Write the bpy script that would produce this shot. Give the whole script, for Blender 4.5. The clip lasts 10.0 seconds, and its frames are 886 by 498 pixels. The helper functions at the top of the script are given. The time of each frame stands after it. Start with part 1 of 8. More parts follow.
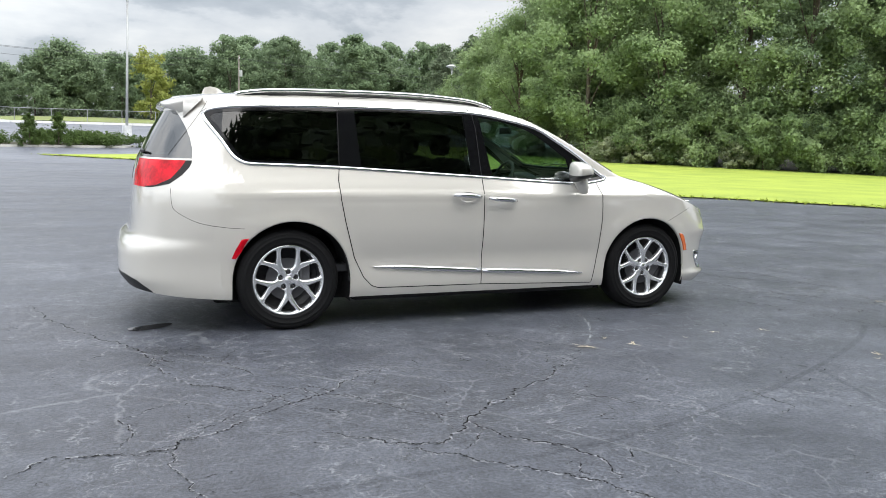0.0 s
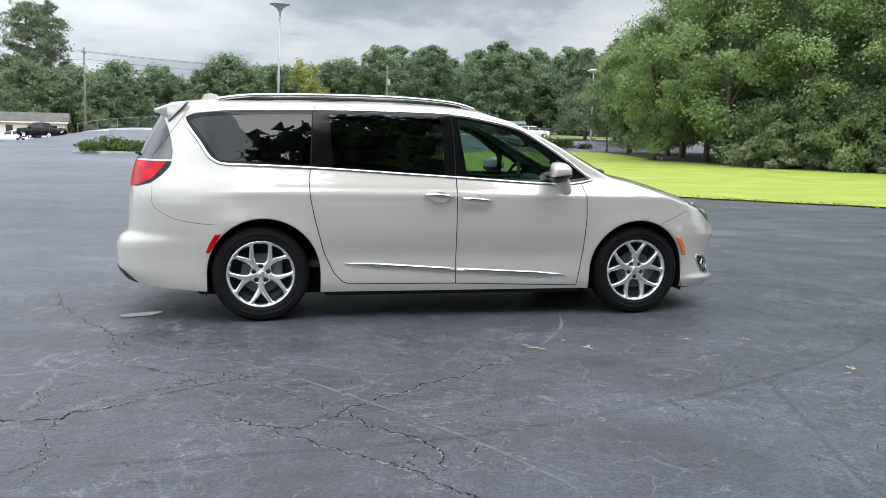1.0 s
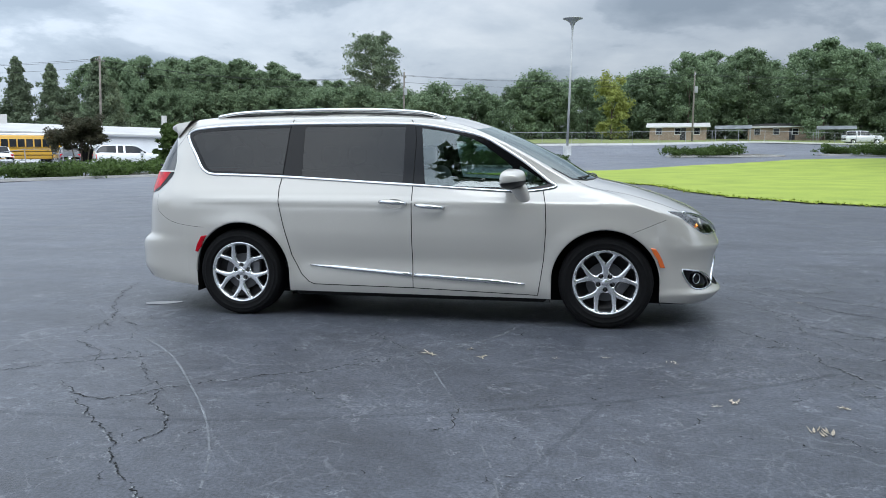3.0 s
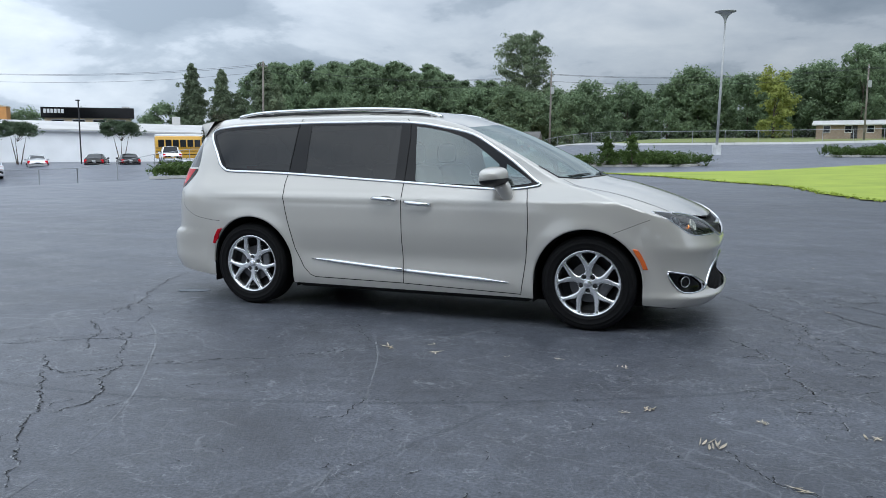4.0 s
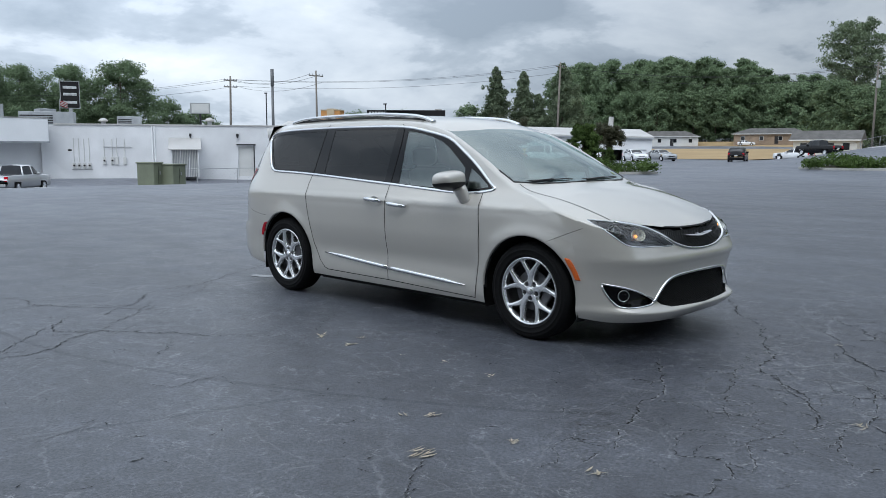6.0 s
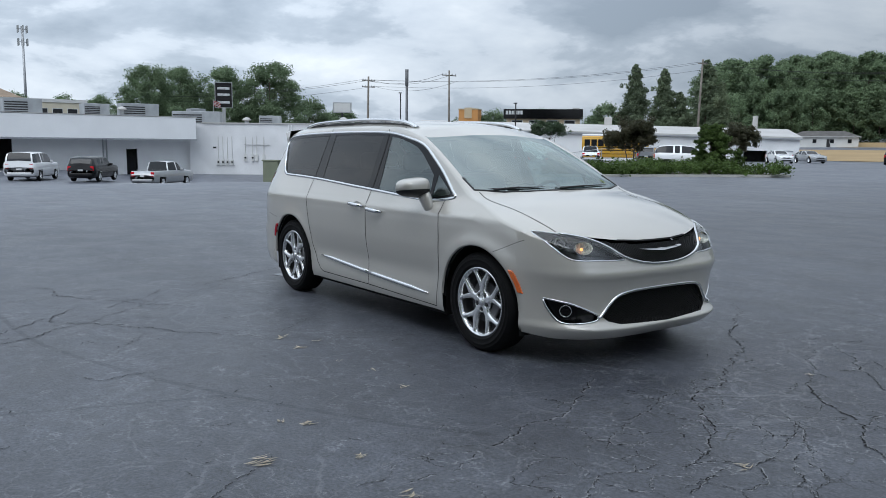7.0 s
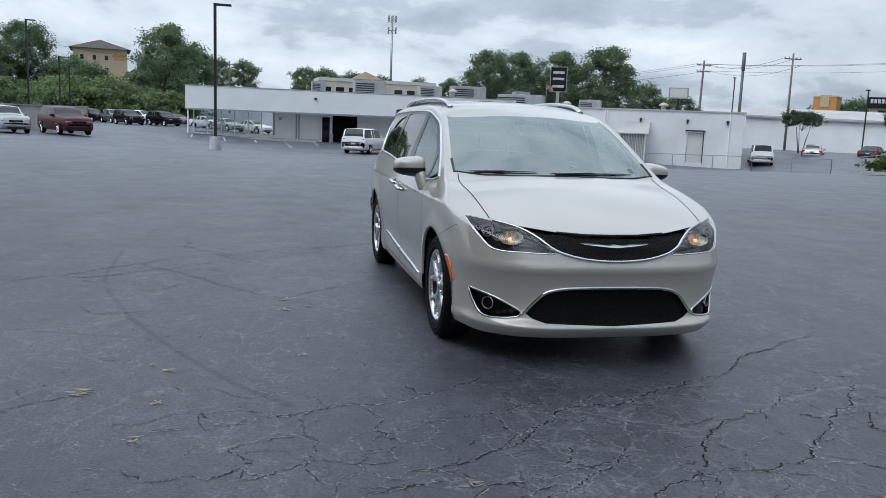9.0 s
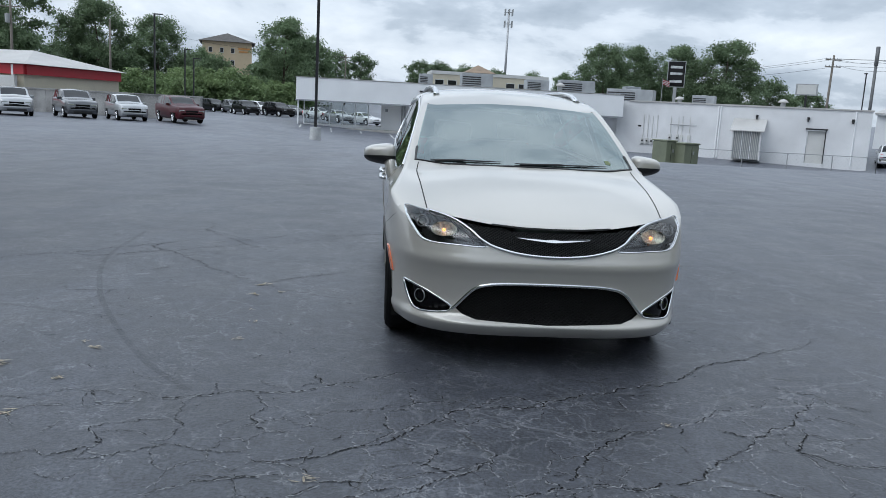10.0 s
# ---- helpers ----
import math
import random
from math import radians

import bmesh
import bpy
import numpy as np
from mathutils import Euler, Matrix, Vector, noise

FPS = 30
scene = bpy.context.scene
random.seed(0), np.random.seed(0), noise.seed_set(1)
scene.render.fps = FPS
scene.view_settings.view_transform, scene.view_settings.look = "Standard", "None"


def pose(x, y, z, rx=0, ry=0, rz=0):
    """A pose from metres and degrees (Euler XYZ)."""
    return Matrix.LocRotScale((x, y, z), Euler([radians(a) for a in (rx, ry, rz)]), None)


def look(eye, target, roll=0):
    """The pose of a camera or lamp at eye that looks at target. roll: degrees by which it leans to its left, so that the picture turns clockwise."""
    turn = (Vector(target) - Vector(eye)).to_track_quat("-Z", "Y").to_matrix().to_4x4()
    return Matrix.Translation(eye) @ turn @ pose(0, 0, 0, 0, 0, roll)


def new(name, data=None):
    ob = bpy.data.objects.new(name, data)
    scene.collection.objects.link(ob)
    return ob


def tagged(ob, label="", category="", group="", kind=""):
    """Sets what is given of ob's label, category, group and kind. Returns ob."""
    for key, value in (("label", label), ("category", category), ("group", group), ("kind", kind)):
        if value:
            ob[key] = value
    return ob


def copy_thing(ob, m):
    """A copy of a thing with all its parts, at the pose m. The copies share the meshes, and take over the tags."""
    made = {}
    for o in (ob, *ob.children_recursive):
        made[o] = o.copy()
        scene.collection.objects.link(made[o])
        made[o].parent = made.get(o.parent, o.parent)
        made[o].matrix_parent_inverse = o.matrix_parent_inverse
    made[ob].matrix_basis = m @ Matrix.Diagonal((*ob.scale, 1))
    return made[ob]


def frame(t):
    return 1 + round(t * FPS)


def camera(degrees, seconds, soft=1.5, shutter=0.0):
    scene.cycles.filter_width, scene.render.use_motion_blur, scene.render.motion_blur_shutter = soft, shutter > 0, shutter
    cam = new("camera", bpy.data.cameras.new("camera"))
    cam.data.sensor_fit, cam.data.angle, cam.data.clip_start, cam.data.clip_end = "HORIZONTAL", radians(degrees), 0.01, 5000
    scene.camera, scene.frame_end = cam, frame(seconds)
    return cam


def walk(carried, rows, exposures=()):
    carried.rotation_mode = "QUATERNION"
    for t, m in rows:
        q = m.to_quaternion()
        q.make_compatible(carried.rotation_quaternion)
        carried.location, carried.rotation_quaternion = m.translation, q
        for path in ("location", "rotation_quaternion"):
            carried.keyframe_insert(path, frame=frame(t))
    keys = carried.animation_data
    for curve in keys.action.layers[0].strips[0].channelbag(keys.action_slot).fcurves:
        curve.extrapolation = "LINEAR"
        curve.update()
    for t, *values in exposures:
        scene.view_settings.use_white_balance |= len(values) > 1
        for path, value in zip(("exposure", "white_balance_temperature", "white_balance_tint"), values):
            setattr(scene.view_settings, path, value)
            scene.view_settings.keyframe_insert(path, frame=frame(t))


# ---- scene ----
cam = camera(57.6, 10.0, 0.8)
EXPOSURES = [(0.0, 1.57, 6650, 10), (1.5, 1.24, 6280, 10), (2.5, 1.10, 6000, 8), (4.5, 0.66, 5980, 8), (6.5, 0.48, 6030, 8), (8.0, 0.29, 6030, 8), (10.0, 0.39, 6030, 8)]
PATH = [
    (0, (-2.672, -6.739, 1.424), (-1.93, -4.901, 1.152), 1.6),
    (0.5, (-2.029, -7.026, 1.413), (-1.454, -5.129, 1.143), 1.4),
    (1, (-1.372, -7.243, 1.418), (-0.984, -5.299, 1.152), 1.2),
    (1.5, (-0.666, -7.383, 1.41), (-0.464, -5.41, 1.152), 0.9),
    (2, (0.035, -7.455, 1.406), (0.047, -5.47, 1.16), 0.5),
    (2.5, (0.758, -7.479, 1.401), (0.581, -5.501, 1.166), 0.2),
    (2.7, (1.063, -7.452, 1.419), (0.802, -5.484, 1.18), 0.1),
    (4, (2.812, -7.08, 1.4), (2.068, -5.239, 1.155), -0.1),
    (4.5, (3.466, -6.856, 1.407), (2.552, -5.095, 1.157), 0.1),
    (5, (4.1, -6.557, 1.405), (3.015, -4.895, 1.159), 0.1),
    (5.2, (4.355, -6.411, 1.389), (3.206, -4.792, 1.146), 0.1),
    (6.3, (5.506, -5.467, 1.472), (4.066, -4.102, 1.224), 0.1),
    (6.5, (5.687, -5.24, 1.495), (4.202, -3.924, 1.247), 0.1),
    (7, (6.112, -4.685, 1.507), (4.517, -3.506, 1.256), 0.5),
    (7.5, (6.463, -4.091, 1.513), (4.757, -3.079, 1.255), 0.9),
    (8, (6.785, -3.48, 1.522), (4.979, -2.664, 1.251), 1.3),
    (8.5, (6.991, -2.844, 1.523), (5.112, -2.226, 1.232), 1.8),
    (9, (7.159, -2.217, 1.529), (5.233, -1.776, 1.222), 2.3),
    (9.5, (7.207, -1.635, 1.529), (5.255, -1.344, 1.205), 2.9),
    (10, (7.159, -1.073, 1.528), (5.194, -0.905, 1.194), 3.1),
]
walk(cam, [(t, look(eye, target, roll)) for t, eye, target, roll in PATH], EXPOSURES)

# ---- light ----
world = bpy.data.worlds.new("sky_world")
scene.world = world
world.use_nodes = True
SUN_EL, SUN_AZ = radians(52), radians(150)
CLOUD_SHIFT = (3.1, 1.7, 0.4)


def build_world():
    nt = world.node_tree
    nt.nodes.clear()
    out = nt.nodes.new("ShaderNodeOutputWorld")
    bg = nt.nodes.new("ShaderNodeBackground")
    sky = nt.nodes.new("ShaderNodeTexSky")
    sky.sky_type, sky.sun_disc = "NISHITA", False
    sky.sun_elevation, sky.sun_rotation = SUN_EL, SUN_AZ
    sky.air_density, sky.dust_density, sky.ozone_density = 1.0, 3.0, 1.0
    # a closed cloud deck over the clear sky
    tc = nt.nodes.new("ShaderNodeTexCoord")
    sep = nt.nodes.new("ShaderNodeSeparateXYZ")
    nt.links.new(tc.outputs["Generated"], sep.inputs[0])
    up = nt.nodes.new("ShaderNodeMath")
    up.operation = "MAXIMUM"
    up.inputs[1].default_value = 0.0
    nt.links.new(sep.outputs[2], up.inputs[0])
    # the deck is flat: clouds crowd together towards the horizon
    far = nt.nodes.new("ShaderNodeMath")
    far.operation = "ADD"
    far.inputs[1].default_value = 0.34
    nt.links.new(up.outputs[0], far.inputs[0])
    deck = nt.nodes.new("ShaderNodeVectorMath")
    deck.operation = "DIVIDE"
    nt.links.new(tc.outputs["Generated"], deck.inputs[0])
    nt.links.new(far.outputs[0], deck.inputs[1])
    mp = nt.nodes.new("ShaderNodeMapping")
    mp.inputs["Location"].default_value = CLOUD_SHIFT
    mp.inputs["Scale"].default_value = (1.0, 1.0, 1.3)
    nt.links.new(deck.outputs[0], mp.inputs[0])
    n1 = nt.nodes.new("ShaderNodeTexNoise")
    n1.inputs["Scale"].default_value, n1.inputs["Detail"].default_value = 2.1, 9
    n1.inputs["Roughness"].default_value, n1.inputs["Distortion"].default_value = 0.55, 0.15
    nt.links.new(mp.outputs[0], n1.inputs["Vector"])
    ramp = nt.nodes.new("ShaderNodeValToRGB")
    r = ramp.color_ramp
    r.elements[0].position, r.elements[0].color = 0.34, (0.34, 0.385, 0.44, 1)
    r.elements[1].position, r.elements[1].color = 0.66, (0.79, 0.812, 0.832, 1)
    e = r.elements.new(0.45)
    e.color = (0.46, 0.505, 0.56, 1)
    e = r.elements.new(0.49)
    e.color = (0.59, 0.63, 0.68, 1)
    e = r.elements.new(0.565)
    e.color = (0.67, 0.705, 0.745, 1)
    nt.links.new(n1.outputs["Fac"], ramp.inputs[0])
    # a closed deck is brighter overhead, and brighter towards the hidden sun
    lift = nt.nodes.new("ShaderNodeMapRange")
    lift.inputs[1].default_value, lift.inputs[2].default_value = 0.08, 0.85
    lift.inputs[3].default_value, lift.inputs[4].default_value = 1.0, 1.72
    nt.links.new(up.outputs[0], lift.inputs[0])
    dot = nt.nodes.new("ShaderNodeVectorMath")
    dot.operation = "DOT_PRODUCT"
    dot.inputs[1].default_value = (math.sin(radians(201)), math.cos(radians(201)), 0)
    nt.links.new(tc.outputs["Generated"], dot.inputs[0])
    side = nt.nodes.new("ShaderNodeMapRange")
    side.inputs[1].default_value, side.inputs[2].default_value = -1.0, -0.08
    side.inputs[3].default_value, side.inputs[4].default_value = 0.35, 0.97
    nt.links.new(dot.outputs["Value"], side.inputs[0])
    both = nt.nodes.new("ShaderNodeMath")
    both.operation = "MULTIPLY"
    nt.links.new(lift.outputs[0], both.inputs[0])
    nt.links.new(side.outputs[0], both.inputs[1])
    mul = nt.nodes.new("ShaderNodeMixRGB")
    mul.blend_type = "MULTIPLY"
    mul.inputs[0].default_value = 1
    nt.links.new(ramp.outputs[0], mul.inputs[1])
    nt.links.new(both.outputs[0], mul.inputs[2])
    sk = nt.nodes.new("ShaderNodeMixRGB")
    sk.blend_type = "MULTIPLY"
    sk.inputs[0].default_value = 1
    sk.inputs[2].default_value = (0.10, 0.10, 0.10, 1)
    nt.links.new(sky.outputs[0], sk.inputs[1])
    mix = nt.nodes.new("ShaderNodeMixRGB")
    mix.inputs[0].default_value = 0.93
    nt.links.new(sk.outputs[0], mix.inputs[1])
    nt.links.new(mul.outputs[0], mix.inputs[2])
    nt.links.new(mix.outputs[0], bg.inputs[0])
    bg.inputs[1].default_value = 1.0
    nt.links.new(bg.outputs[0], out.inputs[0])


build_world()
sun = new("sun", bpy.data.lights.new("sun", "SUN"))
sun.data.energy, sun.data.angle, sun.data.color = 0.8, radians(50), (1, 0.97, 0.93)
sun.matrix_world = look((60 * math.sin(SUN_AZ) / math.tan(SUN_EL), 60 * math.cos(SUN_AZ) / math.tan(SUN_EL), 60), (0, 0, 0))

# ---- materials ----


def mat(name, base, rough=0.6, metal=0.0, vary=0.12, scale=3.0, fine=40.0, bump=0.0, coat=0.0, alt=None, spec=0.5, island=0.0, obj=0.0):
    """A surface with variation at two scales. alt: the colour it wanders to; island/obj: tone per piece or per object."""
    m = bpy.data.materials.new(name)
    m.use_nodes = True
    nt = m.node_tree
    b = nt.nodes["Principled BSDF"]
    b.inputs["Roughness"].default_value, b.inputs["Metallic"].default_value = rough, metal
    b.inputs["Specular IOR Level"].default_value = spec
    b.inputs["Coat Weight"].default_value, b.inputs["Coat Roughness"].default_value = coat, 0.02
    b.inputs["Coat IOR"].default_value = 1.7
    tc = nt.nodes.new("ShaderNodeTexCoord")
    big = nt.nodes.new("ShaderNodeTexNoise")
    big.inputs["Scale"].default_value, big.inputs["Detail"].default_value = scale, 5
    small = nt.nodes.new("ShaderNodeTexNoise")
    small.inputs["Scale"].default_value, small.inputs["Detail"].default_value = fine, 3
    for n in (big, small):
        nt.links.new(tc.outputs["Object"], n.inputs["Vector"])
    mixn = nt.nodes.new("ShaderNodeMath")
    mixn.operation = "MULTIPLY_ADD"
    mixn.inputs[1].default_value, mixn.inputs[2].default_value = 0.35, 0.0
    nt.links.new(small.outputs["Fac"], mixn.inputs[0])
    summ = nt.nodes.new("ShaderNodeMath")
    summ.operation = "MULTIPLY_ADD"
    summ.inputs[1].default_value = 0.65
    nt.links.new(big.outputs["Fac"], summ.inputs[0])
    nt.links.new(mixn.outputs[0], summ.inputs[2])
    ramp = nt.nodes.new("ShaderNodeValToRGB")
    lo = alt or tuple(c * (1 - 2 * vary) for c in base)
    ramp.color_ramp.elements[0].position, ramp.color_ramp.elements[0].color = 0.32, (*lo, 1)
    ramp.color_ramp.elements[1].position, ramp.color_ramp.elements[1].color = 0.66, (*(min(1, c * (1 + vary)) for c in base), 1)
    nt.links.new(summ.outputs[0], ramp.inputs[0])
    col = ramp.outputs[0]
    for amount, node, sock in ((island, "ShaderNodeNewGeometry", "Random Per Island"), (obj, "ShaderNodeObjectInfo", "Random")):
        if amount:
            info = nt.nodes.new(node)
            mr = nt.nodes.new("ShaderNodeMapRange")
            mr.inputs[3].default_value, mr.inputs[4].default_value = 1 - amount, 1 + amount
            nt.links.new(info.outputs[sock], mr.inputs[0])
            mu = nt.nodes.new("ShaderNodeMixRGB")
            mu.blend_type = "MULTIPLY"
            mu.inputs[0].default_value = 1
            nt.links.new(col, mu.inputs[1])
            nt.links.new(mr.outputs[0], mu.inputs[2])
            col = mu.outputs[0]
    nt.links.new(col, b.inputs["Base Color"])
    if bump:
        bp = nt.nodes.new("ShaderNodeBump")
        bp.inputs["Strength"].default_value, bp.inputs["Distance"].default_value = bump, 0.01
        nt.links.new(small.outputs["Fac"], bp.inputs["Height"])
        nt.links.new(bp.outputs[0], b.inputs["Normal"])
    return m


def glass_mat(name, tint, rough=0.0, ior=1.55, sheen=(1, 1, 1)):
    """Thin automotive or window glass: a mirror-like skin over a tinted clear pane."""
    m = bpy.data.materials.new(name)
    m.use_nodes = True
    nt = m.node_tree
    nt.nodes.clear()
    out = nt.nodes.new("ShaderNodeOutputMaterial")
    tr = nt.nodes.new("ShaderNodeBsdfTransparent")
    tr.inputs[0].default_value = (*tint, 1)
    gl = nt.nodes.new("ShaderNodeBsdfGlossy")
    gl.inputs["Roughness"].default_value = rough
    gl.inputs["Color"].default_value = (*sheen, 1)
    # gloss grows towards grazing angles, alike from both sides of the pane
    lw = nt.nodes.new("ShaderNodeLayerWeight")
    lw.inputs[0].default_value = 0.5
    pw = nt.nodes.new("ShaderNodeMath")
    pw.operation = "POWER"
    pw.inputs[1].default_value = 5.0
    nt.links.new(lw.outputs["Facing"], pw.inputs[0])
    base = ((ior - 1) / (ior + 1)) ** 2
    fr = nt.nodes.new("ShaderNodeMath")
    fr.operation = "MULTIPLY_ADD"
    fr.inputs[1].default_value, fr.inputs[2].default_value = 1 - base, base
    nt.links.new(pw.outputs[0], fr.inputs[0])
    mx = nt.nodes.new("ShaderNodeMixShader")
    nt.links.new(fr.outputs[0], mx.inputs[0])
    nt.links.new(tr.outputs[0], mx.inputs[1])
    nt.links.new(gl.outputs[0], mx.inputs[2])
    nt.links.new(mx.outputs[0], out.inputs[0])
    return m


M = {}
M["paint"] = mat("pearl_cream_paint", (0.56, 0.534, 0.485), 0.30, 0.12, 0.012, 1.5, 900, 0.0, 1.0)
M["chrome"] = mat("chrome", (0.70, 0.71, 0.72), 0.12, 1.0, 0.02, 8, 60)
M["black"] = mat("black_plastic", (0.015, 0.015, 0.016), 0.45, 0, 0.1, 20, 300, 0.1)
M["gloss_black"] = mat("gloss_black", (0.005, 0.005, 0.006), 0.08, 0, 0.05, 8, 90, spec=0.25)
M["gap"] = mat("panel_gap", (0.004, 0.004, 0.004), 0.9, 0, 0.05)
M["tyre"] = mat("tyre_rubber", (0.004, 0.004, 0.0045), 0.75, 0, 0.15, 12, 160, 0.25, spec=0.25)
M["alloy"] = mat("polished_alloy", (0.80, 0.81, 0.82), 0.24, 0.85, 0.04, 9, 120)
M["dark_alloy"] = mat("dark_alloy", (0.09, 0.09, 0.095), 0.4, 0.6, 0.1, 9, 120)
M["grass"] = mat("mown_lawn", (0.28, 0.335, 0.042), 0.9, 0, 0.12, 0.5, 14, 0.6, alt=(0.19, 0.255, 0.030))
M["white_wall"] = mat("white_painted_block", (0.90, 0.905, 0.91), 0.75, 0, 0.04, 0.6, 14, 0.1)
# the shop's white block, darkened here: the wing's different lighting is in the colour
M["wing_wall"] = mat("white_block_wing_tone", (0.74, 0.745, 0.755), 0.75, 0, 0.08, 0.5, 14, 0.1)
M["bark"] = mat("bark", (0.11, 0.085, 0.065), 0.9, 0, 0.3, 6, 40, 0.6)
# ---- mesh helpers ----


def obj_from(name, bm, material, parent=None, label="", smooth=False):
    me = bpy.data.meshes.new(name)
    bm.to_mesh(me)
    bm.free()
    if material:
        me.materials.append(material)
    if smooth:
        me.polygons.foreach_set("use_smooth", [True] * len(me.polygons))
    ob = new(name, me)
    if parent:
        ob.parent = parent
    if label:
        ob["label"] = label
    return ob


def part(name, bm, material, parent, label="", smooth=False):
    return obj_from(name, bm, material, parent, label, smooth)


def thing(name, label, category, at=(0, 0, 0), turn=0.0, group="", kind=""):
    e = new(name)
    e.empty_display_size = 0.2
    e.matrix_basis = pose(*at, 0, 0, turn)
    return tagged(e, label, category, group, kind)


def box(bm, x0, x1, y0, y1, z0, z1, bevel=0.0):
    v = [bm.verts.new(p) for p in ((x0, y0, z0), (x1, y0, z0), (x1, y1, z0), (x0, y1, z0), (x0, y0, z1), (x1, y0, z1), (x1, y1, z1), (x0, y1, z1))]
    f = [bm.faces.new([v[i] for i in q]) for q in ((3, 2, 1, 0), (4, 5, 6, 7), (0, 1, 5, 4), (1, 2, 6, 5), (2, 3, 7, 6), (3, 0, 4, 7))]
    if bevel:
        es = list({e for q in f for e in q.edges})
        bmesh.ops.bevel(bm, geom=es, offset=bevel, segments=2, affect="EDGES", profile=0.5)
    return v


def tube(bm, pts, radii, sides=8, caps=True):
    """A round bar along pts; radii is one number or one per point."""
    pts = [Vector(p) for p in pts]
    if not hasattr(radii, "__len__"):
        radii = [radii] * len(pts)
    rings = []
    ref = None
    for i, p in enumerate(pts):
        d = (pts[min(i + 1, len(pts) - 1)] - pts[max(i - 1, 0)]).normalized()
        if ref is None:
            ref = d.orthogonal().normalized()
        ref = (ref - d * ref.dot(d))
        ref = ref.normalized() if ref.length > 1e-5 else d.orthogonal().normalized()
        side = d.cross(ref)
        rings.append([bm.verts.new(p + (ref * math.cos(2 * math.pi * k / sides) + side * math.sin(2 * math.pi * k / sides)) * radii[i]) for k in range(sides)])
    for a, b in zip(rings, rings[1:]):
        for k in range(sides):
            bm.faces.new((a[k], a[(k + 1) % sides], b[(k + 1) % sides], b[k]))
    if caps:
        bm.faces.new(rings[0][::-1])
        bm.faces.new(rings[-1])
    return rings


def spin(bm, prof, steps=32, axis="Y"):
    """Turns a closed or open (radius, height) profile about an axis."""
    rings = []
    for k in range(steps):
        a = 2 * math.pi * k / steps
        row = []
        for r, h in prof:
            p = (r * math.cos(a), h, r * math.sin(a)) if axis == "Y" else (r * math.cos(a), r * math.sin(a), h)
            row.append(bm.verts.new(p))
        rings.append(row)
    for k in range(steps):
        a, b = rings[k], rings[(k + 1) % steps]
        for i in range(len(prof) - 1):
            bm.faces.new((a[i], a[i + 1], b[i + 1], b[i]))


def curve(xs, ys):
    """A smooth monotone interpolation through points."""
    xs, ys = np.array(xs, float), np.array(ys, float)
    d = np.diff(ys) / np.diff(xs)
    m = np.zeros(len(xs))
    m[0], m[-1] = d[0], d[-1]
    for i in range(1, len(xs) - 1):
        m[i] = 0 if d[i - 1] * d[i] <= 0 else 2 * d[i - 1] * d[i] / (d[i - 1] + d[i])

    def f(x):
        x = min(max(x, xs[0]), xs[-1])
        i = min(max(int(np.searchsorted(xs, x)) - 1, 0), len(xs) - 2)
        h = xs[i + 1] - xs[i]
        t = (x - xs[i]) / h
        return ((2 * t**3 - 3 * t**2 + 1) * ys[i] + (t**3 - 2 * t**2 + t) * h * m[i] + (-2 * t**3 + 3 * t**2) * ys[i + 1] + (t**3 - t**2) * h * m[i + 1])

    return f


def smooth01(a, b, x):
    t = min(max((x - a) / (b - a), 0), 1)
    return t * t * (3 - 2 * t)


def land(x, y):
    """Height of the ground: the lot is level round the car, dips before the shop and rises to the north."""
    z = -0.95 * smooth01(22, 50, -x) * smooth01(-14, 2, y) * (1 - smooth01(40, 50, y)) * (1 - 0.35 * smooth01(58, 68, -x))
    z -= 0.6 * smooth01(24, 50, -x) * smooth01(8, 16, y) * (1 - smooth01(40, 50, y))
    z += 0.85 * smooth01(40, 75, y) * smooth01(-34, -14, x) * (1 - 0.7 * smooth01(14, 32, x))
    z += 1.3 * smooth01(78, 96, y) * smooth01(-36, -22, x)
    z += 1.6 * smooth01(100, 180, y) + 0.4 * smooth01(20, 55, y) * smooth01(10, 30, x)
    z += 8.0 * smooth01(110, 230, -x) * (1 - smooth01(60, 120, y)) * (1 - 0.3 * smooth01(0, 60, y))
    z += 5.0 * smooth01(190, 270, y) * smooth01(-40, -90, x)
    return z


# ---- ground ----


def build_ground():
    bm = bmesh.new()
    xs = [-900, -500, -300, -200, -150] + [-120 + 6 * i for i in range(41)] + [150, 200, 300, 500, 900]
    ys = [-900, -500, -300, -200, -120, -80] + [-60 + 5 * i for i in range(41)] + [170, 210, 300, 500, 900]
    grid = [[bm.verts.new((x, y, land(x, y))) for y in ys] for x in xs]
    for i in range(len(xs) - 1):
        for j in range(len(ys) - 1):
            bm.faces.new((grid[i][j], grid[i + 1][j], grid[i + 1][j + 1], grid[i][j + 1]))
    g = obj_from("ground", bm, M["asphalt"], smooth=True)
    tagged(g, "cracked sealed dark grey asphalt car park", "ground", kind="structure")


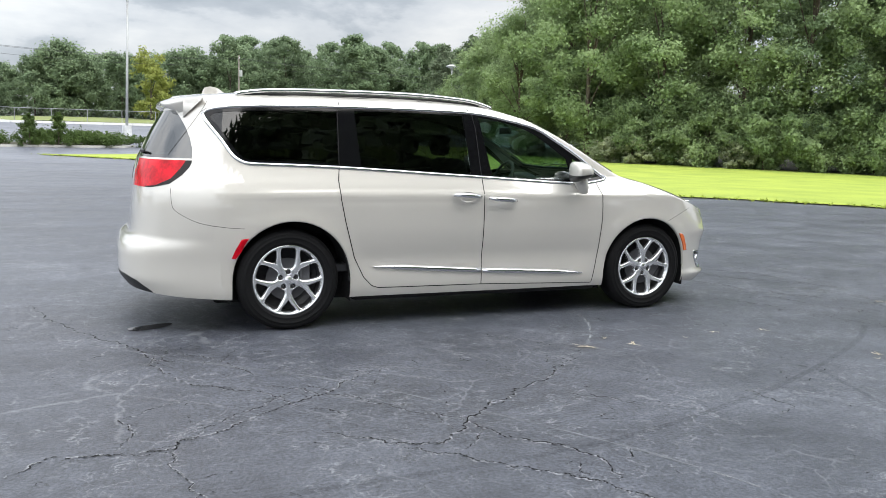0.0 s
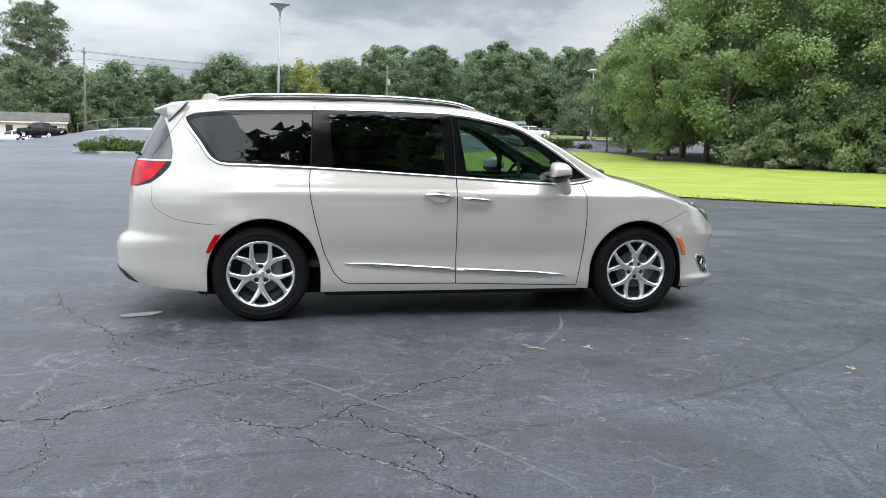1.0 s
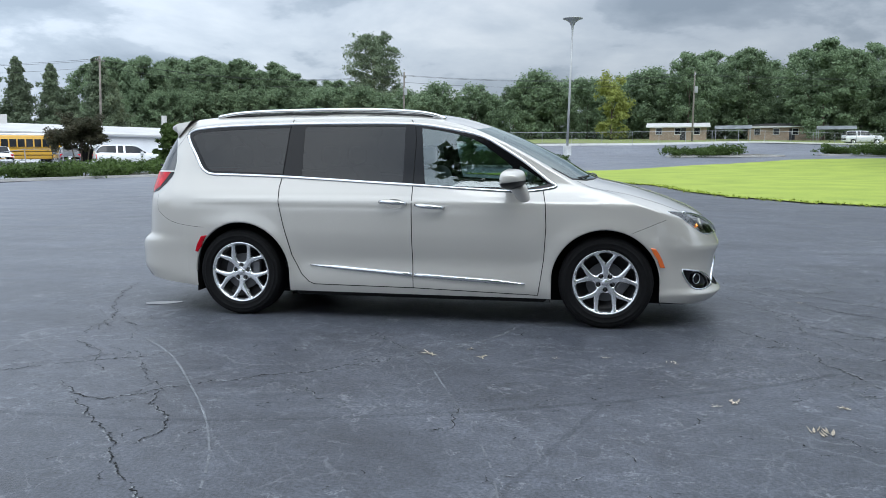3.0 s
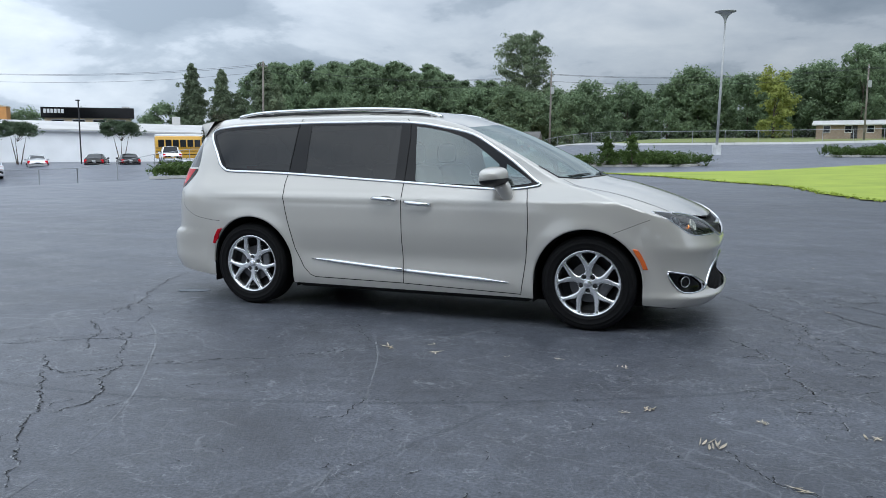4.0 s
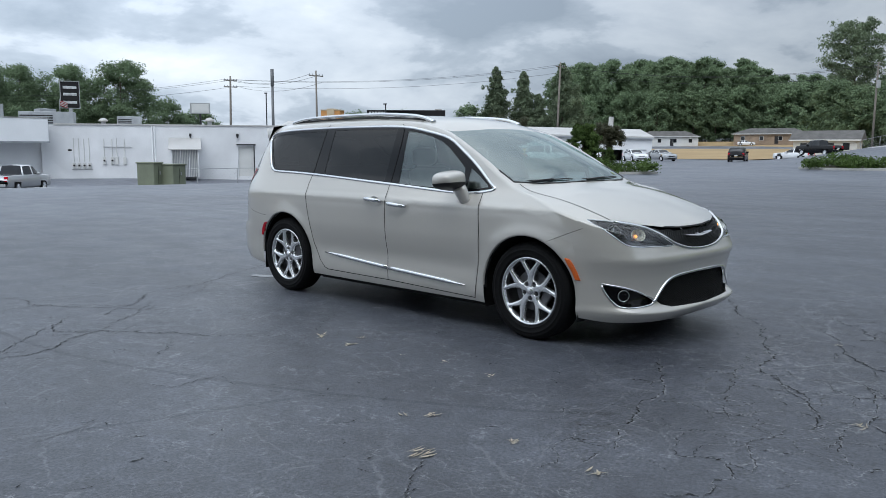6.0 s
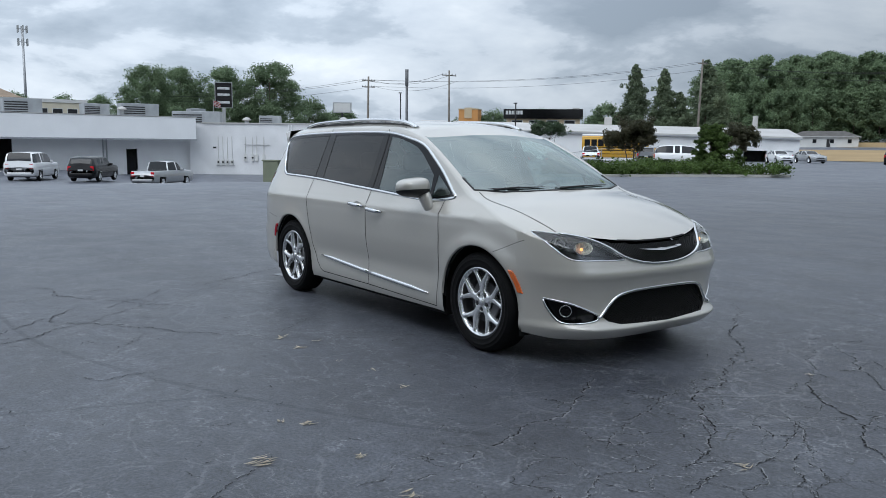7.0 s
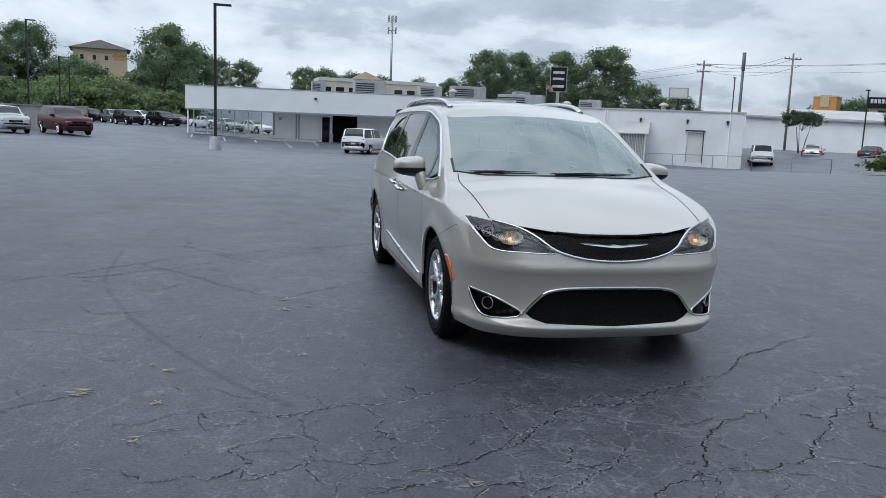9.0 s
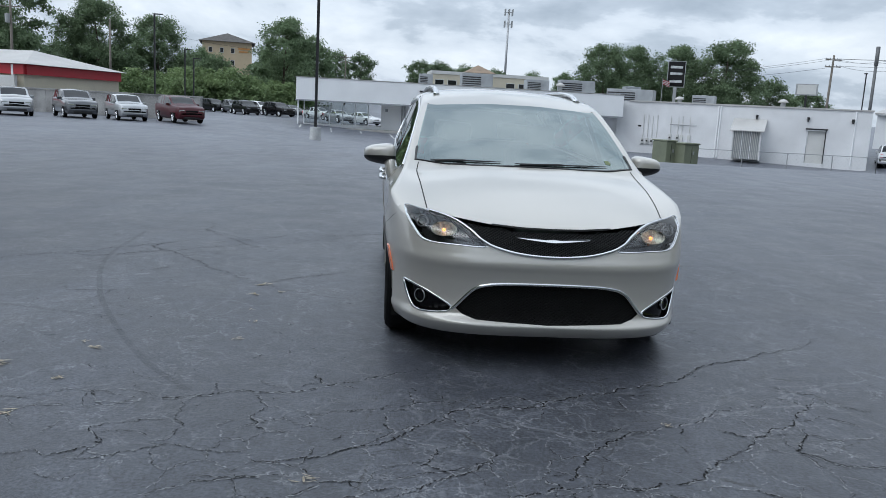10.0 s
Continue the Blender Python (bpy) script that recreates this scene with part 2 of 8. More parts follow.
def asphalt():
    m = bpy.data.materials.new("asphalt")
    m.use_nodes = True
    nt = m.node_tree
    L = nt.links.new
    b = nt.nodes["Principled BSDF"]
    geo = nt.nodes.new("ShaderNodeNewGeometry")

    def tex(kind, scale, detail=4, rough=0.55, **k):
        n = nt.nodes.new(kind)
        n.inputs["Scale"].default_value = scale
        if "Detail" in n.inputs:
            n.inputs["Detail"].default_value = detail
            n.inputs["Roughness"].default_value = rough
        L(geo.outputs["Position"], n.inputs["Vector"])
        return n

    def ramp(src, p0, c0, p1, c1):
        r = nt.nodes.new("ShaderNodeValToRGB")
        r.color_ramp.elements[0].position, r.color_ramp.elements[0].color = p0, (*c0, 1)
        r.color_ramp.elements[1].position, r.color_ramp.elements[1].color = p1, (*c1, 1)
        L(src, r.inputs[0])
        return r.outputs[0]

    def mixc(kind, fac, a, c):
        n = nt.nodes.new("ShaderNodeMixRGB")
        n.blend_type = kind
        for i, v in enumerate((fac, a, c)):
            if hasattr(v, "node"):
                L(v, n.inputs[i])
            else:
                n.inputs[i].default_value = v
        return n.outputs[0]

    big = tex("ShaderNodeTexNoise", 0.16, 5)
    mid = tex("ShaderNodeTexNoise", 1.3, 6, 0.65)
    fine = tex("ShaderNodeTexNoise", 55, 4, 0.7)
    mott = tex("ShaderNodeTexNoise", 8.5, 6, 0.72)
    spk = tex("ShaderNodeTexVoronoi", 120)
    # brushed sealer: long soft streaks
    mp = nt.nodes.new("ShaderNodeMapping")
    mp.inputs["Scale"].default_value, mp.inputs["Rotation"].default_value = (0.22, 0.9, 1), (0, 0, 0.5)
    L(geo.outputs["Position"], mp.inputs[0])
    streak = nt.nodes.new("ShaderNodeTexNoise")
    streak.inputs["Scale"].default_value, streak.inputs["Detail"].default_value, streak.inputs["Distortion"].default_value = 0.9, 4, 1.4
    L(mp.outputs[0], streak.inputs["Vector"])
    col = ramp(big.outputs["Fac"], 0.35, (0.051, 0.055, 0.067), 0.68, (0.077, 0.0825, 0.097))
    col = mixc("MULTIPLY", 0.8, col, ramp(mid.outputs["Fac"], 0.3, (0.66, 0.66, 0.68), 0.72, (1.25, 1.25, 1.25)))
    col = mixc("MULTIPLY", 0.8, col, ramp(streak.outputs["Fac"], 0.34, (0.78, 0.78, 0.79), 0.68, (1.24, 1.24, 1.24)))
    col = mixc("MULTIPLY", 0.8, col, ramp(mott.outputs["Fac"], 0.36, (0.70, 0.70, 0.71), 0.66, (1.32, 1.32, 1.32)))
    col = mixc("MULTIPLY", 0.85, col, ramp(fine.outputs["Fac"], 0.34, (0.42, 0.42, 0.42), 0.68, (1.7, 1.7, 1.7)))
    col = mixc("MIX", ramp(spk.outputs["Distance"], 0.05, (0.4, 0.4, 0.4), 0.17, (0, 0, 0)), col, (0.19, 0.19, 0.195, 1))
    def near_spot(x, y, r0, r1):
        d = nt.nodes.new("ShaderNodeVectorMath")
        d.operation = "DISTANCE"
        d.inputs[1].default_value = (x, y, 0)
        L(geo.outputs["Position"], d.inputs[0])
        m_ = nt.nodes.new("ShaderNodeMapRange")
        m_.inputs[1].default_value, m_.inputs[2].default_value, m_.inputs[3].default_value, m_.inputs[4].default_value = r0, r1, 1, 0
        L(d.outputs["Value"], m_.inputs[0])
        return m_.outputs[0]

    # asphalt multiplied paler towards the shop: far-off grazing brightness put into the colour
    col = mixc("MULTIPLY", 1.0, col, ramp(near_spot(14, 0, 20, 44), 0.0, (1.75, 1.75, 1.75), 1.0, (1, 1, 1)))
    # crazing: pale hairlines everywhere, open black cracks in worn areas
    wob = nt.nodes.new("ShaderNodeTexNoise")
    wob.inputs["Scale"].default_value, wob.inputs["Detail"].default_value = 3.0, 9
    wob.inputs["Roughness"].default_value = 0.7
    L(geo.outputs["Position"], wob.inputs["Vector"])
    off = nt.nodes.new("ShaderNodeVectorMath")
    off.operation = "MULTIPLY_ADD"
    off.inputs[1].default_value = (0.26, 0.26, 0)
    L(wob.outputs["Color"], off.inputs[0])
    L(geo.outputs["Position"], off.inputs[2])

    def craze(scale, width):
        v = nt.nodes.new("ShaderNodeTexVoronoi")
        v.feature = "DISTANCE_TO_EDGE"
        v.inputs["Scale"].default_value = scale
        L(off.outputs[0], v.inputs["Vector"])
        return ramp(v.outputs["Distance"], width * 0.35, (1, 1, 1), width, (0, 0, 0))

    def patch(scale, lo, hi, seed):
        q = nt.nodes.new("ShaderNodeMapping")
        q.inputs["Location"].default_value = (seed, seed * 2, 0)
        L(geo.outputs["Position"], q.inputs[0])
        n = nt.nodes.new("ShaderNodeTexNoise")
        n.inputs["Scale"].default_value, n.inputs["Detail"].default_value = scale, 4
        L(q.outputs[0], n.inputs["Vector"])
        return ramp(n.outputs["Fac"], lo, (0, 0, 0), hi, (1, 1, 1))

    def times(a_, b_):
        return mixc("MULTIPLY", 1.0, a_, b_)

    def squiggle(scale, half, seed):
        """Short wandering hairlines: where a noise field crosses its middle value."""
        q = nt.nodes.new("ShaderNodeMapping")
        q.inputs["Location"].default_value = (seed, -seed, seed * 3)
        L(geo.outputs["Position"], q.inputs[0])
        n = nt.nodes.new("ShaderNodeTexNoise")
        n.inputs["Scale"].default_value, n.inputs["Detail"].default_value, n.inputs["Roughness"].default_value = scale, 6, 0.62
        L(q.outputs[0], n.inputs["Vector"])
        d = nt.nodes.new("ShaderNodeMath")
        d.operation = "SUBTRACT"
        d.inputs[1].default_value = 0.5
        L(n.outputs["Fac"], d.inputs[0])
        a_ = nt.nodes.new("ShaderNodeMath")
        a_.operation = "ABSOLUTE"
        L(d.outputs[0], a_.inputs[0])
        return ramp(a_.outputs[0], half * 0.4, (1, 1, 1), half, (0, 0, 0))

    pale = times(squiggle(3.2, 0.007, 4), times(patch(1.7, 0.48, 0.56, 31), patch(6.0, 0.42, 0.56, 12)))
    col = mixc("MIX", times(pale, (0.80, 0.80, 0.80, 1)), col, (0.27, 0.28, 0.295, 1))
    pale = times(squiggle(6.5, 0.011, 7), times(patch(1.1, 0.50, 0.58, 41), patch(9.0, 0.45, 0.58, 15)))
    col = mixc("MIX", times(pale, (0.75, 0.75, 0.75, 1)), col, (0.25, 0.26, 0.275, 1))
    nick = times(squiggle(4.5, 0.008, 11), times(patch(0.9, 0.50, 0.58, 51), patch(7.0, 0.52, 0.60, 18)))
    col = mixc("MIX", times(nick, (0.85, 0.85, 0.85, 1)), col, (0.012, 0.012, 0.013, 1))
    pit = tex("ShaderNodeTexVoronoi", 38)
    col = mixc("MIX", times(ramp(pit.outputs["Distance"], 0.10, (0.8, 0.8, 0.8), 0.20, (0, 0, 0)), patch(4.0, 0.50, 0.60, 61)), col, (0.014, 0.014, 0.015, 1))
    pale = times(craze(4.5, 0.012), patch(1.1, 0.47, 0.58, 3))
    col = mixc("MIX", times(pale, (0.38, 0.38, 0.38, 1)), col, (0.26, 0.27, 0.285, 1))
    pale = times(craze(1.3, 0.006), patch(0.8, 0.48, 0.56, 9))
    col = mixc("MIX", times(pale, (0.4, 0.4, 0.4, 1)), col, (0.24, 0.25, 0.265, 1))
    worn = mixc("ADD", 1.0, times(near_spot(4.4, 0.6, 1.8, 4.2), patch(0.55, 0.32, 0.42, 5)), patch(0.22, 0.60, 0.68, 17))
    dark = times(times(craze(2.3, 0.010), worn), patch(2.6, 0.44, 0.52, 23))
    halo = times(times(craze(2.3, 0.030), worn), patch(3.3, 0.42, 0.56, 27))
    col = mixc("MIX", times(halo, (0.30, 0.30, 0.30, 1)), col, (0.20, 0.21, 0.225, 1))
    col = mixc("MIX", times(dark, (0.9, 0.9, 0.9, 1)), col, (0.012, 0.012, 0.013, 1))
    L(col, b.inputs["Base Color"])
    rr = ramp(mid.outputs["Fac"], 0.3, (0.36,) * 3, 0.7, (0.52,) * 3)
    L(rr, b.inputs["Roughness"])
    bp = nt.nodes.new("ShaderNodeBump")
    bp.inputs["Strength"].default_value, bp.inputs["Distance"].default_value = 0.6, 0.006
    L(fine.outputs["Fac"], bp.inputs["Height"])
    L(bp.outputs[0], b.inputs["Normal"])
    return m


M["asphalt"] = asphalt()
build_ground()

# ---- the minivan: body surface ----
NOSE_X0, TAIL_X0 = 1.50, -1.70
nose_x = curve([0.15, 0.20, 0.235, 0.262, 0.278, 0.290, 0.33, 0.42, 0.52, 0.60, 0.636, 0.652, 0.705, 0.78, 0.86, 0.95, 1.2], [2.36, 2.43, 2.472, 2.496, 2.505, 2.490, 2.442, 2.430, 2.440, 2.460, 2.474, 2.476, 2.455, 2.422, 2.380, 2.31, 2.20])
tail_x = curve([0.2, 0.30, 0.40, 0.55, 0.62, 0.68, 0.90, 1.10, 1.20, 1.40, 1.60, 1.75], [-2.56, -2.64, -2.70, -2.70, -2.68, -2.61, -2.59, -2.565, -2.54, -2.45, -2.34, -2.28])
wide = curve([0.15, 0.22, 0.30, 0.50, 0.62, 0.75, 0.90, 0.98, 1.04, 1.12, 1.20, 1.35, 1.50, 1.64, 1.72], [0.915, 0.960, 0.980, 0.988, 0.999, 1.010, 1.012, 1.005, 0.985, 0.948, 0.912, 0.854, 0.795, 0.735, 0.690])
shoulder = curve([-2.75, -2.45, -2.3, -2.0, -1.5, -0.5, 0.0, 0.4, 0.65, 0.9, 1.15, 1.3, 1.6, 1.95, 2.2, 2.4, 2.5], [1.56, 1.585, 1.60, 1.63, 1.665, 1.685, 1.675, 1.605, 1.505, 1.375, 1.225, 1.145, 1.07, 0.955, 0.875, 0.80, 0.77])
top_mid = curve([-2.75, -2.4, -2.2, -1.8, -1.2, -0.6, -0.1, 0.2, 0.45, 0.7, 0.95, 1.2, 1.40, 1.5, 1.7, 1.95, 2.2, 2.35, 2.5], [1.60, 1.665, 1.70, 1.738, 1.757, 1.762, 1.745, 1.712, 1.645, 1.553, 1.440, 1.312, 1.195, 1.160, 1.118, 1.045, 0.950, 0.878, 0.79])
crown = curve([-2.6, -1.0, 0.2, 0.8, 1.3, 1.6, 2.5], [0.06, 0.065, 0.075, 0.11, 0.09, 0.06, 0.06])
sill_z = curve([-2.75, -2.5, -2.0, -1.6, 1.9, 2.2, 2.5], [0.40, 0.33, 0.25, 0.225, 0.225, 0.20, 0.20])


def body_top(x, y):
    r = min(abs(y) / 0.8, 1.25)
    return top_mid(x) - crown(x) * r**2.2


def body_plan(steps_front=34, steps_side=84, steps_rear=26):
    """The outline seen from above, right side only: (kind, s, w) from the nose to the tail."""
    rows = []
    for k in range(steps_front):
        a = (k / steps_front) ** 1.15 * math.pi / 2
        rows.append(("nose", math.cos(a) ** (2 / 3.1), math.sin(a) ** (2 / 3.8)))
    for k in range(steps_side + 1):
        rows.append(("side", NOSE_X0 + (TAIL_X0 - NOSE_X0) * k / steps_side, 1.0))
    for k in range(1, steps_rear + 1):
        a = (1 - (1 - k / steps_rear) ** 1.15) * math.pi / 2
        rows.append(("tail", max(math.sin(a), 0) ** (2 / 3.5), max(math.cos(a), 0) ** (2 / 4.0)))
    return rows


def body_wall(row, z):
    kind, s, w = row
    x = NOSE_X0 + s * (nose_x(z) - NOSE_X0) if kind == "nose" else s if kind == "side" else TAIL_X0 + s * (tail_x(z) - TAIL_X0)
    y = wide(z) * w * (1 - 0.004 * x * x)
    y *= 1 - 0.05 * smooth01(0.95, 1.15, z) * smooth01(-0.2, 1.3, x)
    # flared arches
    for hx in (-1.5445, 1.5445):
        r = math.hypot(x - hx, z - 0.36)
        y += 0.016 * math.exp(-(((r - 0.44) / 0.07) ** 2)) * w
    # hollow above the rocker and the soft crease at the handles
    y -= 0.012 * math.exp(-(((z - 0.50) / 0.10) ** 2)) * smooth01(1.15, 0.9, abs(x)) * w
    y += 0.009 * math.exp(-(((z - 0.990) / 0.022) ** 2)) * smooth01(2.1, 1.6, abs(x)) * w
    return x, y


def body_hull():
    bm = bmesh.new()
    plan = body_plan()
    rows, cap = 60, 15
    cols = []
    for row in plan:
        kind, s, w = row
        x_ref = NOSE_X0 + s * (2.44 - NOSE_X0) if kind == "nose" else s if kind == "side" else TAIL_X0 + s * (-2.40 - TAIL_X0)
        z0, z1 = sill_z(x_ref), shoulder(x_ref)
        col = []
        for j in range(rows + 1):
            z = z0 + (z1 - z0) * j / rows
            x, y = body_wall(row, z)
            col.append(Vector((x, -y, z)))
        e = col[-1]
        spine = Vector((min(max(e.x, -2.0), 1.75), 0, 0))
        gap = body_top(e.x, e.y) - e.z
        for j in range(1, cap + 1):
            t = (j / cap) ** 1.25
            p = e.lerp(spine, t)
            f = max(0, 1 - t / 0.22) ** 2
            col.append(Vector((p.x, p.y, body_top(p.x, p.y) - gap * f)))
        cols.append(col)
    made = {}

    def vert(p):
        k = (round(p.x, 5), round(p.y, 5), round(p.z, 5))
        if k not in made:
            made[k] = bm.verts.new(p)
        return made[k]

    for mirror in (1, -1):
        for a, b in zip(cols, cols[1:]):
            for j in range(len(a) - 1):
                q = [vert(Vector((p.x, p.y * mirror, p.z))) for p in (a[j], b[j], b[j + 1], a[j + 1])]
                q = [v for i, v in enumerate(q) if v not in q[:i]]
                if len(q) > 2 and not bm.faces.get(q):
                    bm.faces.new(q if mirror == -1 else q[::-1])
    bmesh.ops.recalc_face_normals(bm, faces=bm.faces[:])
    return bm

# ---- the minivan: panels, glass, lamps and wheels ----
from mathutils.bvhtree import BVHTree

M["tint"] = glass_mat("privacy_glass", (0.05, 0.055, 0.054), 0.0, 1.50)
M["rear_glass"] = glass_mat("rear_privacy_glass", (0.02, 0.022, 0.023), 0.0, 2.1)
M["shield_glass"] = glass_mat("windscreen_glass", (0.34, 0.46, 0.44), 0.0, 3.1, (0.90, 1.0, 0.99))
M["front_glass"] = glass_mat("green_clear_glass", (0.46, 0.58, 0.55), 0.0, 2.2, (0.92, 1.0, 0.99))
M["lens"] = glass_mat("clear_lens", (0.93, 0.94, 0.95), 0.0, 1.75)
M["red_lens"] = mat("red_lens", (0.62, 0.004, 0.016), 0.22, 0, 0.30, 11, 60, 0, 0.0, spec=0.22)
M["amber"] = mat("amber_lens", (0.85, 0.16, 0.015), 0.15, 0, 0.1, 14, 60, 0, 1.0)
M["trim_dark"] = mat("interior_plastic", (0.045, 0.045, 0.048), 0.7, 0, 0.1, 9, 200, 0.1)
M["seat"] = mat("grey_leather", (0.16, 0.155, 0.15), 0.55, 0, 0.1, 6, 150, 0.15)
M["headliner"] = mat("headliner", (0.42, 0.41, 0.39), 0.9, 0, 0.05, 6, 200, 0.1)
M["steel"] = mat("brake_steel", (0.16, 0.16, 0.165), 0.4, 0.8, 0.15, 20, 160)
M["reflector"] = mat("lamp_reflector", (0.75, 0.75, 0.76), 0.12, 0.9, 0.05, 20, 100)


def glow(name, color, strength):
    m = bpy.data.materials.new(name)
    m.use_nodes = True
    b = m.node_tree.nodes["Principled BSDF"]
    b.inputs["Base Color"].default_value = (*color, 1)
    b.inputs["Emission Color"].default_value = (*color, 1)
    b.inputs["Emission Strength"].default_value = strength
    return m


M["lamp_inner"] = mat("lamp_inner", (0.10, 0.10, 0.105), 0.22, 0.6, 0.3, 12, 60)
M["sticker"] = mat("sticker_film", (0.42, 0.50, 0.26), 0.5, 0, 0.15, 30, 120)
M["bowl"] = mat("lamp_bowl", (0.80, 0.70, 0.56), 0.30, 0.85, 0.5, 30, 120, 1.0)
M["bulb"] = glow("lit_bulb", (1.0, 0.34, 0.07), 1.6)


def ring_in(p, poly):
    x, y = p
    inside = False
    for (x0, y0), (x1, y1) in zip(poly, poly[1:] + poly[:1]):
        if (y0 > y) != (y1 > y) and x < (x1 - x0) * (y - y0) / (y1 - y0) + x0:
            inside = not inside
    return inside


def rounded(poly, n=4):
    """Closed Catmull-Rom curve through the corners."""
    out = []
    k = len(poly)
    for i in range(k):
        p0, p1, p2, p3 = (Vector(poly[(i + j) % k]) for j in (-1, 0, 1, 2))
        for s in range(n):
            t = s / n
            q = 0.5 * ((2 * p1) + (p2 - p0) * t + (2 * p0 - 5 * p1 + 4 * p2 - p3) * t * t + (3 * p1 - p0 - 3 * p2 + p3) * t**3)
            out.append(tuple(q))
    return out


def flow(pts, n=5):
    """Open smooth curve through points."""
    pts = [Vector(p) for p in pts]
    ext = [2 * pts[0] - pts[1]] + pts + [2 * pts[-1] - pts[-2]]
    out = []
    for i in range(1, len(ext) - 2):
        p0, p1, p2, p3 = ext[i - 1 : i + 3]
        for s in range(n):
            t = s / n
            out.append(0.5 * ((2 * p1) + (p2 - p0) * t + (2 * p0 - 5 * p1 + 4 * p2 - p3) * t * t + (3 * p1 - p0 - 3 * p2 + p3) * t**3))
    return out + [pts[-1]]


def cut(bm, poly, axes, keep):
    """Cuts the skin along an outline drawn on two axes, where keep(centre) holds."""
    a, b = axes
    third = 3 - a - b
    info = [(f, f.calc_center_median()) for f in bm.faces]
    lo = [min(p[i] for p in poly) - 0.15 for i in (0, 1)]
    hi = [max(p[i] for p in poly) + 0.15 for i in (0, 1)]
    near = [f for f, c in info if keep(c) and lo[0] < c[a] < hi[0] and lo[1] < c[b] < hi[1]]
    for p, q in zip(poly, poly[1:] + poly[:1]):
        d = (q[0] - p[0], q[1] - p[1])
        size = math.hypot(*d)
        if size < 1e-6:
            continue
        co, no = [0, 0, 0], [0, 0, 0]
        co[a], co[b] = p
        no[a], no[b] = -d[1] / size, d[0] / size
        x0, x1 = sorted((p[0], q[0]))
        y0, y1 = sorted((p[1], q[1]))
        hitf = []
        for f in near:
            if not f.is_valid:
                continue
            us = [v.co[a] for v in f.verts]
            vs = [v.co[b] for v in f.verts]
            if max(us) >= x0 and min(us) <= x1 and max(vs) >= y0 and min(vs) <= y1:
                hitf.append(f)
        if not hitf:
            continue
        geom = hitf + list({e for f in hitf for e in f.edges}) + list({v for f in hitf for v in f.verts})
        res = bmesh.ops.bisect_plane(bm, geom=geom, dist=1e-5, plane_co=co, plane_no=no)
        near = [f for f in near if f.is_valid] + [g for g in res["geom"] if isinstance(g, bmesh.types.BMFace)]
        near = list(set(near))


def lift(faces, push=0.0):
    """A new mesh from some faces of the skin."""
    nb = bmesh.new()
    vm = {}
    for f in faces:
        vs = []
        for v in f.verts:
            if v not in vm:
                vm[v] = nb.verts.new(v.co + v.normal * push)
            vs.append(vm[v])
        nb.faces.new(vs)
    return nb


ARCH_F = [(1.538 + 0.422 * math.cos(a), 0.372 + 0.422 * math.sin(a)) for a in [math.pi * k / 28 for k in range(29)]] + [(1.116, 0.1), (1.96, 0.1)]
ARCH_R = [(-1.518 + 0.428 * math.cos(a), 0.376 + 0.428 * math.sin(a)) for a in [math.pi * k / 28 for k in range(29)]] + [(-1.946, 0.1), (-1.09, 0.1)]
DLO = rounded([(-2.112, 1.545), (-2.068, 1.584), (-1.963, 1.604), (-1.70, 1.623), (-1.196, 1.636), (-0.64, 1.640), (-0.05, 1.631), (0.298, 1.580), (0.536, 1.524), (0.72, 1.422), (0.903, 1.305), (1.084, 1.166), (1.145, 1.128), (1.08, 1.106), (0.896, 1.085), (0.635, 1.091), (0.037, 1.126), (-0.4, 1.149), (-0.78, 1.170), (-1.17, 1.189), (-1.55, 1.201), (-1.80, 1.207), (-1.875, 1.228), (-1.93, 1.272), (-1.995, 1.371), (-2.07, 1.470)], 3)
GLASS_1 = rounded([(-2.066, 1.535), (-1.96, 1.572), (-1.59, 1.594), (-1.148, 1.607), (-1.15, 1.59), (-1.168, 1.235), (-1.175, 1.216), (-1.486, 1.228), (-1.80, 1.236), (-1.868, 1.264), (-1.94, 1.358), (-2.018, 1.475)], 2)
GLASS_2 = [(-1.012, 1.612), (-0.6, 1.616), (-0.122, 1.608), (-0.108, 1.17), (-0.112, 1.150), (-0.5, 1.168), (-0.98, 1.187), (-0.992, 1.195)]
GLASS_3 = [(0.018, 1.596), (0.15, 1.580), (0.30, 1.550), (0.45, 1.505), (0.56, 1.446), (0.66, 1.375), (0.784, 1.283), (0.812, 1.115), (0.40, 1.121), (0.084, 1.138), (0.075, 1.16)]
GLASS_4 = [(0.848, 1.285), (0.95, 1.225), (1.065, 1.150), (1.07, 1.138), (0.90, 1.112), (0.850, 1.112)]
SLIDE = [(-1.120, 1.673), (-1.142, 1.614), (-1.163, 1.193), (-1.178, 1.096), (-1.169, 0.970), (-1.132, 0.790), (-1.062, 0.528), (-0.984, 0.373), (-0.919, 0.307), (-0.867, 0.289), (-0.013, 0.283), (-0.018, 0.70), (-0.020, 1.131), (-0.040, 1.624), (-0.075, 1.660)]
FRONT = [(-0.013, 0.283), (1.012, 0.253), (1.036, 0.40), (1.057, 0.545), (1.073, 0.808), (1.065, 0.988), (1.041, 1.095), (0.90, 1.085), (0.45, 1.10), (-0.020, 1.131), (-0.018, 0.70)]
TAIL = [(-2.196, 1.222), (-2.214, 1.18), (-2.265, 1.124), (-2.35, 1.061), (-2.465, 1.030), (-2.60, 1.026), (-2.8, 1.05), (-2.8, 1.222)]
HATCH = [(-2.197, 1.236), (-2.192, 1.30), (-2.205, 1.38), (-2.23, 1.459), (-2.262, 1.53), (-2.287, 1.570), (-2.8, 1.570), (-2.8, 1.236)]
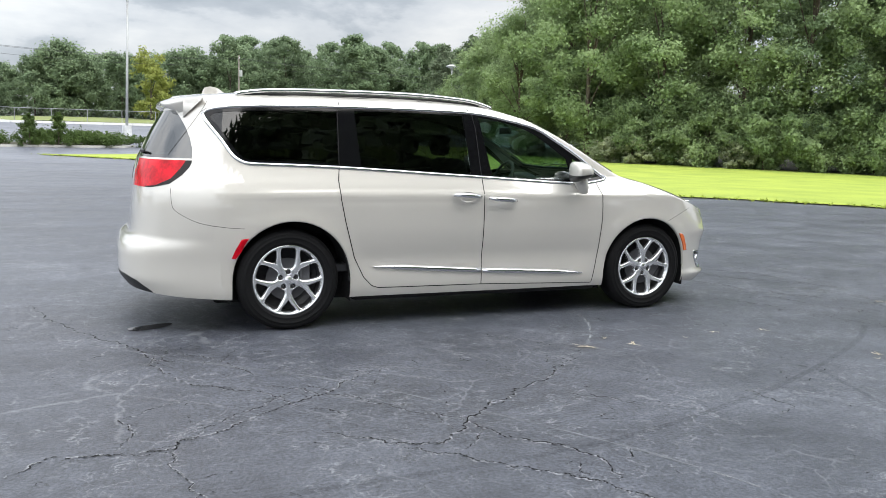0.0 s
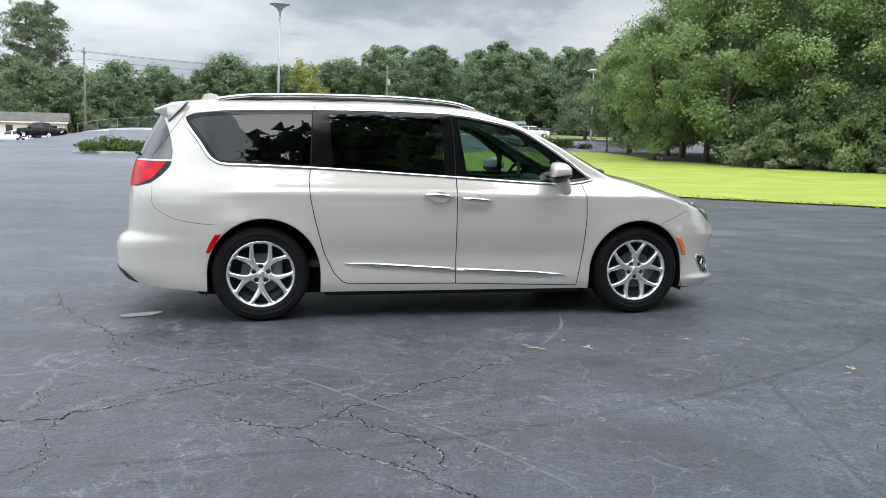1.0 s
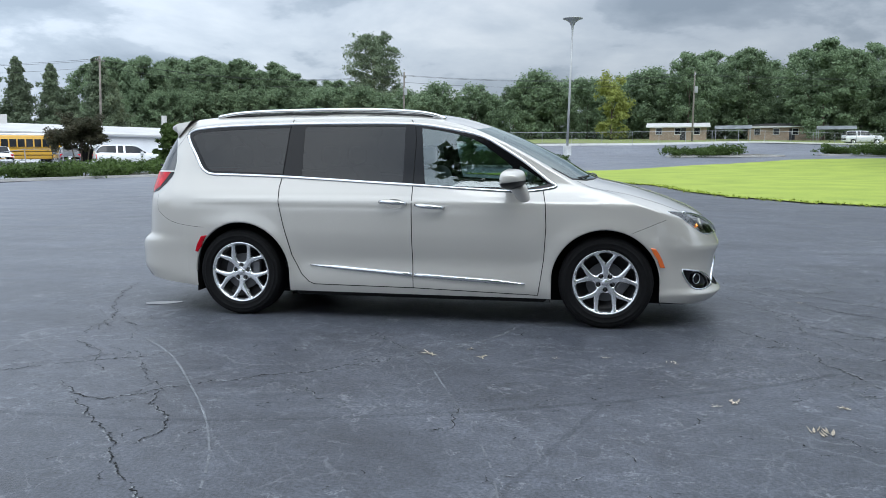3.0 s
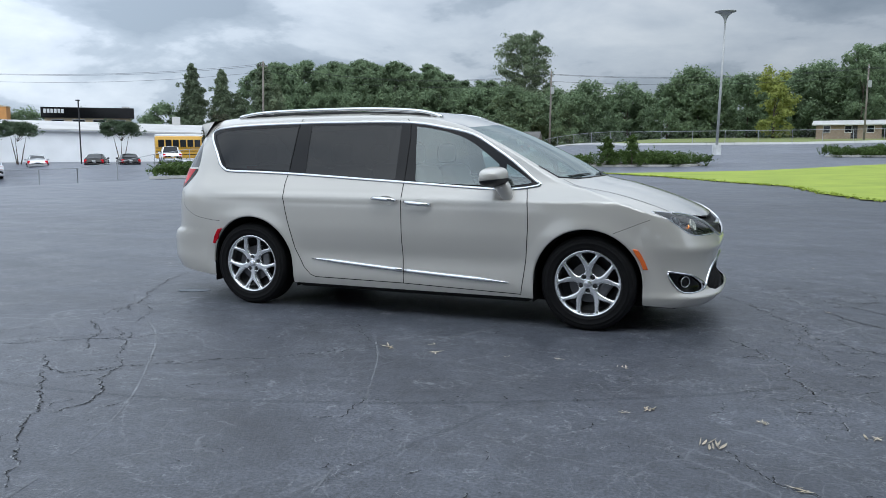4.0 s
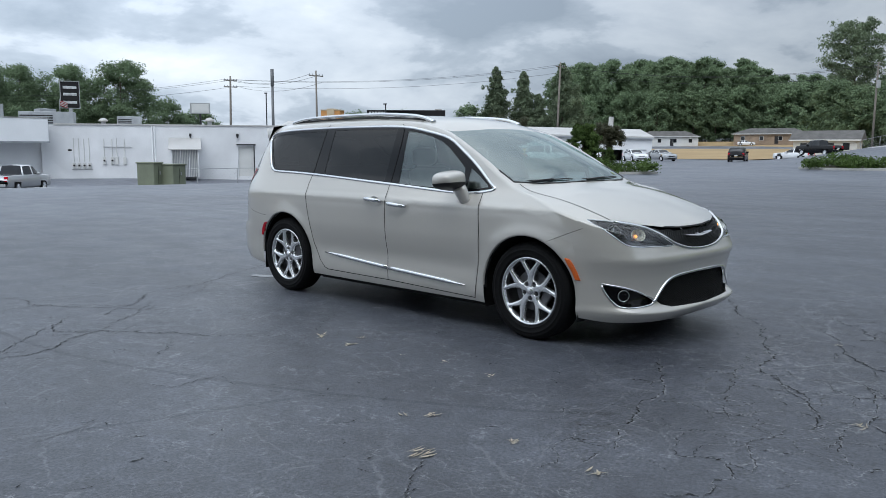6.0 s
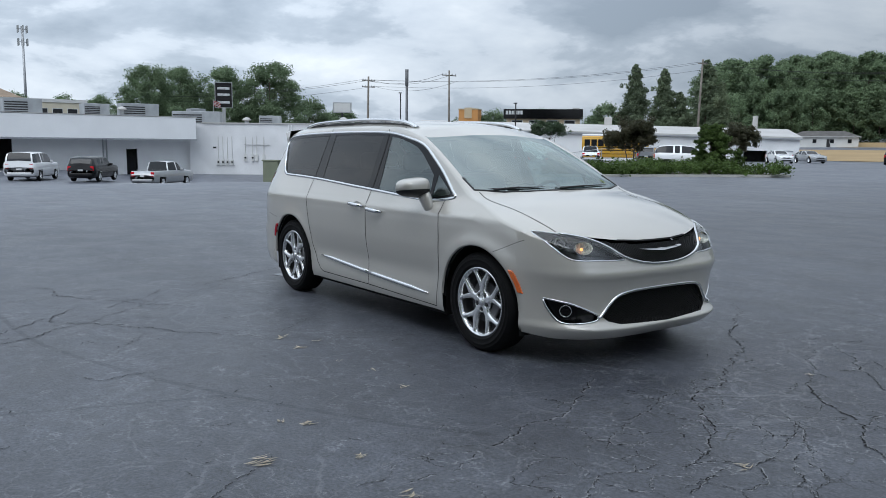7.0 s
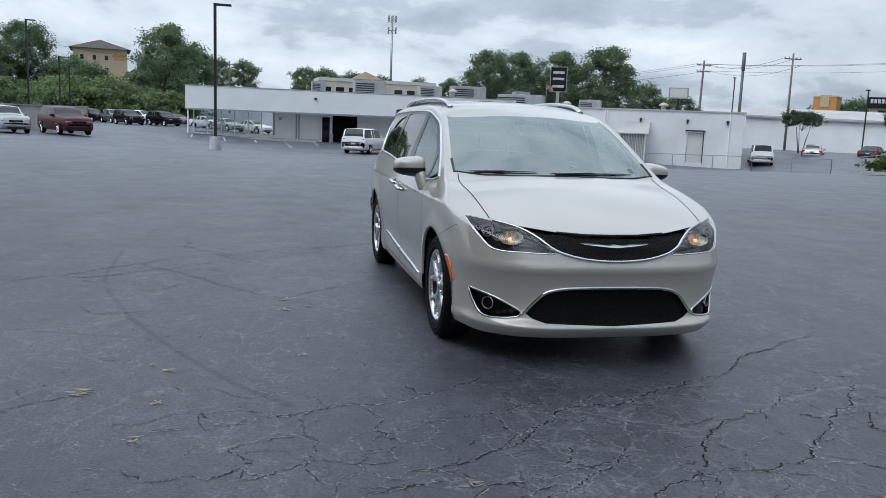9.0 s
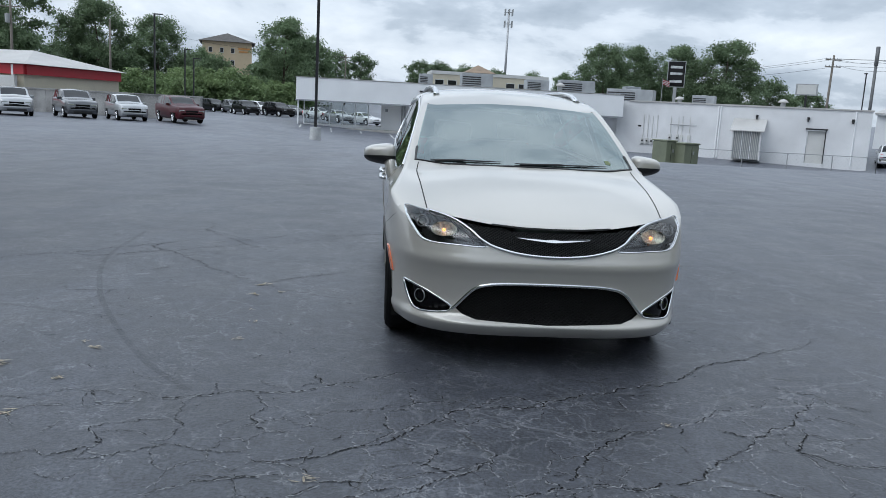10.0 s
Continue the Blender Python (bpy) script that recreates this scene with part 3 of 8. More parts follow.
TAIL_TIP = [(-2.15, 1.26), (-2.235, 1.222), (-2.275, 1.165), (-2.34, 1.095), (-2.44, 1.045), (-2.50, 1.036), (-2.50, 1.0), (-2.15, 1.0)]
VALANCE = [(-0.80, 0.30), (-0.74, 0.375), (-0.62, 0.405), (0.62, 0.405), (0.74, 0.375), (0.80, 0.30), (0.72, 0.10), (-0.72, 0.10)]
HEAD = [(-0.893, 0.934), (-0.83, 0.930), (-0.756, 0.918), (-0.66, 0.901), (-0.58, 0.876), (-0.50, 0.832), (-0.445, 0.79), (-0.40, 0.748), (-0.48, 0.744), (-0.61, 0.748), (-0.735, 0.750), (-0.80, 0.770), (-0.85, 0.83), (-0.882, 0.88)]
GRILLE = [(-0.756, 0.918), (-0.56, 0.893), (-0.372, 0.870), (-0.183, 0.858), (0, 0.856), (0.183, 0.858), (0.372, 0.870), (0.56, 0.893), (0.756, 0.918), (0.66, 0.901), (0.58, 0.876), (0.50, 0.832), (0.445, 0.79), (0.36, 0.748), (0.20, 0.712), (0, 0.700), (-0.20, 0.712), (-0.36, 0.748), (-0.445, 0.79), (-0.50, 0.832), (-0.58, 0.876), (-0.66, 0.901)]
LOWER = [(-0.578, 0.362), (-0.49, 0.462), (-0.45, 0.492), (-0.40, 0.510), (-0.285, 0.524), (0, 0.528), (0.285, 0.524), (0.40, 0.510), (0.45, 0.492), (0.49, 0.462), (0.578, 0.362), (0.53, 0.325), (0.45, 0.303), (0, 0.288), (-0.45, 0.303), (-0.53, 0.325)]
FOG = [(-0.882, 0.474), (-0.857, 0.476), (-0.753, 0.446), (-0.66, 0.402), (-0.600, 0.366), (-0.612, 0.335), (-0.705, 0.318), (-0.81, 0.318), (-0.855, 0.385)]
SHIELD = [(0.455, -0.69), (0.52, -0.40), (0.54, 0), (0.52, 0.40), (0.455, 0.69), (0.80, 0.745), (1.10, 0.79), (1.262, 0.805), (1.37, 0.60), (1.425, 0.40), (1.452, 0.15), (1.456, 0), (1.452, -0.15), (1.425, -0.40), (1.37, -0.60), (1.262, -0.805), (1.10, -0.79), (0.80, -0.745)]
HOOD = [(1.285, -0.775), (1.454, -0.80), (1.743, -0.785), (1.946, -0.772), (2.12, -0.757), (2.6, -0.76), (2.6, 0.76), (2.12, 0.757), (1.946, 0.772), (1.743, 0.785), (1.454, 0.80), (1.285, 0.775), (1.38, 0.60), (1.435, 0.40), (1.466, 0), (1.435, -0.40), (1.38, -0.60)]


def even_normals(me):
    """Takes the shading of a top panel from the smooth body curve."""
    out = []
    for v in me.vertices:
        x, y, z = v.co
        n = v.normal.copy()
        if abs(body_top(x, y) - z) < 0.012:
            h = 0.02
            n = Vector(((body_top(x - h, y) - body_top(x + h, y)) / (2 * h), (body_top(x, y - h) - body_top(x, y + h)) / (2 * h), 1)).normalized()
        out.append(n)
    me.normals_split_custom_set_from_vertices(out)


def flip(poly):
    return [(-y, z) for y, z in poly]


def build_van():
    van = thing("minivan", "cream pearl minivan with privacy glass parked on cracked asphalt", "minivan")
    bm = body_hull()
    skin = BVHTree.FromBMesh(bm)

    def on_side(x, z, s=-1):
        p, n, _, _ = skin.ray_cast(Vector((x, s * 3, z)), Vector((0, -s, 0)))
        return (p, n) if p else (Vector((x, s * 0.9, z)), Vector((0, s, 0)))

    def on_front(y, z):
        p, n, _, _ = skin.ray_cast(Vector((5, y, z)), Vector((-1, 0, 0)))
        return (p, n) if p else (Vector((2.0, y, z)), Vector((1, 0, 0)))

    def on_top(x, y):
        p, n, _, _ = skin.ray_cast(Vector((x, y, 4)), Vector((0, 0, -1)))
        return (p, n) if p else (Vector((x, y, 1)), Vector((0, 0, 1)))

    side = lambda c: abs(c.y) > 0.45
    nose = lambda c: c.x > 1.85
    for poly in (ARCH_F, ARCH_R, DLO, GLASS_1, GLASS_2, GLASS_3, GLASS_4, SLIDE, FRONT):
        cut(bm, poly, (0, 2), side)
    cut(bm, VALANCE, (1, 2), lambda c: c.x < -2.2)
    for poly in (TAIL, HATCH, TAIL_TIP):
        cut(bm, poly, (0, 2), lambda c: c.x < -2.0)
    for poly in (HEAD, flip(HEAD), GRILLE, LOWER, FOG, flip(FOG)):
        cut(bm, poly, (1, 2), nose)
    cut(bm, SHIELD, (0, 1), lambda c: c.z > 1.1 and c.x > 0.2)
    cut(bm, HOOD, (0, 1), lambda c: c.z > 0.84 and c.x > 1.15)
    bm.normal_update()
    bins = {}
    for f in bm.faces:
        c = f.calc_center_median()
        xz, yz, xy = (c.x, c.z), (c.y, c.z), (c.x, c.y)
        s = "r" if c.y < 0 else "l"
        key = None
        if abs(c.y) > 0.45 and (ring_in(xz, ARCH_F) or ring_in(xz, ARCH_R)):
            continue
        if abs(c.y) > 0.5 and ring_in(xz, DLO):
            for k, poly in (("quarter_glass", GLASS_1), ("sliding_glass", GLASS_2), ("door_glass", GLASS_3), ("corner_glass", GLASS_4)):
                if ring_in(xz, poly):
                    key = k + s
            key = key or "pillar_trim" + s
        elif c.x < -2.1 and ring_in(xz, TAIL) and abs(c.y) > 0.36:
            key = ("tail_tip" if ring_in(xz, TAIL_TIP) else "tail_lamp") + s
        elif c.x < -2.1 and ring_in(xz, HATCH):
            key = "rear_window"
        elif c.x > 1.9 and ring_in(yz, HEAD):
            key = "headr"
        elif c.x > 1.9 and ring_in(yz, flip(HEAD)):
            key = "headl"
        elif c.x > 1.9 and ring_in(yz, GRILLE):
            key = "grille"
        elif c.x > 1.9 and ring_in(yz, LOWER):
            key = "lower"
        elif c.x > 1.9 and ring_in(yz, FOG):
            key = "fogr"
        elif c.x > 1.9 and ring_in(yz, flip(FOG)):
            key = "fogl"
        elif c.z > 1.1 and ring_in(xy, SHIELD):
            key = "windscreen"
        elif c.z > 0.85 and ring_in(xy, HOOD) and f.normal.z > 0.25:
            key = "hood"
        elif abs(c.y) > 0.5 and ring_in(xz, SLIDE):
            key = "sliding_door" + s
        elif abs(c.y) > 0.5 and ring_in(xz, FRONT):
            key = "front_door" + s
        elif c.x < -2.2 and ring_in(yz, VALANCE):
            key = "valance"
        elif c.x < -2.05 and c.z < 0.80:
            key = "rear_bumper"
        elif c.x > 1.94 and c.z < 0.93:
            key = "front_bumper"
        else:
            key = "body"
        bins.setdefault(key, []).append(f)
    panels = {}
    for key, faces in bins.items():
        base = key[:-1] if key[-1] in "rl" and key[:-1] in ("quarter_glass", "sliding_glass", "door_glass", "corner_glass", "pillar_trim", "tail_lamp", "tail_tip", "head", "fog", "sliding_door", "front_door") else key
        name, material, push = {
            "quarter_glass": ("side_window", "tint", -0.004), "sliding_glass": ("side_window", "tint", -0.004), "door_glass": ("side_window", "front_glass", -0.004),
            "corner_glass": ("side_window", "front_glass", -0.004), "pillar_trim": ("pillar_trim", "gloss_black", -0.001), "tail_lamp": ("tail_lamp", "red_lens", 0.004),
            "rear_window": ("rear_window", "rear_glass", -0.002), "tail_tip": ("tail_lamp_tip", "gloss_black", 0.003), "head": ("headlight", "lens", 0.0), "grille": ("upper_grille", "gap", -0.035), "lower": ("lower_grille", "gap", -0.03),
            "fog": ("fog_lamp_bezel", "gloss_black", -0.025), "windscreen": ("windscreen", "shield_glass", 0.0), "hood": ("hood", "paint", 0.0), "sliding_door": ("sliding_door", "paint", 0.0),
            "front_door": ("front_door", "paint", 0.0), "valance": ("rear_valance", "black", 0.0), "rear_bumper": ("rear_bumper", "paint", 0.0), "front_bumper": ("front_bumper", "paint", 0.0), "body": ("body_shell", "paint", 0.0),
        }[base]
        lab = {"tail_lamp": "red tail lamp lens", "tint": "dark privacy glass"}.get(base if base == "tail_lamp" else material, "")
        panels[key] = part(name, lift(faces, push), M[material], van, lab, True)
        if key in ("windscreen", "hood"):
            even_normals(panels[key].data)
        if base == "head":
            part("housing", lift(faces, -0.06), M["lamp_inner"], panels[key], "smoked grey lamp housing", True)
    # lining of doors, floor and roof
    inner = [f for k, fs in bins.items() if k in ("body", "sliding_doorr", "sliding_doorl", "front_doorr", "front_doorl") for f in fs if -2.3 < f.calc_center_median().x < 1.45]
    part("door_lining", lift([f for f in inner if 0.35 < f.calc_center_median().z < 1.2], -0.035), M["trim_dark"], van, "", True)
    part("headliner", lift([f for f in inner if f.calc_center_median().z >= 1.2], -0.03), M["headliner"], van, "pale grey cloth roof lining", True)
    bm.free()
    # van floor: boxes made wide, low and near-black to deepen the shade underneath
    nb = bmesh.new()
    box(nb, -2.05, 2.20, -0.70, 0.70, 0.165, 0.42, 0.03)
    box(nb, -1.06, 1.08, -0.93, 0.93, 0.185, 0.40, 0.03)
    part("underbody", nb, M["gap"], van)
    for s in (-1, 1):
        # wheel housings, arch lips
        for cx, cz, r in ((1.538, 0.372, 0.422), (-1.518, 0.376, 0.428)):
            nb = bmesh.new()
            arc = [math.pi * k / 24 for k in range(25)]
            q = r + 0.012
            rim = [(cx + q, 0.19)] + [(cx + q * math.cos(a), cz + q * math.sin(a)) for a in arc] + [(cx - q, 0.19)]
            rows = [[nb.verts.new((x, s * y, z)) for x, z in rim] for y in (0.95, 0.60)]
            for k in range(len(rim) - 1):
                nb.faces.new((rows[0][k], rows[0][k + 1], rows[1][k + 1], rows[1][k]))
            nb.faces.new([nb.verts.new(v.co + Vector((0, 0, 0))) for v in rows[1]])
            part("wheel_housing", nb, M["gap"], van)
            nb = bmesh.new()
            prev = None
            for k in range(29):
                a = math.pi * k / 28
                p, _ = on_side(cx + r * math.cos(a), max(cz + r * math.sin(a), 0.23), s)
                p.x, p.z = cx + r * math.cos(a), cz + r * math.sin(a)
                c = Vector((cx, 0, cz))
                out = Vector((p.x - cx, 0, p.z - cz)).normalized()
                row = [nb.verts.new(p + out * 0.012 + Vector((0, s * 0.003, 0))), nb.verts.new(p + Vector((0, s * 0.004, 0))), nb.verts.new(p + Vector((0, -s * 0.014, 0)))]
                if prev:
                    for i in (0, 1):
                        nb.faces.new((prev[i], prev[i + 1], row[i + 1], row[i]))
                prev = row
            bmesh.ops.recalc_face_normals(nb, faces=nb.faces[:])
            part("arch_lip", nb, M["paint"], van, "", True)

    def ribbon(nb, pts, normals, half, lift_by=0.001, thick=0.0):
        """A narrow band on the skin; with thickness it becomes a moulding."""
        prev = None
        for i, p in enumerate(pts):
            d = (pts[min(i + 1, len(pts) - 1)] - pts[max(i - 1, 0)]).normalized()
            sdir = d.cross(normals[i]).normalized()
            h = half(i / (len(pts) - 1)) if callable(half) else half
            n = normals[i]
            if thick:
                ring = [p + sdir * h - n * 0.002, p + sdir * h * 0.75 + n * thick, p - sdir * h * 0.75 + n * thick, p - sdir * h - n * 0.002]
            else:
                ring = [p + sdir * h + n * lift_by, p - sdir * h + n * lift_by]
            row = [nb.verts.new(q) for q in ring]
            if prev:
                for k in range(len(row) - 1):
                    nb.faces.new((prev[k], prev[k + 1], row[k + 1], row[k]))
            elif thick:
                nb.faces.new(row)
            prev = row
        if thick:
            nb.faces.new(prev[::-1])
        bmesh.ops.recalc_face_normals(nb, faces=nb.faces[:])

    def along(points, project):
        ps, ns = [], []
        for p in points:
            q, n = project(*p)
            ps.append(q)
            ns.append(n)
        return ps, ns

    for s in (-1, 1):
        tag = "r" if s < 0 else "l"
        side_at = lambda x, z: on_side(x, z, s)
        # bright frame round the side windows
        ps, ns = along(DLO + DLO[:2], side_at)
        nb = bmesh.new()
        ribbon(nb, ps, ns, 0.013, thick=0.008)
        part("window_trim", nb, M["chrome"], van, "chrome window surround", True)
        # seams of the doors
        for owner, line in (("sliding_door", SLIDE[:11]), ("front_door", [(-0.075, 1.66), (-0.04, 1.624)] + [(-0.022, 1.5), (-0.02, 1.131), (-0.018, 0.7), (-0.013, 0.283)]), ("front_door", FRONT[:7])):
            pts = []
            for (x0, z0), (x1, z1) in zip(line, line[1:]):
                pts += [(x0 + (x1 - x0) * k / 14, z0 + (z1 - z0) * k / 14) for k in range(14)]
            ps, ns = along(pts + [line[-1]], side_at)
            nb = bmesh.new()
            ribbon(nb, ps, ns, 0.0032, 0.0018)
            part("door_seam", nb, M["gap"], panels[owner + tag])
        for line in ([(1.735, 0.767), (1.83, 0.806), (1.93, 0.848), (2.0, 0.875)], [(-2.07, 1.655), (-2.10, 1.60), (-2.17, 1.50), (-2.26, 1.38), (-2.35, 1.26)], [(-2.345, 1.03), (-2.34, 0.93), (-2.312, 0.873), (-2.17, 0.797), (-1.985, 0.764), (-1.86, 0.755)]):
            ps, ns = along(flow([(x, 0, z) for x, z in line], 4) and [(p.x, p.z) for p in flow([(x, 0, z) for x, z in line], 4)], side_at)
            nb = bmesh.new()
            ribbon(nb, ps, ns, 0.0015, 0.0012)
            part("panel_seam", nb, M["gap"], van)
        ps, ns = along([(p.x, p.y) for p in flow([(x, s * -y, 0) for x, y in ((1.30, -0.785), (1.454, -0.80), (1.743, -0.785), (1.946, -0.772), (2.11, -0.757))], 6)], on_top)
        nb = bmesh.new()
        ribbon(nb, ps, ns, 0.0035, 0.0012)
        part("panel_seam", nb, M["gap"], van)
        # roof ditch
        ps, ns = along([(x, s * y) for x, y in ((-2.1, 0.60), (-1.6, 0.625), (-1.0, 0.64), (-0.4, 0.65), (0.1, 0.66), (0.45, 0.685))], on_top)
        nb = bmesh.new()
        ribbon(nb, ps, ns, 0.006, 0.0015)
        part("roof_ditch", nb, M["gap"], van)
        # bright mouldings low on the doors
        for owner, x0, z0, x1, z1 in (("sliding_door", -0.905, 0.452, -0.022, 0.392), ("front_door", -0.004, 0.391, 0.909, 0.343)):
            ps, ns = along([(x0 + (x1 - x0) * k / 12, z0 + (z1 - z0) * k / 12) for k in range(13)], side_at)
            nb = bmesh.new()
            taper = (lambda u: 0.004 + 0.014 * min(1, u * 4)) if x0 < -0.5 else (lambda u: 0.004 + 0.014 * min(1, (1 - u) * 4))
            ribbon(nb, ps, ns, taper, thick=0.012)
            part("door_moulding", nb, M["chrome"], panels[owner + tag], "chrome door moulding", True)
        # handles
        for owner, x0, z0, x1, z1 in (("sliding_door", -0.285, 0.990, -0.055, 0.978), ("front_door", 0.015, 0.973, 0.255, 0.948)):
            nb = bmesh.new()
            pts, rad = [], []
            for k in range(11):
                u = k / 10
                p, n = side_at(x0 + (x1 - x0) * u, z0 + (z1 - z0) * u)
                pts.append(p + n * (0.010 + 0.030 * min(1, 5 * u, 5 * (1 - u))))
                rad.append(0.013 + 0.006 * math.sin(math.pi * u))
            tube(nb, pts, rad, 10)
            part("handle", nb, M["chrome"], panels[owner + tag], "chrome door handle", True)
            nb = bmesh.new()
            p, n = side_at(x0 * 0.45 + x1 * 0.55, z0 * 0.5 + z1 * 0.5 - 0.006)
            ring = [nb.verts.new(p + n * 0.0015 + Vector((0.072 * math.cos(a), 0, 0.040 * math.sin(a)))) for a in [2 * math.pi * k / 24 for k in range(24)]]
            mid = nb.verts.new(p - n * 0.030)
            for k in range(24):
                nb.faces.new((ring[k], ring[(k + 1) % 24], mid))
            part("handle_cup", nb, M["paint"], panels[owner + tag], "", True)
        # markers and reflector
        for poly, material, nm in (([(1.878, 0.661), (1.918, 0.656), (1.945, 0.62), (1.975, 0.56), (1.999, 0.493), (1.962, 0.494), (1.935, 0.565), (1.905, 0.61)], "amber", "side_marker"), ([(-1.883, 0.682), (-1.830, 0.690), (-1.855, 0.65), (-1.885, 0.59), (-1.925, 0.535), (-1.953, 0.540), (-1.925, 0.61)], "red_lens", "side_reflector")):
            nb = bmesh.new()
            up, dn = [], []
            for x, z in poly:
                p, n = side_at(x, z)
                dn.append(nb.verts.new(p - n * 0.005))
                c = sum(q[0] for q in poly) / len(poly), sum(q[1] for q in poly) / len(poly)
                p2, n2 = side_at(x + (c[0] - x) * 0.12, z + (c[1] - z) * 0.12)
                up.append(nb.verts.new(p2 + n2 * 0.010))
            k = len(poly)
            for i in range(k):
                nb.faces.new((dn[i], dn[(i + 1) % k], up[(i + 1) % k], up[i]))
            nb.faces.new(up)
            bmesh.ops.recalc_face_normals(nb, faces=nb.faces[:])
            part(nm, nb, M[material], van, "amber side marker lamp" if material == "amber" else "red side reflector")
        # mirror: shell, arm and glass
        nb = bmesh.new()
        bmesh.ops.create_uvsphere(nb, u_segments=28, v_segments=16, radius=1)
        for v in nb.verts:
            x, y, z = v.co
            x = math.copysign(abs(x) ** 0.75, x)
            z = math.copysign(abs(z) ** 0.55, z)
            y = math.copysign(abs(y) ** 0.6, y)
            out = 0.5 + 0.5 * y
            if z < 0 and x > 0:
                z *= 1 - 0.30 * x
            v.co = (0.80 + (0.125 * x if x > 0 else 0.05 * x) - 0.045 * out, s * (1.064 + 0.126 * y), 1.184 + (0.094 - 0.022 * out) * z + (0.012 * out if z < 0 else -0.012 * out))
        under = nb.copy()
        mirror = part("door_mirror", nb, M["paint"], van, "", True)
        # mirror shell's lower half coloured dark for shade and the asphalt it reflects
        bmesh.ops.bisect_plane(under, geom=under.verts[:] + under.edges[:] + under.faces[:], plane_co=(0.8, 0, 1.165), plane_no=(-0.12, 0, 1), clear_outer=True)
        core = Vector((0.83, s * 1.062, 1.190))
        for v in under.verts:
            v.co = core + (v.co - core) * 1.02
        part("mirror_underside", under, M["black"], mirror, "lower mirror shell coloured dark for its shade", True)
        nb = bmesh.new()
        tube(nb, [(0.835, s * 1.000, 1.14), (0.868, s * 0.990, 1.090), (0.892, s * 0.975, 1.035), (0.908, s * 0.955, 0.985)], [0.066, 0.060, 0.052, 0.040], 12)
        for v in nb.verts:
            v.co.y = s * (0.96 + (abs(v.co.y) - 0.96) * 0.7)
        part("mirror_arm", nb, M["paint"], mirror, "", True)
        nb = bmesh.new()
        ring = [nb.verts.new((0.752, s * (1.062 + 0.10 * math.copysign(abs(math.cos(a)) ** 0.7, math.cos(a))), 1.185 + 0.062 * math.copysign(abs(math.sin(a)) ** 0.7, math.sin(a)))) for a in [2 * math.pi * k / 28 for k in range(28)]]
        nb.faces.new(ring)
        part("mirror_glass", nb, M["chrome"], mirror, "silvered mirror glass")
        # roof rail
        nb = bmesh.new()
        line = [(-1.87, 0.0), (-1.80, 0.014), (-1.62, 0.028), (-1.2, 0.032), (-0.6, 0.032), (-0.2, 0.030), (0.02, 0.024), (0.14, 0.010), (0.19, -0.004)]
        pts = []
        for p in flow([(x, 0, h) for x, h in line], 4):
            q, n = on_top(p.x, s * 0.605)
            pts.append(q + Vector((0, 0, p.z + 0.004)))
        tube(nb, pts, [0.017 if 2 < i < len(pts) - 3 else 0.020 for i in range(len(pts))], 10)
        for v in nb.verts:
            v.co.y = s * (0.605 + (abs(v.co.y) - 0.605) * 1.35)
        rail = part("roof_rail", nb, M["chrome"], van, "bright silver roof rail", True)
        # black strip under the rail: the dark of its narrow gap, put into colour
        nb = bmesh.new()
        pts = [on_top(x, s * 0.605)[0] + Vector((0, 0, 0.006)) for x in (-1.8, -1.3, -0.8, -0.3, 0.08)]
        tube(nb, pts, 0.011, 8)
        part("rail_gap_shade", nb, M["black"], rail)
        # headlamp innards: projector with bright ring, and a lit reflector bowl
        lamp = panels["head" + tag]

        def aimed(profile, y, z, deep, wide=1.0, steps=28):
            p, n = on_front(s * y, z)
            n = (n + Vector((1.2, 0, 0))).normalized()
            rot = Vector((0, 1, 0)).rotation_difference(n).to_matrix()
            nb = bmesh.new()
            spin(nb, profile, steps)
            for v in nb.verts:
                v.co = rot @ v.co
                v.co.y *= wide
                v.co += p - n * deep
            bmesh.ops.recalc_face_normals(nb, faces=nb.faces[:])
            return nb

        part("projector_mask", aimed([(0.0, -0.026), (0.058, -0.024), (0.066, -0.012), (0.068, -0.03)], 0.785, 0.862, 0.034, 1.25), M["gloss_black"], lamp, "black lamp mask round the projector", True)
        part("projector_ring", aimed([(0.036, -0.02), (0.040, 0.006), (0.034, 0.010), (0.031, 0.004), (0.030, -0.02)], 0.790, 0.868, 0.030), M["steel"], lamp, "grey metal projector ring", True)
        part("projector_lens", aimed([(0.0, 0.012), (0.012, 0.010), (0.022, 0.004), (0.030, -0.008)], 0.790, 0.868, 0.028), M["gloss_black"], lamp, "dark projector lens", True)
        part("reflector_bowl", aimed([(0.0, -0.030), (0.016, -0.027), (0.030, -0.016), (0.042, 0.0), (0.046, 0.004), (0.047, -0.01)], 0.660, 0.836, 0.026, 1.75, 12), M["bowl"], lamp, "faceted lamp reflector")
        part("bulb", aimed([(0.0, -0.008), (0.008, -0.010), (0.012, -0.018), (0.008, -0.028)], 0.660, 0.836, 0.036), M["bulb"], lamp, "lit amber bulb", True)
        line = [HEAD[i] for i in (0, 13, 12, 11, 10, 9, 8, 7)]
        ps, ns = along([(p.x, p.y) for p in flow([(s * -y, z, 0) for y, z in line], 4)], on_front)
        nb = bmesh.new()
        ribbon(nb, [p - n * 0.008 for p, n in zip(ps, ns)], ns, 0.008, thick=0.004)
        part("light_strip", nb, M["reflector"], lamp, "bright lamp edge strip", True)
        ring = rounded(HEAD, 3)
        ps, ns = along([(s * -y, z) for y, z in ring + ring[:1]], on_front)
        nb = bmesh.new()
        ribbon(nb, ps, ns, 0.0034, thick=0.003)
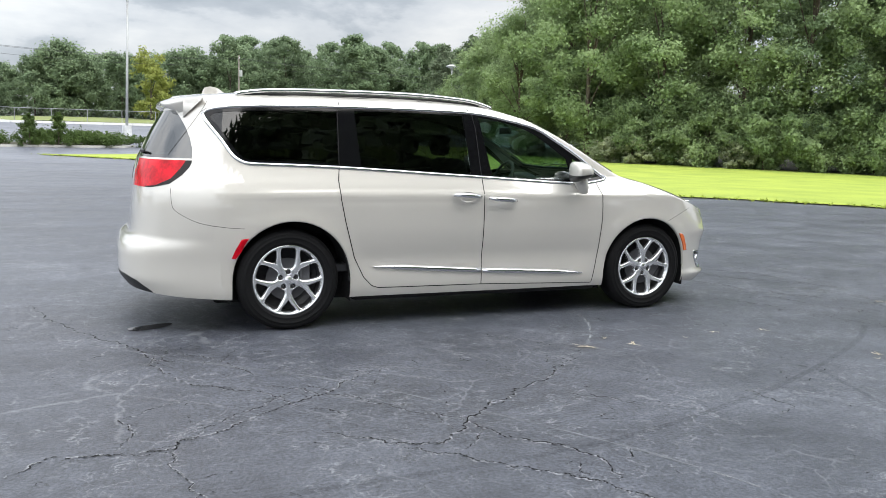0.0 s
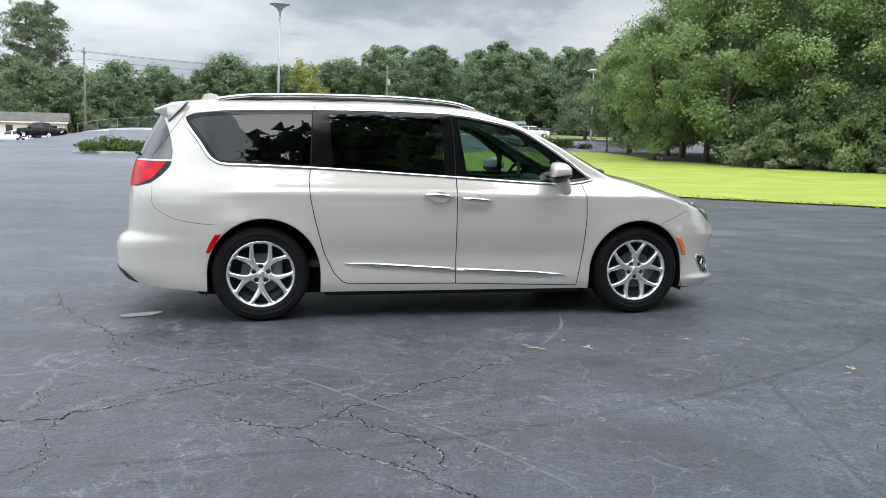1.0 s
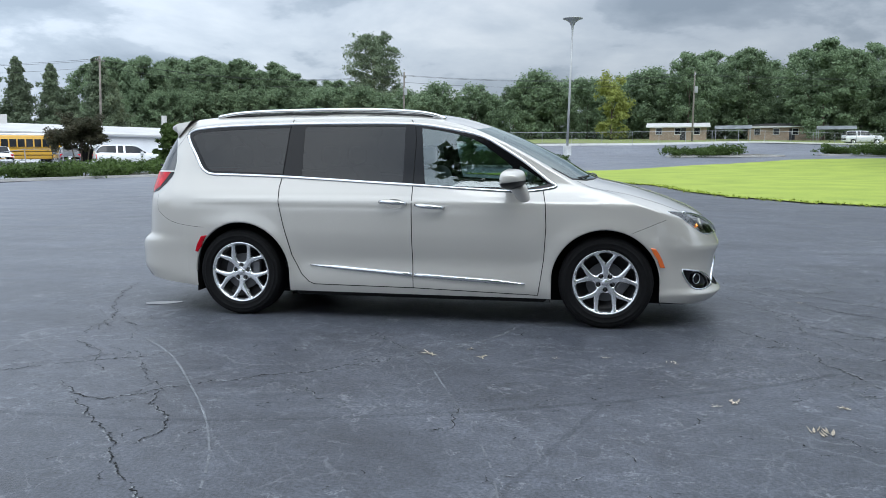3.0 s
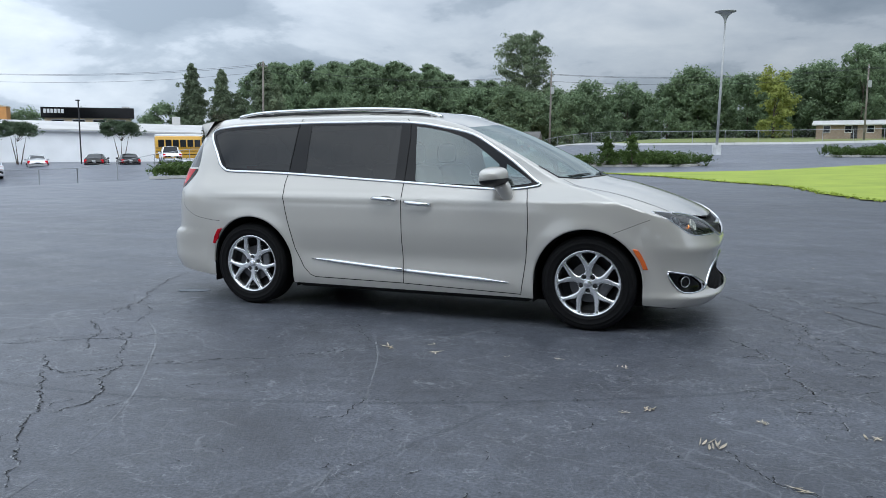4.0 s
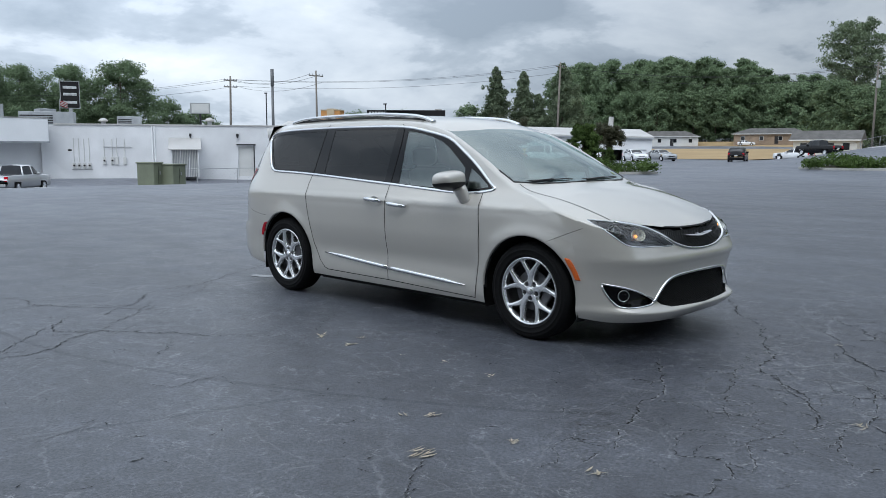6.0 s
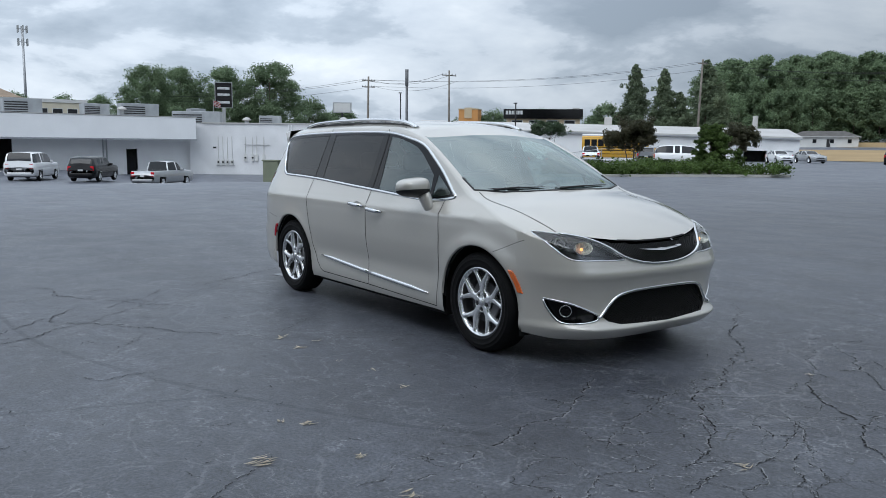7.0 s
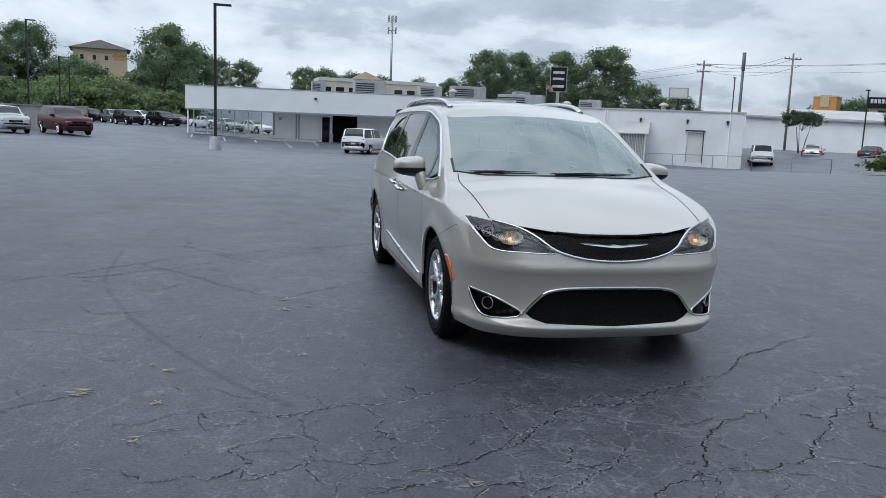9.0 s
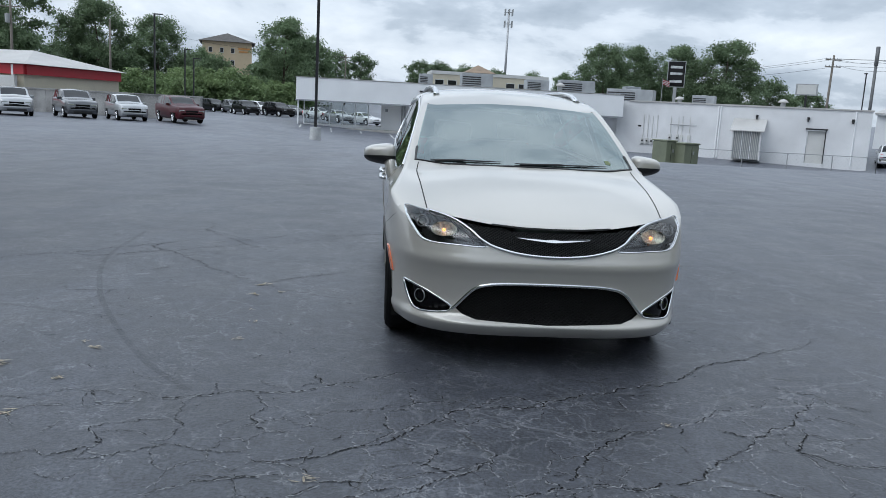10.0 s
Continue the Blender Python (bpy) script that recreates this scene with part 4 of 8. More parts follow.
        part("lamp_trim", nb, M["chrome"], lamp, "thin chrome lamp outline", True)
        # fog lamp
        fog = panels["fog" + tag]
        ps, ns = along([(s * -y, z) for y, z in rounded(FOG, 3)] + [(s * -y, z) for y, z in rounded(FOG, 3)[:1]], on_front)
        nb = bmesh.new()
        ribbon(nb, ps, ns, 0.0065, thick=0.006)
        part("fog_trim", nb, M["chrome"], fog, "chrome fog lamp surround", True)
        p, n = on_front(s * 0.79, 0.398)
        nb = bmesh.new()
        spin(nb, [(0.0, -0.004), (0.022, -0.002), (0.030, -0.006), (0.036, 0.006), (0.040, 0.0), (0.040, -0.03)], 24)
        rot = Vector((0, 1, 0)).rotation_difference(n).to_matrix()
        for v in nb.verts:
            v.co = rot @ v.co + p - n * 0.012
        part("fog_lamp", nb, M["gloss_black"], fog, "round fog lamp", True)
        nb = bmesh.new()
        spin(nb, [(0.036, 0.004), (0.040, 0.010), (0.043, 0.004), (0.043, -0.01)], 24)
        for v in nb.verts:
            v.co = rot @ v.co + p - n * 0.012
        part("fog_ring", nb, M["chrome"], fog, "bright ring round the fog lamp", True)
    # bright line under the grille, lower grille trim, mesh
    low = [GRILLE[i] for i in (8, 9, 10, 11, 12, 13, 14, 15, 16, 17, 18, 19, 20, 21, 0)]
    ps, ns = along([(p.x, p.y) for p in flow([(y, z, 0) for y, z in low], 4)], on_front)
    nb = bmesh.new()
    ribbon(nb, ps, ns, 0.009, thick=0.012)
    part("grille_trim", nb, M["chrome"], panels["grille"], "chrome line under the grille", True)
    up = [(-0.60, 0.352)] + LOWER[0:11] + [(0.60, 0.352)]
    ps, ns = along([(p.x, p.y) for p in flow([(y, z, 0) for y, z in up], 4)], on_front)
    nb = bmesh.new()
    ribbon(nb, ps, ns, 0.0105, thick=0.010)
    part("lower_grille_trim", nb, M["chrome"], panels["lower"], "chrome lower grille surround", True)
    ps, ns = along([(y, z) for y, z in GRILLE[2:7]], on_front)
    nb = bmesh.new()
    ribbon(nb, ps, ns, 0.007, 0.002)
    part("hood_seam", nb, M["gap"], panels["hood"])
    for key, poly, step, lean, r in (("grille", GRILLE, 0.026, 0.55, 0.0034), ("lower", LOWER, 0.034, 0.5, 0.0034)):
        nb = bmesh.new()
        for sgn in (-1, 1):
            k = -60
            while k <= 60:
                run = []
                for i in range(0, 41):
                    z = 0.27 + i * 0.0165
                    y = k * step + sgn * (z - 0.6) / lean
                    if ring_in((y, z), poly):
                        p, n = on_front(y, z)
                        run.append(p - n * 0.020)
                    else:
                        if len(run) > 1:
                            tube(nb, run, r, 4, False)
                        run = []
                if len(run) > 1:
                    tube(nb, run, r, 4, False)
                k += 1
        part("grille_mesh", nb, M["black" if key == "grille" else "gap"], panels[key], "black mesh")
    # winged badge as a plain bright shape
    nb = bmesh.new()
    wing = [(-0.235, 0.814), (-0.12, 0.809), (-0.05, 0.803), (0, 0.808), (0.05, 0.803), (0.12, 0.809), (0.235, 0.814), (0.15, 0.799), (0.05, 0.786), (0, 0.781), (-0.05, 0.786), (-0.15, 0.799)]
    dn = [nb.verts.new(on_front(y, z)[0] + Vector((0.004, 0, 0))) for y, z in wing]
    upv = [nb.verts.new(on_front(y * 0.94, 0.799 + (z - 0.799) * 0.6)[0] + Vector((0.022, 0, 0))) for y, z in wing]
    for i in range(len(wing)):
        nb.faces.new((dn[i], dn[(i + 1) % len(wing)], upv[(i + 1) % len(wing)], upv[i]))
    nb.faces.new(upv)
    bmesh.ops.recalc_face_normals(nb, faces=nb.faces[:])
    part("badge", nb, M["chrome"], panels["grille"], "chrome wing-shaped badge")
    # spoiler, fin, wipers
    nb = bmesh.new()
    rows = []
    for k in range(21):
        y = -0.71 + 1.42 * k / 20
        g = 1 - abs(y / 0.71) ** 9
        zt = body_top(-2.2, y)
        rows.append([nb.verts.new(p) for p in ((-2.10, y, body_top(-2.10, y) + 0.002), (-2.24, y * 0.99, zt - 0.008), (-2.24 - 0.135 * g, y * 0.97, zt - 0.008 - 0.050 * g), (-2.24 - 0.140 * g, y * 0.97, zt - 0.030 - 0.048 * g), (-2.24, y * 0.96, zt - 0.130))])
    for a, b in zip(rows, rows[1:]):
        for i in range(4):
            nb.faces.new((a[i], b[i], b[i + 1], a[i + 1]))
    nb.faces.new(rows[0])
    nb.faces.new(rows[-1][::-1])
    bmesh.ops.recalc_face_normals(nb, faces=nb.faces[:])
    part("roof_spoiler", nb, M["paint"], van, "", True)
    nb = bmesh.new()
    prof = [(-2.055, 0.0), (-2.03, 0.055), (-1.985, 0.062), (-1.93, 0.048), (-1.87, 0.0)]
    for x, h in prof:
        z = body_top(x, 0) - 0.005
        w = 0.032 * (1 - h / 0.11)
        nb.verts.new((x, -w, z)), nb.verts.new((x, w, z)), nb.verts.new((x, w * 0.3, z + h)), nb.verts.new((x, -w * 0.3, z + h))
    vs = list(nb.verts)
    for i in range(4):
        a, b = vs[4 * i : 4 * i + 4], vs[4 * i + 4 : 4 * i + 8]
        for j in range(4):
            nb.faces.new((a[j], b[j], b[(j + 1) % 4], a[(j + 1) % 4]))
    bmesh.ops.recalc_face_normals(nb, faces=nb.faces[:])
    part("antenna_fin", nb, M["paint"], van, "cream shark-fin antenna")
    for y0, y1 in ((-0.70, -0.20), (-0.10, 0.60)):
        nb = bmesh.new()
        pts = []
        for k in range(9):
            u = k / 8
            y = y0 + (y1 - y0) * u
            p, n = on_top(1.452 - 0.24 * y * y - 0.030 - 0.012 * u, y)
            pts.append(p + Vector((0, 0, 0.008)))
        tube(nb, pts, [0.003, 0.005, 0.005, 0.005, 0.005, 0.005, 0.005, 0.004, 0.002], 6)
        tube(nb, [pts[4] + Vector((0.012, 0, 0.002)), pts[2] + Vector((0.02, 0, 0)), pts[0] + Vector((0.03, 0.03, -0.006))], 0.0075, 6)
        part("wiper", nb, M["black"], van)
    nb = bmesh.new()
    rows = []
    for x in (1.245, 1.285):
        rows.append([nb.verts.new(p + n * 0.0025) for p, n in (on_top(x, y) for y in (0.600, 0.640))])
    nb.faces.new((rows[0][0], rows[1][0], rows[1][1], rows[0][1]))
    bmesh.ops.solidify(nb, geom=nb.faces[:], thickness=0.0008)
    part("sticker", nb, M["sticker"], panels["windscreen"], "small pale yellow-green windscreen sticker")
    nb = bmesh.new()
    tube(nb, [(-2.50, -0.12, 1.27), (-2.515, -0.42, 1.275), (-2.50, -0.55, 1.28)], [0.018, 0.013, 0.008], 6)
    part("rear_wiper", nb, M["black"], van)
    nb = bmesh.new()
    ps = [p - n * 0.004 for p, n in (on_top(x, y) for x, y in SHIELD[6:19 - 2])]
    tube(nb, ps, 0.012, 6)
    part("cowl_seal", nb, M["black"], van)
    return van


def build_wheel():
    w = bmesh.new()
    R, rim = 0.373, 0.260
    prof = [(rim, 0.085), (rim + 0.003, 0.104), (0.274, 0.111), (0.278, 0.116), (0.282, 0.114), (0.298, 0.118), (0.312, 0.119), (0.316, 0.122), (0.320, 0.118), (0.337, 0.114), (0.343, 0.116), (0.348, 0.108), (0.358, 0.100), (R - 0.004, 0.085), (R, 0.05)]
    prof = [(r, -h) for r, h in prof] + [(R, 0.0)] + [(r, h) for r, h in prof[::-1]]
    spin(w, prof, 72)
    parts = [("tyre", w, "tyre", "black rubber tyre")]
    b = bmesh.new()
    spin(b, [(0.262, -0.098), (0.256, -0.107), (0.247, -0.102), (0.240, -0.090), (0.236, -0.076)], 64)
    parts.append(("rim", b, "alloy", "polished silver alloy rim"))
    # barrel and brake disc coloured dark: the shade in the gaps between spokes
    b = bmesh.new()
    spin(b, [(0.0, -0.012), (0.222, -0.012), (0.228, -0.04), (0.2365, -0.078), (0.261, -0.086), (0.261, 0.09)], 48)
    parts.append(("barrel", b, "black", ""))
    b = bmesh.new()
    spin(b, [(0.07, -0.036), (0.075, -0.042), (0.155, -0.042), (0.155, -0.022)], 40)
    parts.append(("brake_disc", b, "dark_alloy", "steel brake disc coloured dark for the shade behind the spokes"))
    b = bmesh.new()
    box(b, 0.09, 0.165, -0.058, -0.02, -0.02, 0.10, 0.012)
    parts.append(("brake_caliper", b, "steel", ""))

    # five broad spokes that fork at the rim: a dished face with rounded openings
    def hollow(r, ang):
        big = ((ang + math.pi / 5) % (2 * math.pi / 5)) - math.pi / 5
        v = abs(r * math.sin(big))
        w = 0.058 * (1 - math.exp(-max(r - 0.045, 0.001) / 0.05))
        f_big = abs((r * math.cos(big) - 0.160) / 0.078) ** 6 + abs(v / w) ** 6 if r > 0.05 else 9
        slot = (ang % (2 * math.pi / 5)) - math.pi / 5
        v = abs(r * slot)
        f_slot = abs((r - 0.194) / 0.045) ** 6 + abs(v / max(0.74 * r - 0.112, 0.003)) ** 6
        seat = math.hypot(r * math.cos(big) - 0.060, r * math.sin(big)) / 0.0165
        return min(f_big, f_slot, seat**4)

    for i in range(5):
        b = bmesh.new()
        mid = math.radians(54 + 72 * i)
        nr, na = 60, 84
        grid = []
        for j in range(nr + 1):
            r = 0.028 + (0.252 - 0.028) * j / nr
            row = []
            for k in range(na + 1):
                ang = mid + math.radians(72) * (k / na - 0.5)
                rise = 0.009 * (1 - math.exp(-max(hollow(r, ang - math.pi / 2) - 1, 0) * 1.1))
                row.append(b.verts.new((r * math.cos(ang), -(0.074 + 0.016 * (r / 0.25) ** 1.5 + rise), r * math.sin(ang))))
            grid.append(row)
        for j in range(nr):
            for k in range(na):
                r = 0.028 + (0.252 - 0.028) * (j + 0.5) / nr
                ang = mid + math.radians(72) * ((k + 0.5) / na - 0.5)
                if hollow(r, ang - math.pi / 2) > 1:
                    b.faces.new((grid[j][k], grid[j][k + 1], grid[j + 1][k + 1], grid[j + 1][k]))
        rim_edges = [e for e in b.edges if len(e.link_faces) == 1]
        ext = bmesh.ops.extrude_edge_only(b, edges=rim_edges)
        for v in ext["geom"]:
            if isinstance(v, bmesh.types.BMVert):
                v.co.y += 0.034
        bmesh.ops.delete(b, geom=[v for v in b.verts if not v.link_faces], context="VERTS")
        bmesh.ops.recalc_face_normals(b, faces=b.faces[:])
        parts.append(("spoke", b, "alloy", ""))
    b = bmesh.new()
    spin(b, [(0.0, -0.096), (0.026, -0.095), (0.030, -0.090), (0.031, -0.07)], 32)
    parts.append(("hub", b, "alloy", ""))
    for i in range(5):
        b = bmesh.new()
        a = math.radians(90 + 72 * i)
        spin(b, [(0.0, -0.098), (0.007, -0.097), (0.0095, -0.090), (0.0095, -0.05)], 6)
        for v in b.verts:
            v.co += Vector((0.060 * math.cos(a), 0.012, 0.060 * math.sin(a)))
        parts.append(("lug_nut", b, "dark_alloy", ""))
    return parts


van = build_van()
WHEEL = [(n, obj_from("piece", b, M[m], smooth=(n in ("tyre", "rim", "hub", "barrel", "spoke"))), lab) for n, b, m, lab in build_wheel()]
for x in (-1.5445, 1.5445):
    for s in (-1, 1):
        hub = new("wheel", WHEEL[1][1].data)
        hub.parent = van
        hub["label"] = "silver split-spoke alloy wheel with black tyre"
        hub.matrix_basis = pose(x, s * 0.868, 0.370, 0, 0, 0 if s < 0 else 180) @ pose(0, 0, 0, 0, 36 if x > 0 else 0, 0)
        for n, src, lab in WHEEL:
            if n == "rim":
                continue
            o = new(n, src.data)
            o.parent = hub
            if lab:
                o["label"] = lab
for _, src, _ in WHEEL:
    bpy.data.objects.remove(src)


def build_cabin():
    bm = bmesh.new()
    box(bm, 0.98, 1.42, -0.74, 0.74, 0.72, 1.06, 0.06)
    part("dashboard", bm, M["trim_dark"], van, "", True)
    bm = bmesh.new()
    bmesh.ops.create_uvsphere(bm, u_segments=16, v_segments=8, radius=1)
    for v in bm.verts:
        v.co = Vector((1.02 + 0.10 * v.co.x, 0.38 + 0.24 * v.co.y, 1.06 + 0.06 * v.co.z))
    part("instrument_hood", bm, M["trim_dark"], van, "", True)
    bm = bmesh.new()
    c, ring = Vector((0.80, 0.38, 1.04)), []
    for k in range(29):
        a = 2 * math.pi * k / 28
        ring.append(c + Vector((0.07 * math.sin(a), 0.185 * math.cos(a), 0.172 * math.sin(a))))
    tube(bm, ring, 0.016, 8, False)
    tube(bm, [c + Vector((-0.0, -0.17, 0)), c + Vector((0.02, 0, -0.01)), c + Vector((0, 0.17, 0))], 0.03, 8)
    tube(bm, [c, c + Vector((0.2, 0, -0.08))], 0.05, 8)
    part("steering_wheel", bm, M["trim_dark"], van, "dark steering wheel", True)
    for x, ys in ((0.12, (-0.38, 0.38)), (-0.62, (-0.40, 0.40)), (-1.5, (0.0,))):
        for y in ys:
            w = 0.25 if ys != (0.0,) else 0.6
            bm = bmesh.new()
            box(bm, x - 0.05, x + 0.48, y - w, y + w, 0.50, 0.72, 0.06)
            seat = part("seat", bm, M["seat"], van, "grey leather seat", True)
            bm = bmesh.new()
            vs = box(bm, x - 0.12, x + 0.06, y - w + 0.01, y + w - 0.01, 0.66, 1.26, 0.06)
            for v in bm.verts:
                v.co.x -= (v.co.z - 0.66) * 0.30
                v.co.y = y + (v.co.y - y) * (1 - 0.18 * max(0, (v.co.z - 0.95)))
            part("backrest", bm, M["seat"], seat, "", True)
            for yy in ((y,) if w < 0.5 else (-0.35, 0.35)):
                bm = bmesh.new()
                box(bm, x - 0.34, x - 0.22, yy - 0.13, yy + 0.13, 1.28, 1.45, 0.05)
                part("headrest", bm, M["seat"], seat, "", True)
    bm = bmesh.new()
    box(bm, -2.1, 1.0, -0.85, 0.85, 0.40, 0.46, 0.01)
    part("floor_carpet", bm, M["trim_dark"], van)
    bm = bmesh.new()
    box(bm, 0.62, 0.65, -0.10, 0.10, 1.48, 1.54, 0.012)
    part("inside_mirror", bm, M["black"], van)


build_cabin()

# ---- more materials ----


def leaf_mat(name, base, alt, pale=0.42):
    m = mat(name, base, 0.55, 0, 0.2, 0.35, 3.0, alt=alt, island=0.22, spec=0.15, obj=0.12)
    nt = m.node_tree
    b = nt.nodes["Principled BSDF"]
    out = nt.nodes["Material Output"]
    col = b.inputs["Base Color"].links[0].from_socket
    tr = nt.nodes.new("ShaderNodeBsdfTranslucent")
    nt.links.new(col, tr.inputs[0])
    mx = nt.nodes.new("ShaderNodeMixShader")
    mx.inputs[0].default_value = pale
    nt.links.new(b.outputs[0], mx.inputs[1])
    nt.links.new(tr.outputs[0], mx.inputs[2])
    nt.links.new(mx.outputs[0], out.inputs[0])
    return m


M["leaf"] = leaf_mat("broad_leaves", (0.26, 0.335, 0.16), (0.14, 0.205, 0.095))
M["leaf_dark"] = leaf_mat("dark_leaves", (0.185, 0.245, 0.140), (0.110, 0.160, 0.088))
M["needles"] = leaf_mat("pine_needles", (0.175, 0.215, 0.135), (0.105, 0.138, 0.085))
M["leaf_yellow"] = leaf_mat("yellowing_leaves", (0.30, 0.32, 0.085), (0.18, 0.22, 0.065))
M["leaf_myrtle"] = leaf_mat("myrtle_leaves", (0.105, 0.145, 0.085), (0.065, 0.095, 0.055))
M["leaf_red"] = leaf_mat("bronze_leaves", (0.090, 0.080, 0.050), (0.060, 0.068, 0.040))
M["leaf_pale"] = leaf_mat("blossom_leaves", (0.42, 0.44, 0.30), (0.16, 0.21, 0.10))
M["shrub"] = leaf_mat("juniper_shrub", (0.085, 0.130, 0.035), (0.045, 0.075, 0.022))
M["verge"] = mat("rough_grass", (0.15, 0.19, 0.045), 0.95, 0, 0.2, 0.15, 4, 0.4, alt=(0.13, 0.135, 0.055))
M["field"] = mat("dry_field", (0.34, 0.24, 0.12), 0.95, 0, 0.12, 0.1, 3, 0.3)
M["soil"] = mat("forest_floor", (0.055, 0.05, 0.03), 0.95, 0, 0.3, 0.3, 4, 0.4)
M["old_concrete"] = mat("stained_concrete", (0.33, 0.327, 0.32), 0.85, 0, 0.3, 0.8, 18, 0.3)
M["concrete"] = mat("concrete", (0.42, 0.41, 0.39), 0.85, 0, 0.12, 1.2, 25, 0.2)
M["roof_metal"] = mat("pale_metal_roof", (0.50, 0.49, 0.475), 0.5, 0.2, 0.08, 0.4, 6, 0.1)
M["white_metal"] = mat("white_sheet_metal", (0.80, 0.81, 0.82), 0.55, 0, 0.05, 0.5, 10)
M["mast_grey"] = mat("dark_grey_steel", (0.13, 0.135, 0.14), 0.5, 0.3, 0.1, 2, 30)
M["fascia"] = mat("white_metal_fascia", (0.88, 0.89, 0.90), 0.45, 0, 0.03, 0.5, 10)
M["unit_grey"] = mat("grey_painted_metal", (0.36, 0.38, 0.40), 0.5, 0.2, 0.12, 1.2, 20, 0.1)
M["green_box"] = mat("green_painted_metal", (0.19, 0.21, 0.145), 0.5, 0.1, 0.1, 1.5, 20)
M["galv"] = mat("galvanised_steel", (0.40, 0.41, 0.42), 0.45, 0.7, 0.1, 5, 60)
M["pole_dark"] = mat("dark_painted_steel", (0.03, 0.03, 0.032), 0.5, 0.3, 0.1, 2, 30)
M["pole_wood"] = mat("weathered_pole_wood", (0.20, 0.18, 0.155), 0.9, 0, 0.2, 1.5, 30, 0.3)
M["lamp_grey"] = mat("grey_lamp_paint", (0.36, 0.37, 0.37), 0.5, 0.2, 0.08, 2, 30)
M["red_paint"] = mat("red_fascia_paint", (0.42, 0.02, 0.03), 0.5, 0, 0.06, 0.6, 12)
M["beige"] = mat("beige_stucco", (0.52, 0.42, 0.28), 0.85, 0, 0.06, 0.4, 9, 0.15)
M["cream"] = mat("cream_stucco", (0.60, 0.55, 0.43), 0.85, 0, 0.06, 0.4, 9, 0.15)
M["shingle"] = mat("grey_shingles", (0.11, 0.105, 0.10), 0.9, 0, 0.2, 1.0, 14, 0.4)
M["tan_brick"] = mat("tan_brick", (0.29, 0.22, 0.16), 0.85, 0, 0.15, 0.8, 9, 0.2)
M["siding"] = mat("pale_siding", (0.62, 0.62, 0.60), 0.7, 0, 0.05, 0.6, 9, 0.1)
M["dark_pane"] = mat("dark_window_pane", (0.015, 0.017, 0.020), 0.08, 0, 0.1, 2, 20)
# near-black for panels that stand for the unlit inside of open bays
M["opening"] = mat("unlit_inside", (0.02, 0.02, 0.021), 0.9, 0, 0.2, 1, 9)
M["bus_yellow"] = mat("bus_yellow", (0.62, 0.34, 0.02), 0.4, 0, 0.04, 0.8, 12, 0, 0.5)
M["line"] = mat("worn_white_paint", (0.55, 0.56, 0.56), 0.8, 0, 0.15, 2.0, 14)
M["orange"] = mat("orange_stucco", (0.55, 0.27, 0.09), 0.85, 0, 0.06, 0.4, 9)
M["shop_glass"] = glass_mat("shop_glass", (0.86, 0.89, 0.89))
M["white_paint"] = mat("white_car_paint", (0.74, 0.75, 0.76), 0.25, 0, 0.02, 1, 50, 0, 1.0)
M["black_paint"] = mat("black_car_paint", (0.005, 0.005, 0.006), 0.25, 0, 0.05, 1, 50, 0, 0.0, spec=0.35)
M["silver_paint"] = mat("silver_car_paint", (0.40, 0.41, 0.42), 0.28, 0.4, 0.03, 1, 50, 0, 1.0)
M["grey_paint"] = mat("grey_car_paint", (0.07, 0.074, 0.082), 0.3, 0.2, 0.05, 1, 50, 0, 1.0)
M["maroon_paint"] = mat("maroon_car_paint", (0.060, 0.005, 0.010), 0.35, 0.0, 0.05, 1, 50, 0, 0.15, spec=0.3)


def sheet(name, poly, material, lift_by, step, label, category, kind="structure", ragged=0.0):
    """A flat area that follows the lie of the land."""
    from mathutils.geometry import delaunay_2d_cdt

    rnd = random.Random(len(poly) * 7 + int(abs(poly[0][0]) * 10))
    edge = []
    for p, q in zip(poly, poly[1:] + poly[:1]):
        n = max(1, int(math.hypot(q[0] - p[0], q[1] - p[1]) / (step * (0.25 if ragged else 1))))
        for k in range(n):
            u = k / n
            edge.append(Vector((p[0] + (q[0] - p[0]) * u + rnd.uniform(-ragged, ragged), p[1] + (q[1] - p[1]) * u + rnd.uniform(-ragged, ragged))))
    inner = []
    x0, x1 = min(p[0] for p in poly), max(p[0] for p in poly)
    y0, y1 = min(p[1] for p in poly), max(p[1] for p in poly)
    x = x0 + step / 2
    while x < x1:
        y = y0 + step / 2
        while y < y1:
            if ring_in((x, y), poly):
                inner.append(Vector((x, y)))
            y += step
        x += step
    k = len(edge)
    vs, _, fs, _, _, _ = delaunay_2d_cdt(edge + inner, [(i, (i + 1) % k) for i in range(k)], [list(range(k))], 1, 1e-4)
    bm = bmesh.new()
    vv = [bm.verts.new((v.x, v.y, land(v.x, v.y) + lift_by)) for v in vs]
    for f in fs:
        bm.faces.new([vv[i] for i in f])
    bmesh.ops.recalc_face_normals(bm, faces=bm.faces[:])
    if bm.faces and sum(f.normal.z for f in bm.faces) < 0:
        bmesh.ops.reverse_faces(bm, faces=bm.faces[:])
    return tagged(obj_from(name, bm, M[material], smooth=True), label, category, kind=kind)


LAWN = [(60, -40), (30, -12), (20, 0), (14.9, 7.6), (12.5, 10.5), (9.6, 12.9), (6.9, 15.2), (5.2, 17.6), (4.3, 21), (3.6, 25.2), (0.8, 29.5), (-2.2, 34.8), (-6.6, 40), (-4, 41.5), (2, 46), (8, 53), (16, 60), (26, 63), (44, 58), (90, 40), (90, -40)]
sheet("lawn", LAWN, "grass", 0.035, 2.2, "bright green mown lawn beside the asphalt", "lawn", ragged=0.12)
